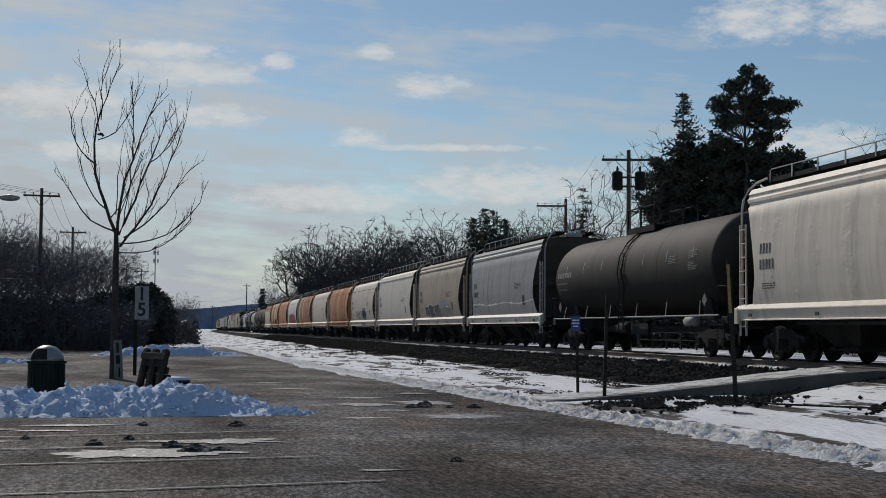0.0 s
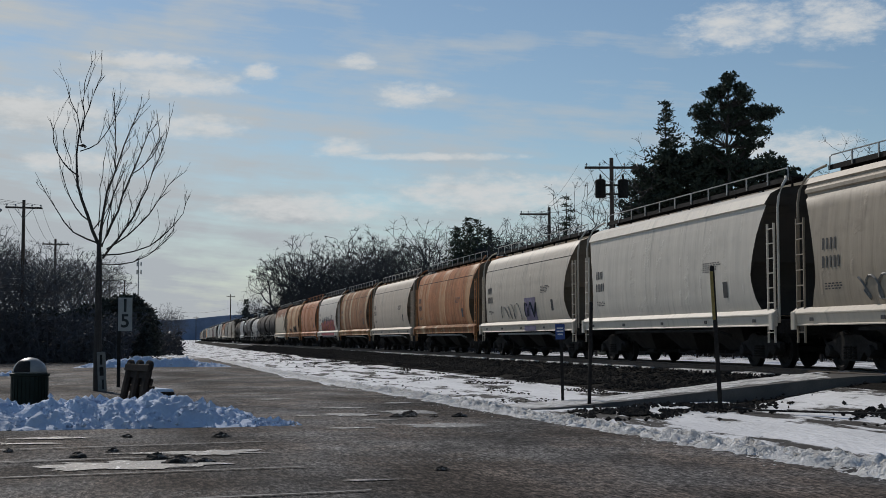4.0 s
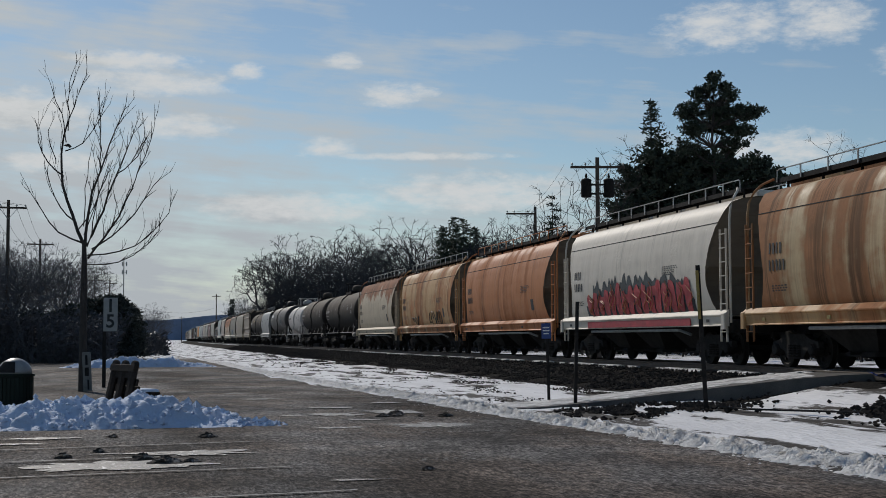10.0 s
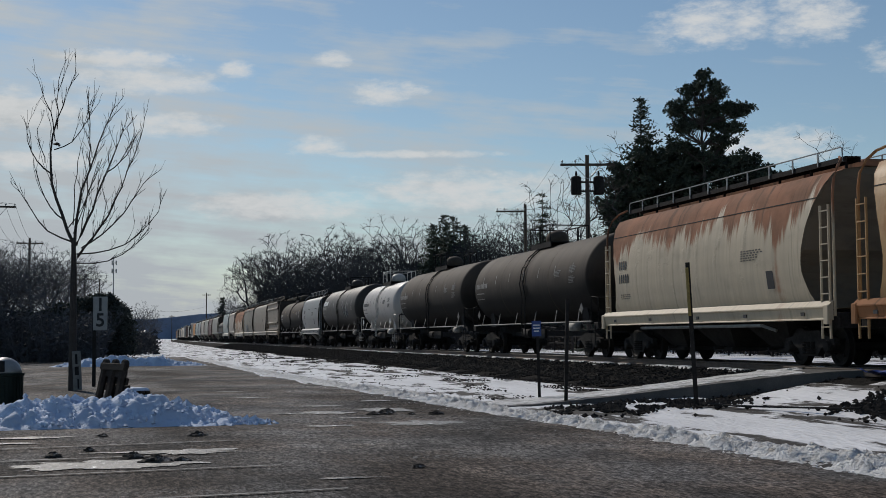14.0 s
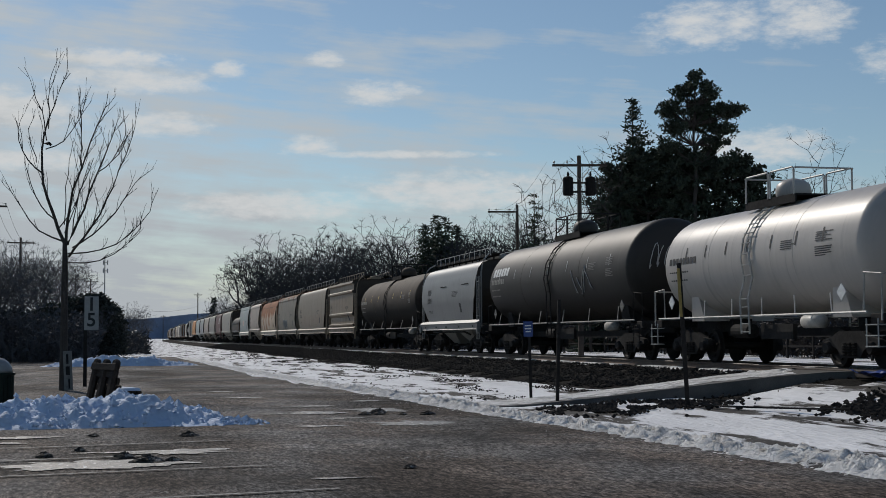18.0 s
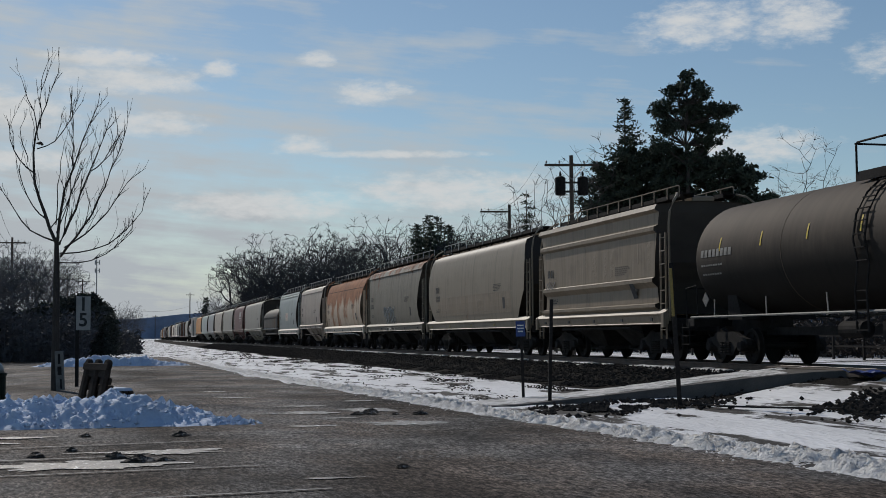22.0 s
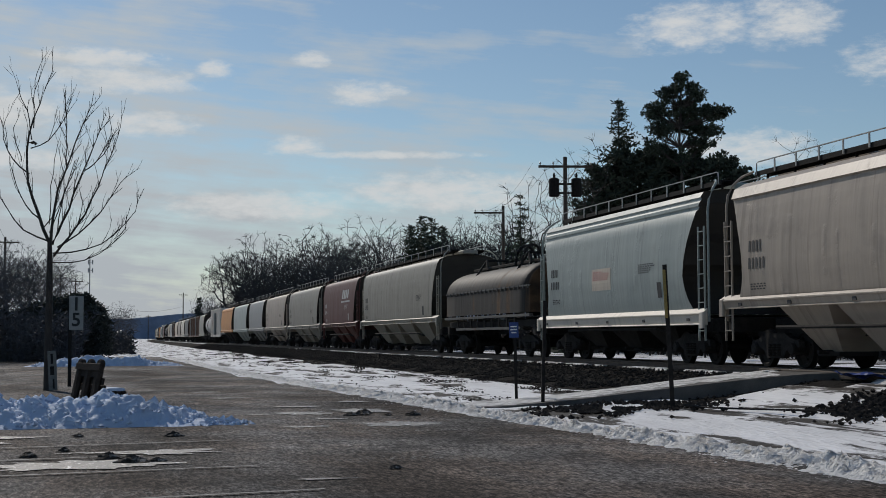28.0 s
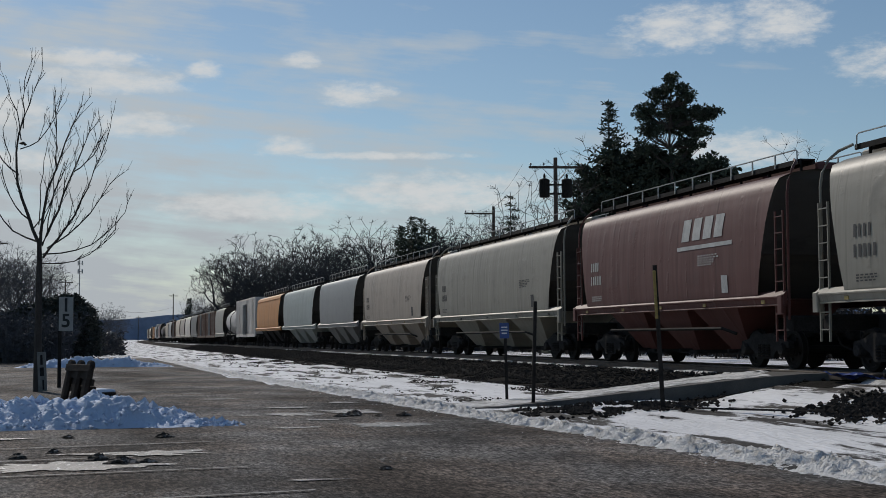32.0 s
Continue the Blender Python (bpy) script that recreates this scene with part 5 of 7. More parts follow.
def emblem(car, r, length):
    """White block emblem near the far end of the tank, as plain blocks."""
    half = length / 2 - .75
    cz = 1.22 + r
    on = lambda y, a, d=.01: (-(r + d) * math.cos(a), y, cz + (r + d) * math.sin(a))
    s = Shape()
    for k in range(6):
        y = half - 1.0 - k * .36
        n = 3
        o = len(s.v)
        for i in range(n + 1):
            a = .22 + .22 * i / n
            s.v += [on(y - .03 * (n - i) / n, a), on(y - .29 - .03 * (n - i) / n, a)]
        s.f += [(o + 2 * i, o + 2 * i + 1, o + 2 * i + 3, o + 2 * i + 2) for i in range(n)]
    part("emblem", s, WHITE_INK, car, "white emblem blocks")
    rnd = random.Random(71)
    scribble(car, SILVER_SPRAY, rnd, lambda y, h: on(y, -.45 + h, .016), -4.4, -2.4, .62, 4)
    scribble(car, SILVER_SPRAY, rnd, lambda y, h: (y, -half - .06 + .0 * h, cz - .1 + h), -1.0, .2, .85, 5)


TRAIN = build_train()


def run(t):
    """Metres that the train has gone towards the camera after t seconds."""
    return SPEED[0] * t + SPEED[1] * t ** 2 + SPEED[2] * t ** 3 + SPEED[3] * t ** 4


def motions():
    turn = [(f / FPS, run(f / FPS) / WHEEL_R * 57.29578) for f in range(frame(32.0))]
    spin = {}
    for k, car in enumerate(TRAIN):
        mid = (CUTS[k] + CUTS[k + 1]) / 2
        rows = []
        for i in range(17):
            t = 2.0 * i
            y = mid - run(t)
            rows.append((t, pose(TRACK + bend(y), y, RAIL_TOP, 0, 0, -math.degrees(2 * BEND * max(y, 0)))))
        walk(car, rows)
        if CUTS[k] < 470:
            for w in car.children_recursive:
                if w.name.startswith("wheelset"):
                    dy = w.matrix_basis.translation.y
                    walk(w, [(t, pose(0, dy, WHEEL_R, a)) for t, a in turn])

# ---------------------------------------------------------------- trees


def grow(s, p, d, length, r, depth, rnd, n=4, up=.12, spread=.55, kids=(3, 5), thin=.008):
    """A bare limb with its twigs."""
    pts, q, dd = [Vector(p)], Vector(p), Vector(d).normalized()
    seg = 4 if depth > 1 else 3
    for _ in range(seg):
        dd = (dd + Vector((rnd.uniform(-.24, .24), rnd.uniform(-.24, .24), up * rnd.random()))).normalized()
        q = q + dd * length / seg
        pts.append(q.copy())
    s.tube(pts, r, n, max(thin, r * .35), cap=False)
    if depth <= 0:
        return
    for _ in range(rnd.randint(*kids)):
        k = rnd.uniform(.25, 1.0)
        i = min(seg - 1, int(k * seg))
        base = pts[i].lerp(pts[i + 1], k * seg - i)
        a = dd.cross(Vector((rnd.uniform(-1, 1), rnd.uniform(-1, 1), rnd.uniform(-1, 1)))).normalized()
        nd = (dd + a * spread * rnd.uniform(.6, 1.5) + Vector((0, 0, up))).normalized()
        grow(s, base, nd, length * rnd.uniform(.40, .62), max(thin, r * (.62 - .25 * k)), depth - 1, rnd, 3, up, spread, kids, thin)


def branching(s, root, pts, rnd, tip_r, power=2.4, balance=.45, bend_amt=.12, twig=0.0, twigs=3, thin=.01):
    """Limbs that join the root to every point of a crown, thick where many of them run together."""
    nodes, parent, way = [Vector(root)], [-1], [0.0]
    arr = np.zeros((len(pts) + 1, 3))
    path = np.zeros(len(pts) + 1)
    head = np.zeros((len(pts) + 1, 3))
    arr[0], head[0] = root, (0, 0, .35)
    order = sorted(pts, key=lambda p: (Vector(p) - nodes[0]).length)
    for k, p in enumerate(order):
        n = k + 1
        to = np.array(p) - arr[:n]
        d = np.sqrt((to ** 2).sum(1)) + 1e-6
        bent = 1 - (to * head[:n]).sum(1) / d
        j = int(np.argmin(d * (.8 + .35 * bent) + balance * path[:n]))
        arr[n], path[n], head[n] = p, path[j] + d[j], to[j] / d[j]
        nodes.append(Vector(p))
        parent.append(j)
    load = [0.0] * len(nodes)
    kids = [0] * len(nodes)
    for i in range(len(nodes) - 1, 0, -1):
        load[i] = load[i] or tip_r ** power
        load[parent[i]] += load[i]
        kids[parent[i]] += 1
    for i in range(1, len(nodes)):
        a, b = nodes[parent[i]], nodes[i]
        r = load[i] ** (1 / power)
        L = (b - a).length
        mid = (a + b) / 2 + Vector((rnd.uniform(-1, 1), rnd.uniform(-1, 1), rnd.uniform(-1.3, .5))) * L * bend_amt
        r0 = min(load[parent[i]] ** (1 / power), r * 1.25)
        s.tube([a, mid, b], r0, 5 if r > tip_r * 3 else 3, r, cap=False)
        if twig and not kids[i]:
            out = (b - a).normalized()
            for _ in range(twigs):
                d = (out * .7 + Vector((rnd.uniform(-1, 1), rnd.uniform(-1, 1), rnd.uniform(-.7, .8)))).normalized() * twig * rnd.uniform(.4, 1.1)
                s.tube([b, b + d * .5 + Vector((rnd.uniform(-.1, .1), rnd.uniform(-.1, .1), .05)) * twig, b + d], tip_r * .6, 3, thin, cap=False)
    return load[0] ** (1 / power)


def bare_tree(label, place, height, seed, n=420, mat=None, trunk_part=.22, tip=.02, width=.40, lobes=5, flat=.62, twig=.05, balance=.38, lead=.62):
    """A leafless tree with a crown of several rounded lobes."""
    rnd = random.Random(seed)
    t = thing("bare_tree", label, "tree", "bare winter trees", place)
    th = height * trunk_part
    top = Vector((rnd.uniform(-.02, .02) * height, rnd.uniform(-.02, .02) * height, th))
    R = height * width
    centres = [(Vector((0, 0, height * (1 - flat * .5))), 1.0)]
    for k in range(lobes):
        a = 6.2832 * (k + rnd.random() * .6) / lobes
        q = rnd.uniform(.3, .62)
        centres.append((Vector((math.cos(a) * R * q, math.sin(a) * R * q, height * rnd.uniform(.42, .78))), rnd.uniform(.45, .68)))
    pts = []
    while len(pts) < n:
        c, k = centres[rnd.randrange(len(centres))]
        d = Vector((rnd.gauss(0, 1), rnd.gauss(0, 1), rnd.gauss(.1, 1))).normalized() * rnd.random() ** .36
        p = c + Vector((d.x * R * k, d.y * R * k, d.z * height * flat * .5 * k))
        if height * .2 < p.z < height:
            pts.append(tuple(p))
    # the trunk runs on into the crown as a wandering leader
    k = 6
    pts += [(top.x + rnd.uniform(-.02, .02) * height, top.y + rnd.uniform(-.02, .02) * height, th + (height * lead - th) * (i + 1) / k) for i in range(k)]
    c = Shape()
    r = branching(c, top, pts, rnd, tip, 2.3, balance, .07, height * twig, 7, tip * .4)
    part("trunk", Shape().tube([(0, 0, -.4), (0, 0, .05), (top.x * .4, top.y * .4, th * .5), top], r * 1.5, 8, r), mat or BARK, t)
    part("crown", c, mat or BARK_FAR, t)
    return t


def needles(s, c, r, rnd, n=10, droop=0.0):
    """A tuft of needle-clad twigs."""
    for _ in range(n):
        a, b = rnd.uniform(0, 6.283), rnd.uniform(-.6, 1.0)
        d = Vector((math.cos(a), math.sin(a), b - droop)).normalized()
        p = Vector(c) + d * r * rnd.uniform(0, .5)
        q = p + d * r * rnd.uniform(.5, 1.0)
        w = d.cross(Vector((rnd.uniform(-1, 1), rnd.uniform(-1, 1), rnd.uniform(-1, 1)))).normalized() * r * rnd.uniform(.2, .38)
        s.add([p - w * .5, p + w * .5, q + w * .3, q - w * .25], [(0, 1, 2, 3)])


def tuft(s, c, r, rnd, n=16):
    """A rounded bunch of short needles at a twig's end."""
    for _ in range(n):
        d = Vector((rnd.gauss(0, 1), rnd.gauss(0, 1), rnd.gauss(.25, .8))).normalized()
        p = Vector(c) + d * r * rnd.uniform(.1, .45)
        q = Vector(c) + d * r * rnd.uniform(.75, 1.1)
        w = d.cross(Vector((rnd.uniform(-1, 1), rnd.uniform(-1, 1), rnd.uniform(-1, 1)))).normalized() * r * rnd.uniform(.22, .36)
        s.add([p - w * .5, p + w * .5, q + w * .45, q - w * .45], [(0, 1, 2, 3)])


def pine_tree(label, place, height, seed, lobes, per=44, size=.26):
    """An open-crowned pine: limbs that end in cloud-like plates of tufts. lobes: sideways, towards the track, height, half width, half height of each plate."""
    rnd = random.Random(seed)
    t = thing("pine_tree", label, "tree", "", place)
    pts = []
    for x, y, z, w, h in lobes:
        for _ in range(int(per * w)):
            d = Vector((rnd.gauss(0, 1), rnd.gauss(0, 1), rnd.gauss(0, 1))).normalized() * rnd.random() ** .4
            pts.append((x + d.x * w, y + d.y * w, z + d.z * h))
    w, c = Shape(), Shape()
    spine = [(.10 * math.sin(k * 1.7), .08 * math.cos(k * 2.1), height * (.3 + .65 * k / 9)) for k in range(10)]
    part("trunk", Shape().tube([(0, 0, -.4), (.05, 0, height * .15)] + spine, height * .012, 8, .035), BARK, t)
    for p in pts:
        near = [q for q in spine if q[2] < p[2] - .1] or [spine[0]]
        q = Vector(min(near, key=lambda u: abs(p[2] - .35 * math.hypot(p[0], p[1]) - u[2])))
        v = Vector(p)
        if rnd.random() < .45:
            w.tube([q, q.lerp(v, .55) + Vector((rnd.uniform(-.12, .12), rnd.uniform(-.12, .12), -.12)), v], .045, 4, .014, cap=False)
        for _ in range(3):
            tuft(c, v + Vector((rnd.gauss(0, .16), rnd.gauss(0, .16), rnd.gauss(.05, .12))), size * rnd.uniform(.7, 1.15), rnd, 15)
    tagged(part("limb_work", w, BARK, t, "thin dark limbs inside the crown"), kind="stuff")
    part("crown", c, NEEDLE, t)
    return t


def spruce_tree(label, place, height, seed, width, bare=.05, mat=None, step=.03, name="spruce_tree", fluff=1.0, taper=.75):
    rnd = random.Random(seed)
    t = thing(name, label, "tree", "", place)
    part("trunk", Shape().tube([(0, 0, -.4), (0, 0, height * .5), (0, 0, height)], height * .012, 7, .02), BARK, t)
    c = Shape()
    z = height * bare + .2
    while z < height:
        k = z / height
        L0 = width * (1 - k) ** taper + .15
        for i in range(int(5 + 7 * (1 - k))):
            a = rnd.uniform(0, 6.283)
            L = L0 * rnd.uniform(.6, 1.08)
            m = max(2, int(L * 3))
            for j in range(m):
                f = (j + .6) / m
                p = (math.cos(a) * L * f, math.sin(a) * L * f, z - L * f * .28 + rnd.uniform(-.1, .1) + .25 * f * f * L * .4)
                needles(c, p, (.28 + .22 * (1 - k)) * fluff, rnd, 6, .2)
        z += height * step * rnd.uniform(.8, 1.2)
    part("crown", c, mat or NEEDLE, t)
    return t


def dome_tree(label, place, height, seed, width):
    rnd = random.Random(seed)
    t = thing("cedar_tree", label, "tree", "evergreens at the car park", place)
    part("trunk", Shape().tube([(0, 0, -.3), (0, 0, height * .8)], .16, 7, .05), BARK, t)
    c = Shape()
    for _ in range(2600):
        a, k = rnd.uniform(0, 6.283), rnd.random() ** .35
        e = rnd.uniform(0, 1.57)
        q = (math.cos(a) * math.cos(e) ** .7 * width * k, math.sin(a) * math.cos(e) ** .7 * width * k, .1 + math.sin(e) ** .75 * height * k * (.95 + .1 * nz(math.cos(a) * 2, math.sin(a) * 2, seed)))
        needles(c, q, rnd.uniform(.22, .42), rnd, 7)
    part("crown", c, CEDAR, t)
    return t


def brush(name, label, x0, x1, y0, y1, h, seed, n, mat, zf=ground_z, size=.35):
    """A thicket of fine stems and dead leaves."""
    rnd = random.Random(seed)
    s = Shape()
    for _ in range(n):
        x, y = rnd.uniform(x0, x1), rnd.uniform(y0, y1)
        hh = h * (.55 + .45 * nz(x, y, seed, .12) + .3 * rnd.random())
        z = zf(x, y)
        a, lean = rnd.uniform(0, 6.283), rnd.uniform(.05, .7)
        tip = (x + math.cos(a) * lean * hh, y + math.sin(a) * lean * hh, z + hh)
        s.tube([(x, y, z - .1), ((x + tip[0]) / 2 + rnd.uniform(-.1, .1), (y + tip[1]) / 2, z + hh * .5), tip], .035, 3, .012, cap=False)
        for _ in range(5):
            f = rnd.random()
            needles(s, (x + (tip[0] - x) * f, y + (tip[1] - y) * f, z + hh * f), size, rnd, 3)
    solid(name, s, mat, label, "thicket", kind="stuff")


def polar(az, dist):
    a = radians(az)
    return dist * math.sin(a), dist * math.cos(a)


def spot(az, dist, turn=0, scale=1.0):
    x, y = polar(az, dist)
    return Matrix.Translation((x, y, ground_z(x, y))) @ Euler((0, 0, radians(turn))).to_matrix().to_4x4() @ Matrix.Scale(scale, 4)


GUARD = material("pale_weathered_board", (0.20, 0.195, 0.185), 0.8, 0, 0.25, 5, 40, .1)


def lot_tree():
    """The young bare tree in the planted strip, with two groups of upswept limbs and a pale board at its foot."""
    rnd = random.Random(21)
    t = thing("young_tree", "slender bare young tree with upswept limbs behind a snow bank", "tree", "", pose(-1.5, 43.6, 0, 0, 0, -11.5))
    s = Shape().tube([(0, 0, -.3), (0, 0, .1), (-.02, .05, 1.6), (0, 0, 3.2), (0, 0, 4.0), (-.02, 0, 4.7)], .15, 10, .065)
    part("trunk", s, BARK, t)
    w = part("trunk_guard", Shape().bevel_box((0, 0, 0), (.26, .05, 1.2), .01), GUARD, t, "pale upright board with dark worn marks")
    at(w, .16, -.12, .62, 0, -3, 0)
    part("mark", Shape().box((0, -.03, .36), (.07, .012, .3)).box((.0, -.03, .0), (.12, .012, .26)).box((.03, -.03, -.4), (.05, .012, .3)), STEEL_DARK, w)

    def limb(c, x0, z0, x1, z1, bow, r, twigs):
        x0, x1, bow, z0, z1 = x0 * .86, x1 * .86, bow * .86, 4.4 + (z0 - 4.4) * .92, 4.4 + (z1 - 4.4) * .92
        p0, p1 = Vector((x0, 0 if z0 < 4.8 else rnd.uniform(-.3, .3), z0)), Vector((x1, rnd.uniform(-1.0, 1.0), z1))
        n = max(5, int((p1 - p0).length * 2.2))
        pts = []
        for i in range(n + 1):
            u = i / n
            lift = math.sin(math.pi * u)
            pts.append(p0.lerp(p1, u) + Vector((bow * lift + rnd.uniform(-.035, .035), rnd.uniform(-.05, .05), -abs(x1 - x0) * .16 * lift)))
        c.tube(pts, r, 5, .011)
        for i in range(2, n + 1):
            d = (pts[min(i + 1, n)] - pts[i - 1]).normalized()
            for _ in range(rnd.choice(twigs)):
                sd = Vector((rnd.uniform(-.75, .75), rnd.uniform(-.8, .8), rnd.uniform(.25, .8)))
                grow(c, pts[i], d * .8 + sd * .6, rnd.uniform(.35, 1.0), .011, 1, rnd, 4, .22, .42, (1, 3), .005)
    # sideways place and height of the foot and of the tip, sideways bow, radius
    lead = ((-.01, 4.5, .18, 10.2, -.85, .06), (-.66, 8.0, -1.37, 9.9, .15, .021), (-.56, 8.4, -.45, 9.9, 0, .018), (-.64, 7.7, .52, 8.75, .12, .020), (-.8, 6.9, -1.83, 8.5, -.2, .026), (-1.05, 7.3, -1.47, 8.5, -.05, .017), (-.28, 5.3, -1.3, 6.9, -.15, .025), (-.02, 4.6, -2.2, 6.4, -.15, .032))
    fan = ((.02, 4.5, 1.47, 9.1, -.35, .055), (.60, 7.1, .58, 8.7, -.05, .020), (.1, 4.5, 1.8, 8.3, -.1, .048), (1.1, 7.0, 2.15, 8.2, .1, .020), (.1, 4.1, 2.55, 8.0, .1, .042), (.25, 4.4, 2.43, 6.6, 0, .030), (.1, 4.2, 2.83, 5.7, .25, .024), (.05, 3.9, 2.73, 5.0, .15, .020))
    c = Shape()
    for q in lead:
        limb(c, *q, (0, 1, 2))
    for q in fan:
        limb(c, *q, (1, 2, 2, 3) if q[0] < .2 and q[3] > 6 else (1, 2, 2))
    for k in range(4):
        limb(c, rnd.uniform(-.35, .4), rnd.uniform(4.7, 5.4), rnd.uniform(-.5, 1.1), rnd.uniform(6.8, 7.8), rnd.uniform(-.1, .1), .019, (0, 1, 1))
    part("crown", c, BARK, t)
    part("old_nest", Shape().rock((-.58, 0, 7.65), .12, rnd).rock((-.50, 0, 7.62), .09, rnd), BARK, t)


def build_trees():
    lot_tree()
    pine_tree("tall dark pine with tufted open branches behind the railway", spot(24.1, 90, -24), 18.2, 4,
              ((0, 0, 17.5, .7, .7), (-.8, .3, 16.7, .7, .6), (.8, -.2, 16.8, .8, .6), (-1.5, 0, 15.7, .85, .5), (.2, .4, 15.8, 1.1, .6), (1.6, .2, 15.5, 1.0, .5), (2.6, 0, 15.4, .7, .4), (-1.3, -.4, 14.5, 1.0, .5), (1.9, .3, 14.4, .9, .4), (.3, .8, 14.7, 1.0, .5), (-1.5, 0, 13.3, .9, .5), (1.2, .4, 13.5, .8, .45)), 40, .25)
    pine_tree("broad dark evergreen with a ragged rounded crown", spot(22.1, 92, -22), 13.8, 6,
              ((0, 0, 12.6, 1.7, 1.0), (-1.6, .2, 11.6, 1.6, 1.2), (1.6, 0, 11.9, 1.7, 1.2), (-2.3, .3, 9.6, 1.7, 1.4), (0, .6, 10, 2.1, 1.6), (2.2, 0, 9.8, 1.8, 1.5), (-2.2, 0, 7.2, 1.8, 1.5), (0, .2, 7, 2.2, 1.6), (2.2, .2, 7.2, 1.9, 1.5), (-1, 0, 4.4, 2.4, 1.6), (1.6, 0, 4.4, 2.4, 1.6)), 34, .40)
    pine_tree("broad dark evergreen with a ragged rounded crown", spot(24.9, 91, -25), 13.4, 7,
              ((-1.2, 0, 12.2, 1.7, .9), (.7, .2, 12.1, 1.6, .9), (-2.2, 0, 10.9, 1.5, 1.2), (2.2, 0, 11.2, 1.5, .8), (0, .5, 10.6, 2.0, 1.3), (2.9, .2, 9.6, 1.6, 1.1), (-1.8, 0, 8.6, 2.0, 1.5), (1.2, 0, 8.4, 2.2, 1.5), (3.6, 0, 8.0, 1.6, 1.2), (-1.0, 0, 5.6, 2.4, 1.7), (2.4, 0, 5.6, 2.4, 1.7)), 34, .38)
    spruce_tree("dark pointed spruce beside a tall pine", spot(21.55, 95), 17.6, 5, 5.6, fluff=1.2, step=.024)
    for az, d, h, w, q in ((20.75, 92, 10.8, 2.6, 17), (26.3, 93, 10.4, 2.6, 64)):
        spruce_tree("dense dark evergreen at the foot of the pine", spot(az, d), h, q, w, fluff=1.4, step=.026, taper=.45)
    for az, d, h, q in ((12.8, 150, 13.4, 8), (13.25, 153, 14.6, 18), (13.65, 151, 14.4, 28), (14.15, 154, 13.6, 38)):
        spruce_tree("dark spruce far down the line", spot(az, d), h, q, 3.4, fluff=1.4, step=.028, taper=.6)
    spruce_tree("thin ragged spruce with sparse branches", spot(17.4, 122), 14.0, 9, 3.4, fluff=1.0, step=.04)
    spruce_tree("small dark spruce far down the line", spot(4.0, 380), 12.0, 19, 2.4, fluff=2.4, step=.06)
    lab = "bare winter tree in the woods behind the railway"
    kinds = [bare_tree(lab, spot(16.0, 135, 0, .92), 14.5, 31, 700, BARK_FAR, .2, .023, .36), bare_tree(lab, spot(11.5, 190, 0, .8), 15.5, 32, 700, BARK_FAR, .2, .028, .38, 6), bare_tree(lab, spot(10.0, 205, 0, .85), 16.0, 33, 700, BARK_FAR, .22, .028, .34), bare_tree(lab, spot(8.4, 245, 0, .9), 18.5, 34, 760, BARK_FAR, .18, .035, .40, 6)]
    rnd = random.Random(77)
    plan = [(17.7, 120, .82), (16.7, 130, .9), (15.5, 150, .88), (14.9, 158, 1.0), (13.9, 168, .92), (12.7, 172, .9), (12.1, 185, 1.0), (10.9, 196, 1.02), (9.6, 220, .95), (9.0, 232, 1.08), (8.0, 250, 1.0), (7.3, 262, 1.05), (6.8, 276, 1.1), (6.3, 290, 1.06), (5.8, 306, 1.0), (5.3, 326, .86), (4.8, 350, .8), (10.3, 240, .95), (11.3, 215, .85), (13.2, 190, .85), (8.6, 250, .9), (6.0, 300, 1.1), (7.7, 266, .95), (4.4, 360, .6), (16.2, 155, .8), (15.2, 170, .85), (14.4, 150, .75), (12.4, 160, .75), (11.6, 200, .8), (10.6, 185, .75), (9.9, 210, .8), (9.3, 205, .75), (8.3, 230, .8), (7.0, 250, .85), (6.5, 265, .9), (5.6, 290, .85), (17.2, 140, .8), (13.5, 150, .95), (14.1, 140, 1.0), (14.7, 146, .9), (15.3, 138, 1.02), (16.1, 142, .95), (16.8, 136, 1.0), (17.5, 130, .9), (12.9, 165, 1.0), (18.1, 125, .8), (7.9, 235, .95), (10.0, 200, .95), (11.1, 190, .95)]
    sparse = bare_tree("thin bare tree with upright leaders behind a utility pole", spot(19.7, 88), 13.6, 36, 60, BARK, .45, .015, .10, 3, .5, .05, .25, .85)
    lone = bare_tree("thin open bare tree with a few rising limbs behind the railway", spot(28.7, 100), 15.6, 37, 110, BARK, .5, .015, .20, 3, .5, .06, .2, .85)
    for a, d, k in ((27.4, 106, .78), (30.6, 104, .85)):
        copy_thing(lone, spot(a, d, a * 61, k))
    for a, d, k in ((20.4, 90, 1.08), (18.6, 88, .92)):
        copy_thing(sparse, spot(a, d, a * 77, k))
    rise = ((3, 1.9), (4.6, 2.3), (5.4, 3.5), (6.7, 4.6), (8.4, 4.4), (11.5, 4.5), (13.5, 4.9), (15.5, 5.4), (18.5, 5.8), (27, 7.4), (28.6, 8.6), (30, 7.6), (32, 7.4))
    tall = (14.5, 15.5, 16.0, 18.5)
    for i, (a, d, k) in enumerate(sorted(plan)):
        e = [p + (q - p) * (a - u) / (v - u) for (u, p), (v, q) in zip(rise, rise[1:]) if u <= a <= v][0]
        copy_thing(kinds[i % 4], spot(a, d, rnd.uniform(0, 360), (d * math.tan(radians(e)) + 1.2) / tall[i % 4] * (rnd.uniform(1.0, 1.22) if i % 3 == 0 or a > 26 else rnd.uniform(.55, .80))))
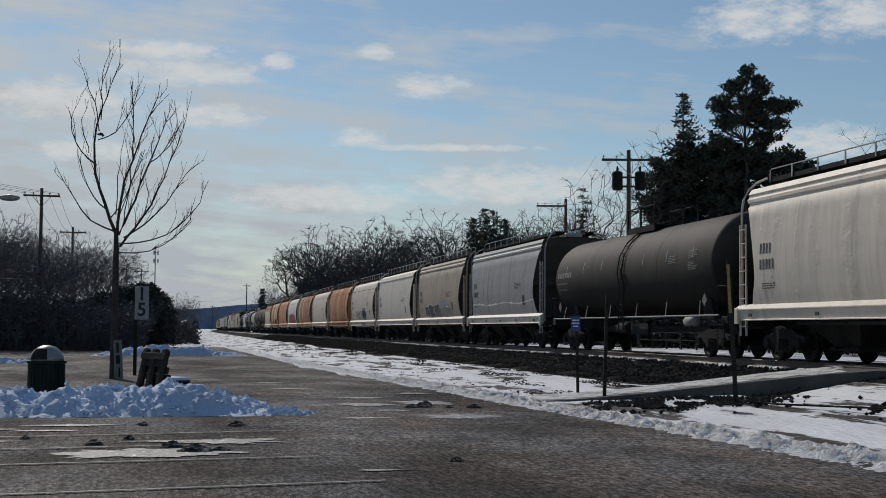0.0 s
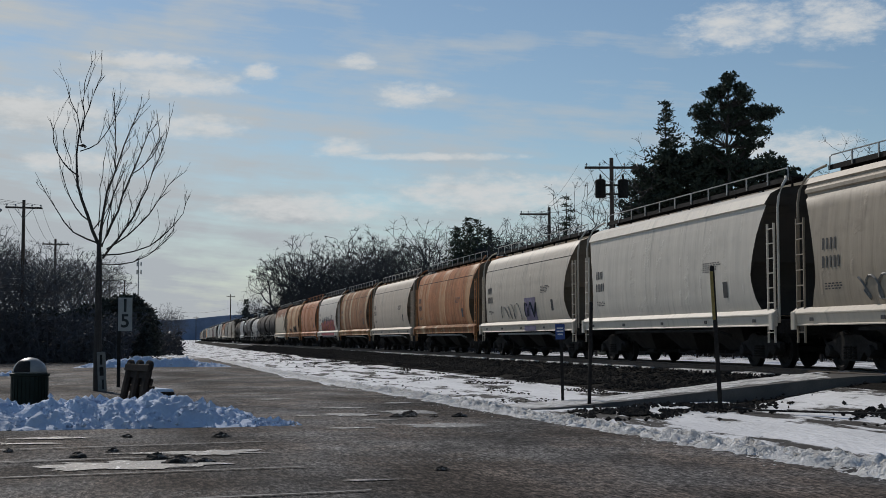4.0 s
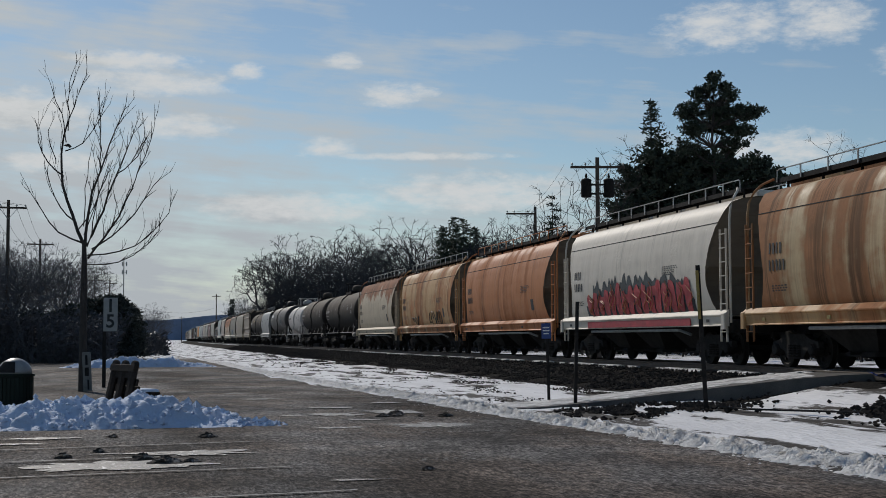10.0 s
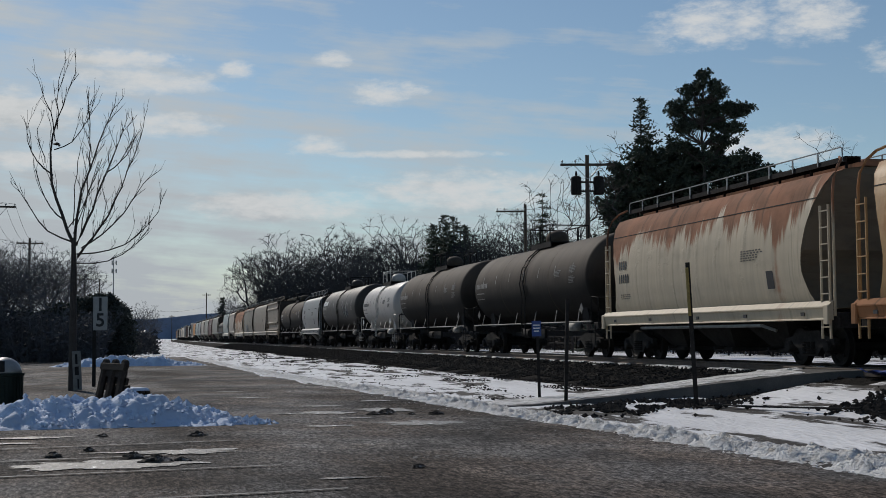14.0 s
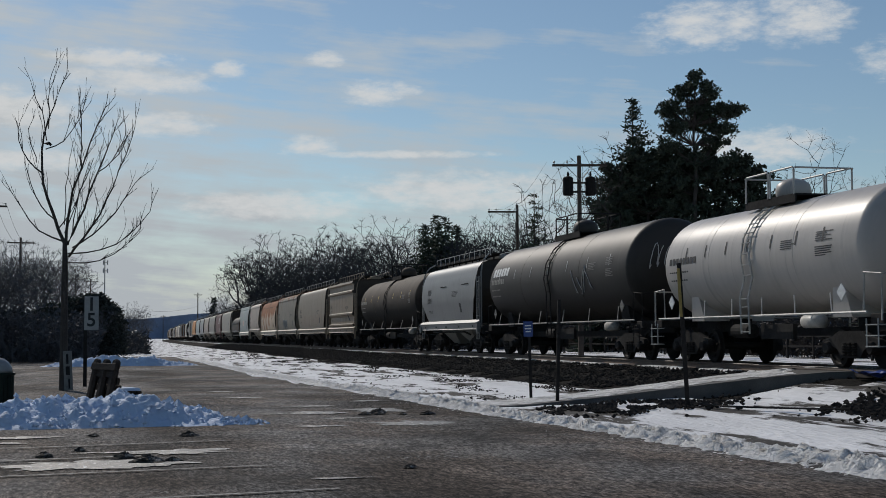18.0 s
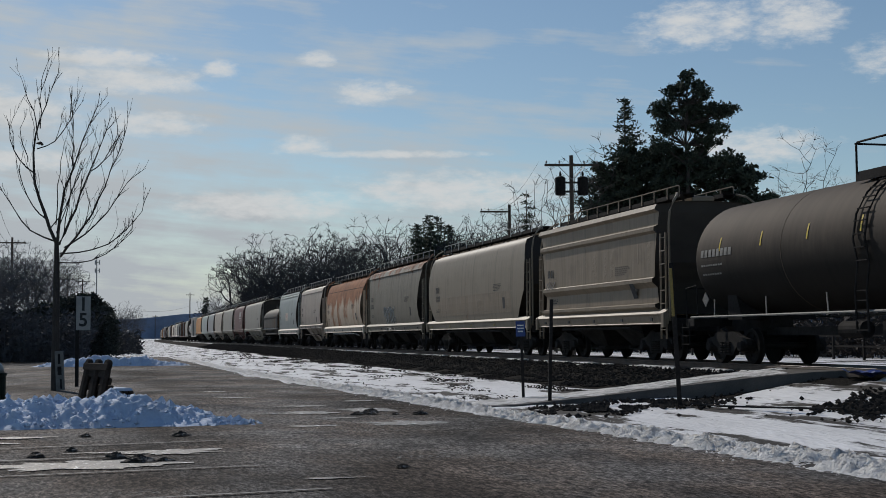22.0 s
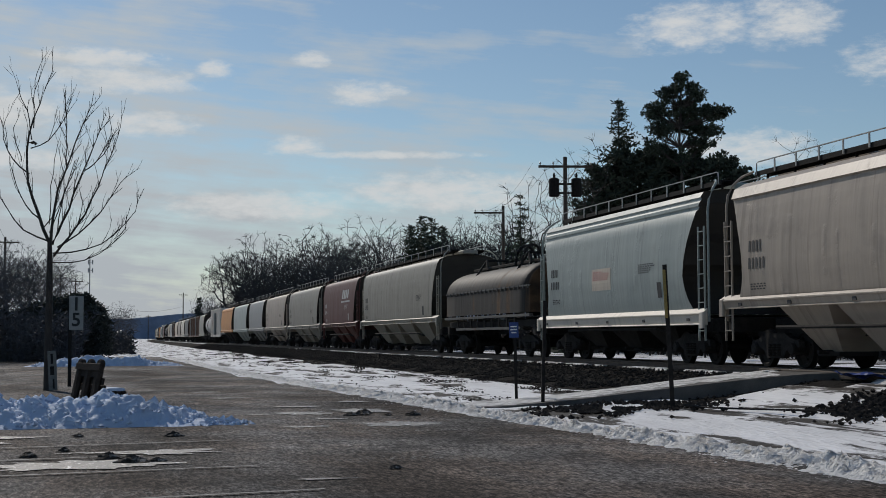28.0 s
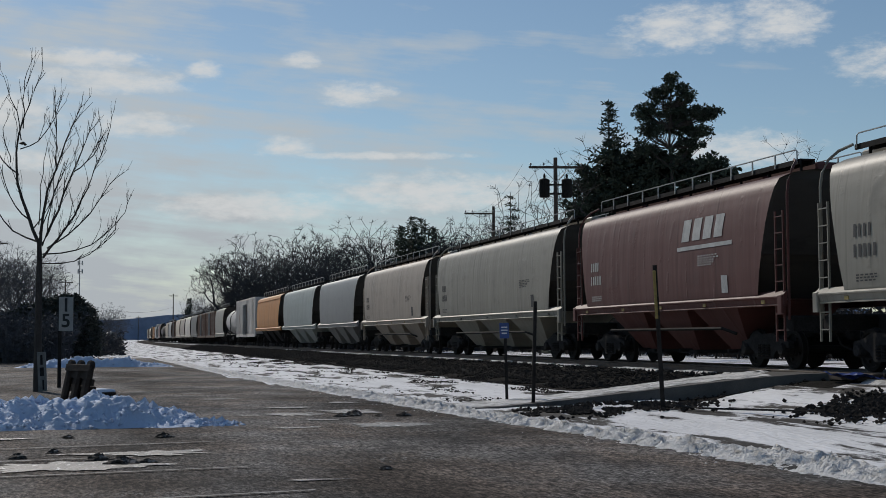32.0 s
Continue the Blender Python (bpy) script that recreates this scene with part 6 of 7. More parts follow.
    for i in range(26):
        a = 5.0 + 13.0 * (i + rnd.random()) / 26
        d = 300 - (a - 5) * 13.5 + rnd.uniform(-12, 12)
        e = 2.0 + (a - 5) * .14 + rnd.uniform(-.4, .5)
        copy_thing(kinds[i % 4], spot(a, d, rnd.uniform(0, 360), (d * math.tan(radians(e)) + 1.2) / tall[i % 4]))
    # woods on the other side of the car park
    lab = "bare winter tree at the far edge of the car park"
    left = [bare_tree(lab, spot(-5.6, 112), 9.9, 41, 700, BRUSH, .2, .015, .44, 6), bare_tree(lab, spot(-3.0, 125), 10.1, 42, 700, BRUSH, .2, .015, .44)]
    for i, (a, d, k) in enumerate([(-7.4, 105, 1.0), (-6.6, 108, 1.05), (-6.1, 118, 1.1), (-5.0, 120, 1.0), (-4.3, 115, .95), (-3.7, 130, 1.05), (-2.4, 130, 1.0), (-1.8, 140, .9), (-8.6, 100, 1.0), (-10, 98, 1.0), (-6.9, 95, .9), (.75, 175, .62), (.45, 168, .5), (1.1, 190, .5), (-4.7, 98, .75)]):
        copy_thing(left[i % 2], spot(a, d, rnd.uniform(0, 360), k))
    cedar = dome_tree("dense dark rounded evergreen at the edge of the car park", spot(-.95, 118), 5.5, 51, 2.35)
    for a, d, k in ((-2.2, 117, .84), (-1.5, 121, .95), (-3.1, 119, .74), (-.35, 122, .86), (-4.0, 115, .72), (-5.2, 112, .7), (-6.3, 110, .72)):
        copy_thing(cedar, spot(a, d, a * 90, k))
    brush("left_thicket", "dark leafless thicket along the car park", -22, -1.5, 96, 112, 4.2, 3, 2000, BRUSH, size=.42)
    brush("left_thicket", "dark leafless thicket along the car park", -1, 3.5, 140, 175, 2.4, 4, 160, BARK_FAR, size=.6)
    brush("railway_thicket", "dark leafless thicket behind the railway", 26, 36, 105, 240, 5.0, 5, 2200, BARK_FAR, size=.6)
    brush("railway_thicket", "dark leafless thicket behind the railway", 31, 38, 8, 118, 3.0, 15, 1800, BARK, size=.5)
    brush("railway_thicket", "dark leafless thicket behind the railway", 27, 40, 240, 400, 6.4, 6, 2200, BARK_FAR, size=.9)



build_trees()

# ---------------------------------------------------------------- poles and wires


def utility_pole(label, place, h, arm=1.6, arms=1, transformers=False, brace=True, arm_turn=0, side=0.0):
    t = thing("utility_pole", label, "utility pole", "utility poles", place)
    part("pole", Shape().tube([(0, 0, -.5), (0, 0, h * .5), (0, 0, h)], .16, 9, .11), POLE_WOOD, t)
    for k in range(arms):
        z = h - .55 - k * .9
        a = part("crossarm", Shape().bevel_box((side, -.14, z), (2 * arm, .11, .13), .01), POLE_WOOD, t)
        i = Shape()
        for x in (-arm + .1, -arm * .45, arm * .45, arm - .1):
            i.lathe('z', (x + side, -.14, z + .06), [(0, .02), (.06, .02), (.08, .055), (.14, .06), (.18, .03)], 8)
        tagged(part("insulator", i, GALV, a), kind="stuff")
        if brace:
            b = Shape().tube([(side - arm * .5, -.16, z - .05), (0, -.16, z - .8)], .02, 5)
            if not side:
                b.tube([(arm * .5, -.16, z - .05), (0, -.16, z - .8)], .02, 5)
            part("brace", b, GALV, a)
    if transformers:
        for x in (-.62, .62):
            c = Shape().lathe('z', (x, 0, h - 2.2), [(0, .26), (.05, .29), (.95, .29), (1.0, .24), (1.05, .1)], 16)
            c.lathe('z', (x, 0, h - 1.18), [(0, .05), (.15, .07), (.3, .03)], 8)
            part("transformer", c, WHEEL, t, "dark grey transformer can")
        part("bracket", Shape().box((0, 0, h - 1.5), (1.0, .12, .1)).box((0, 0, h - 2.0), (1.0, .12, .1)), STEEL_DARK, t)
    return t


def wire(pts, sag, r=.012, n=14):
    s = Shape()
    for a, b in zip(pts, pts[1:]):
        a, b = Vector(a), Vector(b)
        s.tube([a.lerp(b, i / n) - Vector((0, 0, sag * 4 * (i / n) * (1 - i / n))) for i in range(n + 1)], r, 3)
    return s


def build_poles():
    def on(az, d, h, **k):
        x, y = polar(az, d)
        z = ground_z(x, y)
        utility_pole(k.pop("label"), pose(x, y, z, 0, 0, k.pop("turn", -11)), h, **k)
        return x, y, z + h
    a = on(19.3, 75, 11.05, arm=1.5, transformers=True, label="wooden utility pole with two transformer cans behind the railway")
    b = on(16.68, 104, 11.1, arm=1.15, side=-1.1, label="wooden utility pole with a one-sided crossarm")
    c = on(-4.95, 101, 11.5, arm=1.25, turn=5, label="wooden utility pole beside the bare woods")
    d = on(-3.7, 145, 11.9, arm=1.3, turn=5, label="wooden utility pole beside the bare woods")
    e = on(-1.55, 235, 12.0, arm=1.3, turn=5, label="distant wooden utility pole")
    f = on(-.95, 250, 12.2, arm=1.3, turn=5, label="distant wooden utility pole")
    g = on(3.35, 330, 12.2, arm=1.0, turn=5, label="distant wooden utility pole behind the train")
    h = on(1.95, 520, 10.0, arm=1.0, turn=5, label="distant wooden utility pole behind the train")
    s = Shape()
    for dx in (-1.8, -.8, .8, 1.8):
        w = wire([(a[0] + dx * .98, a[1] - dx * .2, a[2] - .35), (b[0] - 1.1 + dx * .5, b[1], b[2] - .35), (37, 150, 11.0), (42, 260, 11)], .9, .007)
        s.add(w.v, w.f)
    solid("power_line", s, STEEL_DARK, "thin sagging power lines behind the railway", "wire")
    s = Shape()
    for dx in (-1.2, -.5, .5, 1.2):
        w = wire([(-30 + dx, 40, 13.5), (c[0] + dx, c[1], c[2] - .35), (d[0] + dx, d[1], d[2] - .35), (e[0] + dx, e[1], e[2] - .35), (f[0] + dx, f[1], f[2] - .4)], 1.3)
        s.add(w.v, w.f)
    for z in (3.8, 4.6, 6.0):
        w = wire([(-30, 40, 9 - z * .2), (c[0], c[1], c[2] - z), (d[0], d[1], d[2] - z), (e[0], e[1], e[2] - z)], 1.8, .02)
        s.add(w.v, w.f)
    sw = Shape()
    for z0, z1, sag in ((6.0, 5.6, .55), (6.5, 6.2, 1.5), (5.6, 6.6, .35)):
        w = wire([(c[0], c[1], c[2] - z0), (d[0], d[1], d[2] - z1)], sag, .018)
        sw.add(w.v, w.f)
        w = wire([(-24, 62, c[2] - z0 + 1), (c[0], c[1], c[2] - z0)], .6, .016)
        sw.add(w.v, w.f)
    solid("service_wire", sw, GALV, "pale drooping service cables between the poles", "wire")
    w = wire([(f[0], f[1], f[2] - 3), (g[0], g[1], g[2] - 3.2)], 2.0, .02)
    s.add(w.v, w.f)
    solid("power_line", s, STEEL_DARK, "thin sagging wires along the car park", "wire")
    # far mast with antenna drums
    x, y = polar(-.4, 600)
    t = thing("radio_mast", "slender far radio mast with antenna panels", "mast", "", pose(x, y, 0))
    part("mast", Shape().tube([(0, 0, 0), (0, 0, 36.5)], .35, 8, .2), GALV, t)
    for z in (30.5, 34.0):
        for k in range(3):
            a0 = k * 2.094
            part("antenna_panel", Shape().bevel_box((1.1 * math.cos(a0), 1.1 * math.sin(a0), z), (.6, .5, 1.8), .08).box((.5 * math.cos(a0), .5 * math.sin(a0), z), (1.0, .2, .2)), GALV, t)
    # street lamp whose arm reaches into view
    x, y = polar(-7.6, 62)
    t = thing("street_lamp", "grey street lamp with a long arm over the car park", "street lamp", "", pose(x, y, 0, 0, 0, 4))
    part("pole", Shape().tube([(0, 0, 0), (0, 0, 7.2)], .1, 9, .07), GALV, t)
    part("arm", Shape().tube([(0, 0, 7.0), (.6, 0, 7.2), (1.25, 0, 7.23)], .035, 7), GALV, t)
    part("luminaire", Shape().lathe('x', (1.55, 0, 7.2), [(-.42, .06), (-.3, .12), (0, .15), (.3, .11), (.42, .03)], 14), GALV, t)


build_poles()

# ---------------------------------------------------------------- distance


def build_distance():
    s = Shape()
    n = 60
    for i in range(n + 1):
        az = -30 + 62 * i / n
        x, y = polar(az, 3200)
        top = 46 + 5 * nz(az * .3, 0, 2) + 3 * nz(az * 1.3, 0, 5) + 1.5 * nz(az * 5, 0, 6)
        top += 20 * max(0.0, min(1.0, (az - 1) / 4))
        s.v += [(x, y, -5), (x, y, top), (x * 1.15, y * 1.15, top * .5)]
    for i in range(n):
        for k in (0, 1):
            s.f.append((3 * i + k, 3 * i + 3 + k, 3 * i + 4 + k, 3 * i + 1 + k))
    solid("far_hill", s, HILL, "blue hazy wooded ridge on the horizon", "hill", kind="structure")
    x, y = polar(.86, 300)
    t = thing("shed", "small pale shed far beyond the car park", "building", "", pose(x, y, 0, 0, 0, 10))
    part("wall", Shape().box((0, 0, 1.3), (2.4, 3, 2.6)), WHITE_PIPE, t)
    part("roof", Shape().add([(-1.4, -1.7, 2.6), (1.4, -1.7, 2.6), (1.4, 1.7, 2.6), (-1.4, 1.7, 2.6), (0, -1.7, 3.3), (0, 1.7, 3.3)], [(0, 1, 4), (3, 5, 2), (0, 4, 5, 3), (1, 2, 5, 4), (0, 3, 2, 1)]), GALV, t)
    part("door", Shape().bevel_box((0, -1.52, 1.0), (.9, .06, 2.0), .02), STEEL_DARK, t)


build_distance()

# ---------------------------------------------------------------- snow banks


def snow_bank(label, x0, x1, y0, y1, h, seed, lumps=160, taper=2.0, crest=None, steep=.5, smooth_from=None):
    """A ploughed bank: a lumpy ridge with loose clods on its slopes."""
    rnd = random.Random(seed)
    s = Shape()
    nx, ny = min(260, int((x1 - x0) / .045)), min(95, int((y1 - y0) / .05))

    def height(x, y):
        v = (y - y0) / (y1 - y0)
        e = min(1.0, (x - x0) / taper, (x1 - x) / taper)
        m = steep
        k = max(0.0, 1 - ((m - v) / m if v < m else (v - m) / (1 - m)) ** 1.25) * max(0.0, e) ** .7
        z = h * k * (.80 + .30 * nz(x, y, seed, .7) + (crest(x) if crest else 0))
        d1 = noise.voronoi((x * 2.6, y * 2.6, seed))[0][0]
        d2 = noise.voronoi((x * 6.5 + 3, y * 6.5, seed + 1))[0][0]
        rough = 1.0 if smooth_from is None else .35 + .65 * max(0.0, min(1.0, (x - smooth_from) / .8 + .5))
        return z + rough * min(1, k * 2.5) * (.24 * (.45 - d1) + .11 * (.45 - d2) + .05 * nz(x, y, seed + 3, 9) + .02 * nz(x, y, seed + 4, 24)) - .03
    for j in range(ny + 1):
        for i in range(nx + 1):
            x = x0 + (x1 - x0) * i / nx
            wob = .18 * nz(x, seed, 0, 1.2)
            y = y0 + (y1 - y0) * j / ny
            s.v.append((x, y + wob, height(x, y)))
    n = nx + 1
    for j in range(ny):
        s.f += [(j * n + i, j * n + i + 1, (j + 1) * n + i + 1, (j + 1) * n + i) for i in range(nx)]
    b = thing("snow_bank", label, "snow bank", "ploughed snow banks")
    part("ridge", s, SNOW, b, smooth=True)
    c = Shape()
    for _ in range(lumps):
        x = rnd.uniform(x0 + .2, x1 - .2)
        y = y0 + (y1 - y0) * rnd.betavariate(1.4, 2.2)
        r = rnd.uniform(.02, .07) * (1.9 if rnd.random() < .15 else 1)
        z = height(x, y)
        if z > .02 or rnd.random() < .4:
            c.rock((x, y, max(z, 0) + r * .3), r, rnd, .8)
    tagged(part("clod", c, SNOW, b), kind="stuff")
    return b


def build_snow():
    snow_bank("ploughed bank of blue-shaded crusty snow in the car park", -9, 2.35, 25.0, 28.4, .66, 3, 900, 2.0, lambda x: .16 * math.exp(-((x - .2) / .6) ** 2) - .08 * math.exp(-((x + 1.2) / .5) ** 2), .34, -2.4)
    snow_bank("thin tail of thrown snow at the end of the bank", 1.2, 3.0, 25.1, 26.2, .09, 9, 220, 1.0)
    snow_bank("low ploughed snow bank beyond the car park", -4.2, 4.9, 80, 83, .66, 5, 160, 3, None, .22)
    snow_bank("low ploughed snow bank beyond the car park", -22, -4.0, 62, 64, .30, 6, 120, 3, None, .25)
    # ragged ridge of thrown snow along the edge of the asphalt
    rnd = random.Random(8)
    s = Shape()
    ys = [9 + .06 * i for i in range(560)] + [42.6 + .25 * i for i in range(120)] + [72.6 + 1.0 * i for i in range(36)]
    prev, cols = None, 22
    for y in ys:
        e = lot_edge(min(y, 110)) + bend(y)
        w = 1.05 + .35 * nz(y, 1, 0, .35)
        o = len(s.v)
        for k in range(cols):
            f = k / (cols - 1)
            x = e - .25 + w * f + .10 * nz(y, 0, 3, .8) + .06 * nz(y, 0, 8, 3.1)
            d1 = noise.voronoi((x * 4.2, y * 4.2, 2))[0][0]
            d2 = noise.voronoi((x * 10, y * 10, 5))[0][0]
            env = math.sin(math.pi * min(1, f * 1.0)) ** .7
            z = env * (.11 * (.75 + .7 * nz(y, f * 2, 4, .9)) + .16 * (.42 - d1) + .15 * (.42 - d2) + .08 * nz(x, y, 9, 18))
            s.v.append((x, y, max(z, -.03) + ground_z(x, y) - .012))
        if prev is not None:
            s.f += [(prev + k, prev + k + 1, o + k + 1, o + k) for k in range(cols - 1)]
        prev = o
    v = thing("snow_ridge", "ragged ridge of thrown snow along the asphalt edge", "snow bank", "ploughed snow banks")
    part("ridge", s, RIDGE_SNOW, v, smooth=True)
    c = Shape()
    for _ in range(2600):
        y = 10 + 62 * rnd.random() ** 1.5
        e = lot_edge(y) + bend(y)
        x = e + rnd.gauss(.25, .33)
        r = rnd.uniform(.008, .026)
        c.rock((x, y, ground_z(x, y) + (.06 if 0 < x - e < .6 else 0) * rnd.random() + r * .3), r, rnd, .8)
    tagged(part("clod", c, RIDGE_SNOW, v), kind="stuff")
    # patches of packed snow and ice on the asphalt
    for x0, x1, y0, y1 in ((-2.2, -.6, 22.6, 23.2), (-2.4, -1.1, 21.6, 21.95), (-1.7, 1.2, 16.9, 18.7), (.1, 1.7, 18.9, 20.1), (3.4, 4.9, 27.6, 29.4), (3.6, 5.2, 31, 31.8), (3.0, 4.2, 24.0, 24.6), (2.6, 4.0, 36, 36.8), (4.0, 4.9, 26.2, 26.8), (2.5, 3.6, 40, 41), (4.4, 6.4, 23.6, 25.6), (4.6, 6.5, 28.2, 30.4), (2.9, 3.6, 28.2, 28.5), (-.6, .9, 19.4, 19.75), (-3.4, -1.9, 19.6, 20.0), (2.0, 2.9, 15.2, 15.4), (5.6, 6.6, 33, 34), (-3.2, -2.0, 22.0, 22.25)):
        q = Shape()
        n = 64
        cx, cy = (x0 + x1) / 2, (y0 + y1) / 2
        q.v.append((cx, cy, .034))
        for i in range(n):
            a = 6.2832 * i / n
            k = .7 + .5 * nz(math.cos(a) * 2 + cx, math.sin(a) * 2 + cy, 3) + .35 * nz(math.cos(a) * 9 + cx, math.sin(a) * 9, 5)
            q.v.append((cx + math.cos(a) * (x1 - x0) / 2 * k, cy + math.sin(a) * (y1 - y0) / 2 * k, .024))
        q.f += [(0, 1 + i, 1 + (i + 1) % n) for i in range(n)]
        solid("ice_patch", q, ICE, "thin patch of packed snow and ice on asphalt", "ice", "ice patches")


ICE = material("packed_icy_snow", (0.55, 0.54, 0.52), 0.5, 0, 0.4, 18.0, 60, 0.8, second=(0.085, 0.076, 0.068), amount=0.72, sharp=.10, stretch=(1, .30, 1))
build_snow()

# ---------------------------------------------------------------- car park things


def build_lot_things():
    # parking lines
    for x0, y0, x1, y1 in ((-3.6, 13.1, 2.3, 14.2), (-3.6, 16.1, 1.9, 17.0), (-4, 20.2, 1.9, 21.3), (-3, 18.3, .6, 18.9)):
        d = Vector((x1 - x0, y1 - y0, 0))
        nrm = Vector((-d.y, d.x, 0)).normalized() * .036
        q = Shape()
        n = 16
        for i in range(n + 1):
            p = Vector((x0, y0, .032)) + d * i / n
            k = 1 + .25 * nz(p.x, p.y, 2, 3)
            q.v += [p - nrm * k, p + nrm * k]
        q.f += [(2 * i, 2 * i + 2, 2 * i + 3, 2 * i + 1) for i in range(n)]
        solid("parking_line", q, LINE, "worn white painted parking line", "road marking", "parking lines", kind="structure")
    # clumps of dirt
    rnd = random.Random(4)
    for x, y, r in ((.42, 17.9, .15), (.15, 18.7, .11), (-.9, 19.2, .09), (-.45, 20.0, .07), (1.2, 22.6, .10), (3.5, 16.3, .06), (5.25, 27.7, .14), (5.0, 27.5, .10), (6.25, 27.3, .11), (5.75, 27.4, .06), (-1.9, 20.3, .06), (-.3, 22.9, .07), (5.4, 28.2, .12), (.75, 18.0, .08)):
        q = Shape()
        n, m = 16, 7
        for j in range(m + 1):
            for i in range(n):
                an, k = 6.2832 * i / n, 1 - j / m
                w = 1 + .55 * nz(math.cos(an) * 1.6 + x, math.sin(an) * 1.6 + y, j * .5) + .3 * nz(math.cos(an) * 5 + x, math.sin(an) * 5, y + j)
                q.v.append((math.cos(an) * r * 1.5 * k * w, math.sin(an) * r * 1.2 * k * w, r * .6 * (1 - k * k) * (1 + .6 * nz(an * 2 + x, k * 4, y)) - .01))
        for j in range(m):
            q.f += [(j * n + i, j * n + (i + 1) % n, (j + 1) * n + (i + 1) % n, (j + 1) * n + i) for i in range(n)]
        solid("dirt_clump", q, DIRT, "dark clump of frozen dirt and slush", "dirt", "dirt clumps", place=pose(x, y, .03))

    # litter bin with a domed hood
    t = thing("litter_bin", "dark green litter bin with a pale domed hood", "litter bin", "", pose(-2.51, 31.2, 0, 0, 0, -14))
    part("barrel", Shape().lathe('z', (0, 0, 0), [(0, .35), (.03, .37), (.80, .39), (.81, .425), (.865, .43), (.87, .36)], 28), GREEN, t)
    for k in range(28):
        an = 6.2832 * k / 28
        part("slat", Shape().box((.392 * math.cos(an), .392 * math.sin(an), .42), (.012, .070, .74), Euler((0, 0, an)).to_matrix()), GREEN, t)
    prof = [(.37 * math.cos(an), .87 + .34 * math.sin(an)) for an in (0, .2, .4, .6, .8, 1.0, 1.2, 1.4, 1.56)]
    part("hood", Shape().lathe('z', (0, 0, 0), [(z, max(.01, x)) for x, z in prof], 28), HOOD, t, "pale domed hood", smooth=True)
    o = Shape()
    for i in range(9):
        an = -2.35 + i * .14
        for q in (.08, .35, .62, .85):
            o.v.append((.38 * math.cos(q) * math.cos(an), .38 * math.cos(q) * math.sin(an), .87 + .35 * math.sin(q)))
    o.f += [(4 * i + k, 4 * i + 4 + k, 4 * i + 5 + k, 4 * i + 1 + k) for i in range(8) for k in range(3)]
    part("flap", o, STEEL_DARK, t, "dark swing flap")

    # number sign
    t = thing("number_sign", "white sign with two black digits on a steel post", "sign", "", pose(-.94, 47.0, 0, 0, 0, -11))
    part("post", Shape().box((0, .03, 1.3), (.11, .06, 3.0)), STEEL_DARK, t)
    part("plate", Shape().bevel_box((.20, 0, 2.44), (.47, .02, 1.12), .003), SIGN_WHITE, t)
    for ch, z in (("1", 2.72), ("5", 2.2)):
        cu = bpy.data.curves.new("digit", 'FONT')
        cu.body, cu.size, cu.align_x, cu.align_y, cu.extrude, cu.offset = ch, .62, 'CENTER', 'CENTER', .003, .012
        ob = new("digit", cu)
        dg = bpy.context.evaluated_depsgraph_get()
        me = bpy.data.meshes.new_from_object(ob.evaluated_get(dg))
        bpy.data.objects.remove(ob)
        me.materials.clear()
        me.materials.append(INK)
        d = part("digit", me, INK, t)
        at(d, .20, -.016, z, 90, 0, 0)

    # bench that faces the railway, its back to the car park
    t = thing("park_bench", "dark wooden slatted bench with snow on its seat", "bench", "", pose(.10, 31.0, .02, 0, 0, 110))
    for x in (-.66, .66):
        e = Shape().box((x, 0, .21), (.07, .5, .40))
        part("end_frame", e, STEEL_DARK, t)
    for x in (-.6, 0, .6):
        q = part("back_post", Shape().bevel_box((0, 0, -.04), (.26, .12, .86), .05).lathe('y', (0, 0, .39), [(-.06, .11), (-.03, .13), (.03, .13), (.06, .11)], 14), BENCH, t)
        at(q, x, .36, .62, 12)
    for k in range(4):
        part("seat_slat", Shape().bevel_box((0, -.2 + k * .125, .42), (1.5, .1, .05), .01), BENCH, t)
    for k in range(4):
        q = part("back_slat", Shape().bevel_box((0, 0, 0), (1.5, .055, .148), .012), BENCH, t)
        at(q, 0, .235 + k * .033, .50 + k * .155, 12)
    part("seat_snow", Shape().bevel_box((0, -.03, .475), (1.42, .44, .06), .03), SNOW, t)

    # posts by the foot path
    t = thing("sign_post", "thin steel post with a small blue sign", "sign", "posts by the path", pose(9.5, 30.7, ground_z(9.5, 30.7), 0, -1.2, -17))
    part("post", Shape().box((0, 0, .9), (.07, .05, 1.9)), STEEL_DARK, t)
    p = part("plate", Shape().bevel_box((-.02, -.04, 1.66), (.22, .012, .36), .003), BLUE, t, "small blue plate")
    part("legend", Shape().box((-.02, -.048, 1.74), (.15, .004, .03)).box((-.02, -.048, 1.67), (.16, .004, .03)).box((-.02, -.048, 1.6), (.12, .004, .03)), WHITE_INK, p)
    t = thing("sign_post", "bare thin steel post beside the path", "post", "posts by the path", pose(9.55, 28.9, ground_z(9.55, 28.9), 0, 1.6, -10))
    part("post", Shape().box((0, 0, 1.1), (.075, .05, 2.4)), STEEL_DARK, t)
    t = thing("sign_post", "tall leaning post with a narrow yellow marker seen edge-on", "sign", "posts by the path", pose(10.9, 24.9, ground_z(10.9, 24.9), 1, -2.6, -22))
    part("post", Shape().box((0, 0, 1.35), (.085, .06, 2.95)), STEEL_DARK, t)
    part("marker", Shape().bevel_box((-.02, -.05, 2.25), (.06, .03, .95), .01), YELLOW, t, "narrow faded yellow marker")

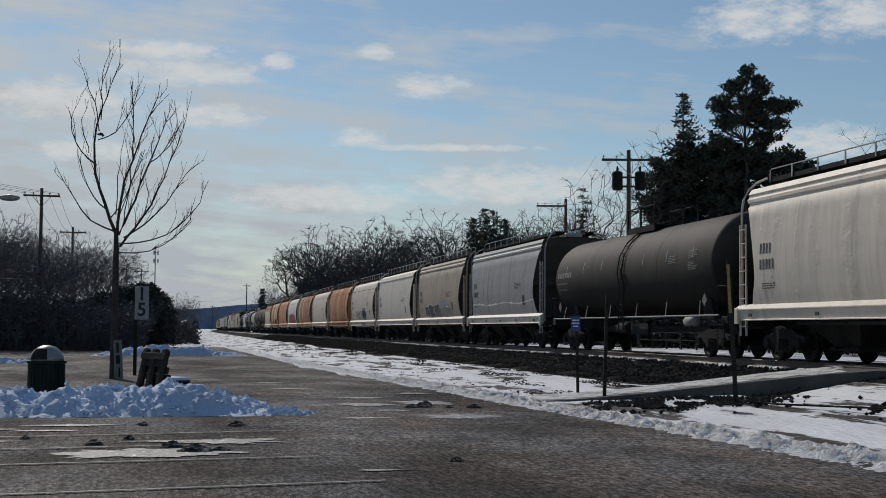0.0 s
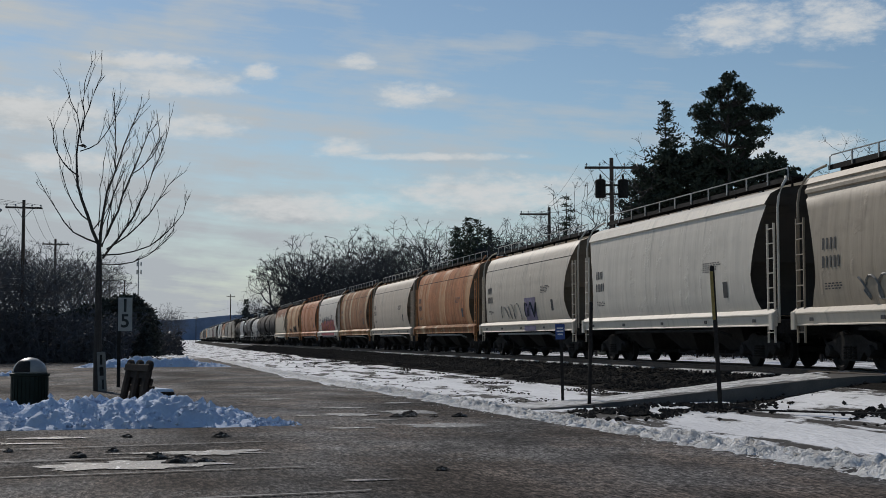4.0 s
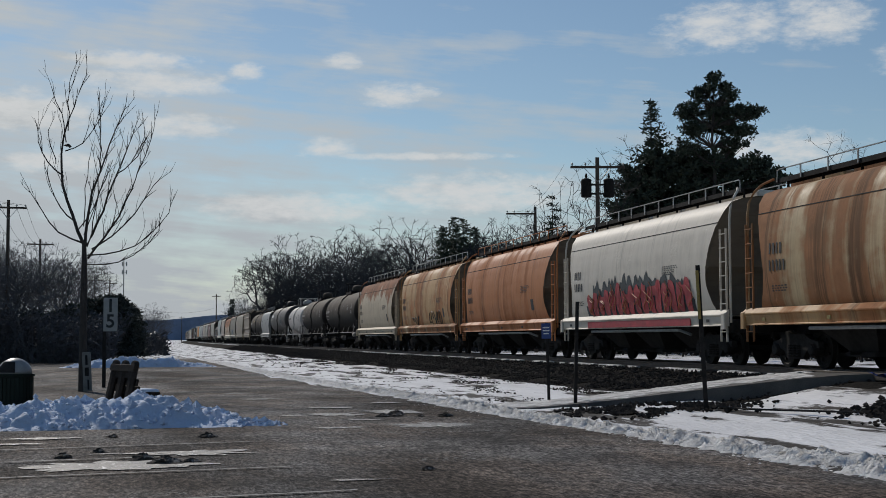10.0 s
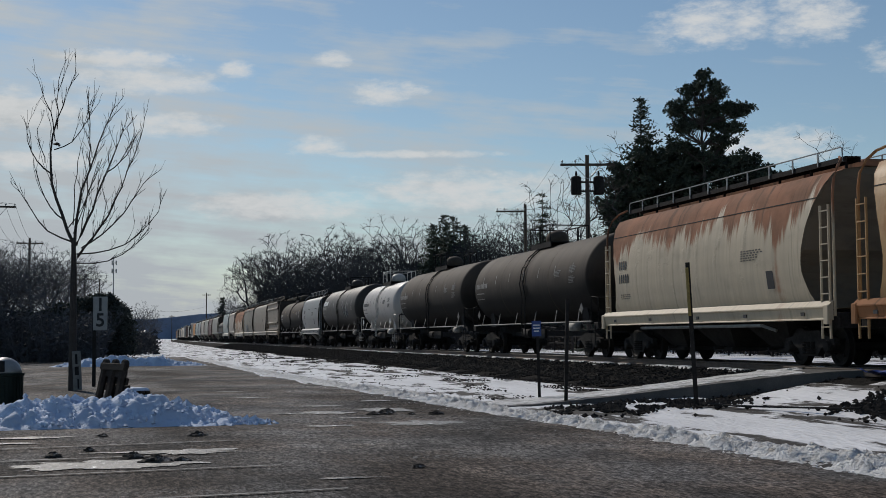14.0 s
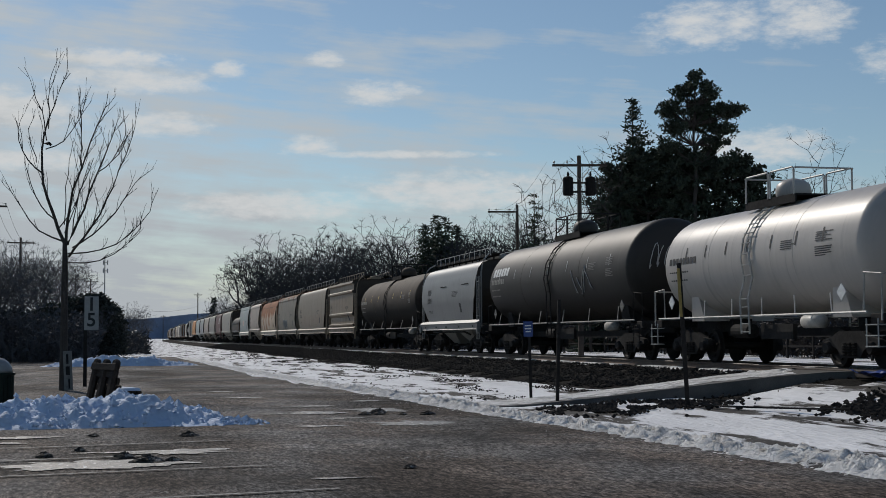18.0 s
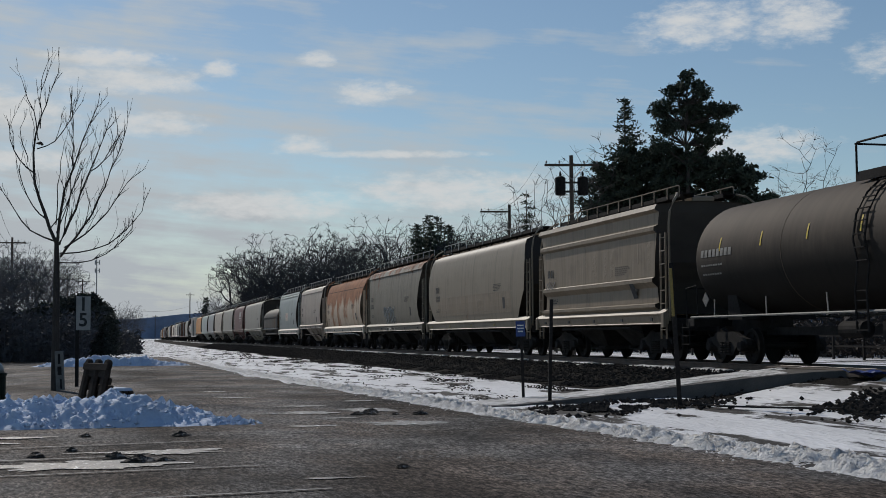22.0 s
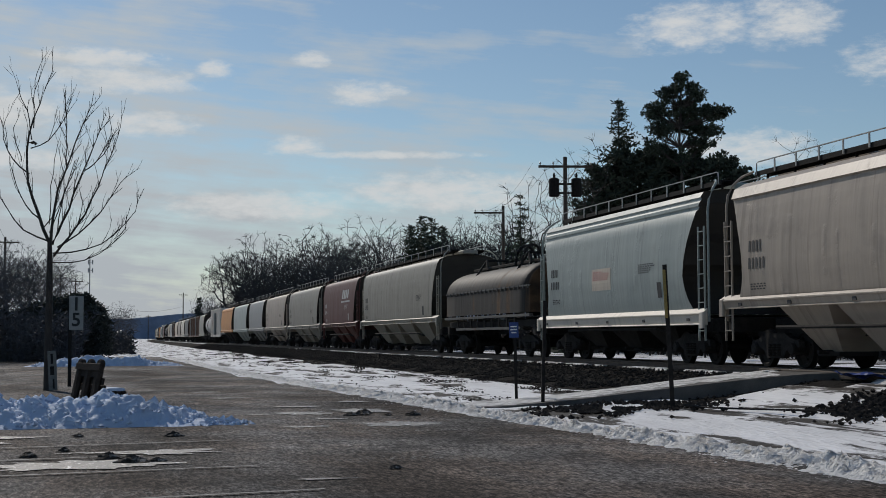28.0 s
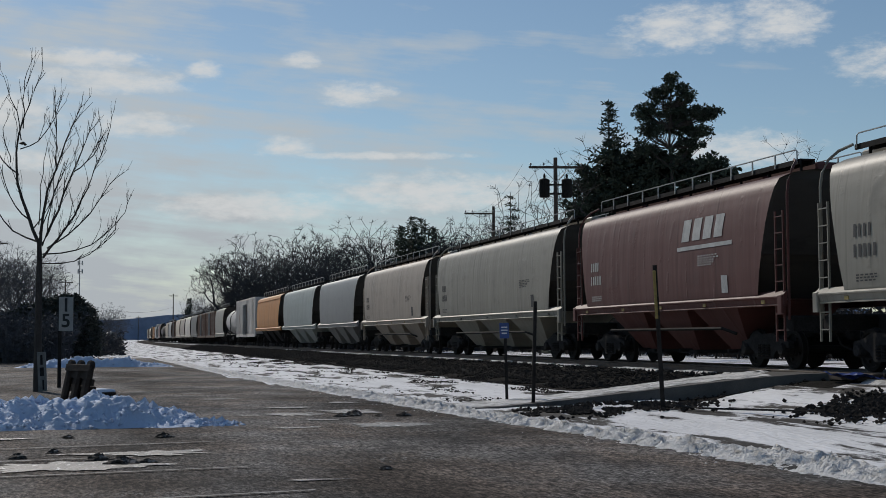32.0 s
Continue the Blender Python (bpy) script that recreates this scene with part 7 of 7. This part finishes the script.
    # foot path that climbs to the crossing
    line = [(7.9, 30.2, .03), (9.0, 29.9, .10), (10.2, 29.5, .22), (11.4, 29.0, .38), (12.6, 28.3, .56), (13.8, 27.6, .73), (14.6, 27.1, .82), (15.35, 26.7, .86)]
    w = [2.2, 2.2, 2.2, 2.2, 2.3, 2.4, 2.6, 2.9]
    q, sn = Shape(), Shape()
    for (x, y, z), ww in zip(line, w):
        g = -.1
        q.v += [(x - .18 * ww, y - ww / 2, g), (x - .08 * ww, y - ww / 2 + .04, z), (x + .1 * ww, y + ww / 2, z), (x + .2 * ww, y + ww / 2 + .1, g)]
    for i in range(len(line) - 1):
        q.f += [(4 * i + k, 4 * i + k + 1, 4 * i + 5 + k, 4 * i + 4 + k) for k in range(3)]
    q.f += [(0, 3, 2, 1)]
    solid("foot_path", q, PATH_ASPHALT, "asphalt foot path that climbs to the railway crossing", "path", kind="structure")
    rnd = random.Random(9)
    m = 60
    for i in range(m + 1):
        f = i / m * (len(line) - 1.35)
        k = int(f)
        a, b = Vector(line[k]), Vector(line[k + 1])
        p = a.lerp(b, f - k)
        ww = w[k] + (w[k + 1] - w[k]) * (f - k)
        lo = -.30 + .26 * nz(i, 0, 1, .3) + .14 * nz(i, 3, 1, 1.1) + (.55 if i > m * .84 else 0)
        for u, h in ((lo, -.004), (lo + .10, .02), (.34, .03 + .02 * nz(i, 7, 1, .9)), (.52, .02)):
            sn.v.append((p.x + .2 * ww * u, p.y + ww * min(u, .5), p.z + h + .012 * rnd.random()))
    for i in range(m):
        sn.f += [(4 * i + k, 4 * i + k + 1, 4 * i + 5 + k, 4 * i + 4 + k) for k in range(3)]
    solid("path_snow", sn, PATH_SNOW, "trodden snow along one side of the foot path", "snow", kind="stuff")
    # crossing planks between and beside the rails
    t = thing("crossing_deck", "worn timber deck of a foot crossing", "crossing", kind="structure")
    for x in (-.52, -.26, 0, .26, .52):
        part("plank", Shape().bevel_box((TRACK + x, 26.6, .80), (.235, 4.6, .14), .012), TIE, t)
    for x in (-1.02, -1.28):
        part("plank", Shape().bevel_box((TRACK + x, 26.4, .795), (.24, 5.2, .14), .012), TIE, t)
    # crumpled blue sheet in the snow
    q = Shape()
    n = 12
    for j in range(n):
        for i in range(n):
            u, v = i / (n - 1) - .5, j / (n - 1) - .5
            q.v.append((u * .7, v * 1.5 * (1 - .4 * abs(u)), .10 * abs(nz(u * 5, v * 6, 3)) + .12 * nz(u * 2, v * 3, 8) + .08))
    for j in range(n - 1):
        q.f += [(j * n + i, j * n + i + 1, (j + 1) * n + i + 1, (j + 1) * n + i) for i in range(n - 1)]
    solid("blue_tarpaulin", q, TARP, "crumpled blue plastic sheet beside the crossing", "tarpaulin", place=pose(14.72, 24.3, .72, 0, 8, 4))
    # stones on the snowy verge, and a dark tube laid as the post's shadow
    st = Shape()
    for _ in range(5200):
        if rnd.random() < .5:
            x, y = rnd.gauss(10.0, 1.0), rnd.gauss(26.0, .75)
        else:
            x, y = rnd.gauss(13.2, .7), rnd.gauss(20.6, .9)
        if lot_edge(y) + .8 < x < 14.6 and nz(x * 1.3, y * .9, 6) + .3 * nz(x * 4, y * 3, 2) > -.06:
            st.rock((x, y, ground_z(x, y) + .03), rnd.uniform(.02, .07), rnd)
    for _ in range(11000):
        y = 28 + 95 * rnd.random() ** 1.4
        x = 12.2 + bend(y) - abs(rnd.gauss(0, 1.7))
        if nz(x * 1.2, y * .3, 4) > .14 and x > lot_edge(y) + 1.0 and not (y < 31.5 and x < 14):
            st.rock((x, y, ground_z(x, y) + .025), rnd.uniform(.016, .05) * (1 if y < 70 else 1.6), rnd, .5)
    solid("scattered_stone", st, BALLAST, "dark stones scattered over the snowy verge", "stones", kind="stuff")
    # cast shadow of the leaning post, modelled as a thin dark tube
    shadow_line = Shape().tube([(11.0, 24.6, ground_z(11, 24.6) + .08), (11.1, 23.6, ground_z(11.1, 23.6) + .07), (11.5, 22.6, ground_z(11.5, 22.6) + .07), (12.1, 21.6, ground_z(12.1, 21.6) + .07), (12.3, 21.2, ground_z(12.3, 21.2) + .07)], .02, 6)
    solid("cable", shadow_line, STEEL_DARK, "dark line on the snow in place of the post's shadow", "cable")
    # fence behind the railway
    f = thing("fence", "low dark post and rail fence beyond the railway", "fence")
    post = Shape().box((0, 0, .55), (.09, .09, 1.2)).mesh("post", STEEL_DARK)
    for k in range(34):
        y = 14 + k * 2.4
        at(part("post", post, None, f), 30.0, y, ground_z(30.0, y))
    for z in (.55, 1.0):
        part("fence_rail", Shape().box((30.0, 54, ground_z(30.0, 50) + z), (.05, 81, .08)), STEEL_DARK, f)


DIRT = material("frozen_dirty_slush", (0.065, 0.054, 0.045), 0.8, 0, 0.5, 14, 60, 1.0, second=(0.25, 0.235, 0.22), amount=.35, sharp=.1, spec=.2)
GREEN = material("dark_green_enamel", (0.009, 0.017, 0.013), 0.6, 0, 0.25, 4, 40, .1, spec=.2)
HOOD = material("pale_hood_plastic", (0.26, 0.26, 0.25), 0.4, 0, 0.15, 4, 40, .05)
SIGN_WHITE = material("weathered_white_sign", (0.34, 0.34, 0.33), 0.5, 0, 0.12, 4, 40, 0)
BENCH = material("stained_bench_timber", (0.046, 0.036, 0.030), 0.85, 0, 0.3, 4, 40, .2, stretch=(.2, 1, 1), spec=.12)
BLUE = material("blue_sign_enamel", (0.02, 0.055, 0.22), 0.4, 0, 0.1, 4, 40, 0)
TARP = material("blue_plastic_sheet", (0.025, 0.06, 0.26), 0.4, 0, 0.25, 5, 40, .2)
build_lot_things()
motions()
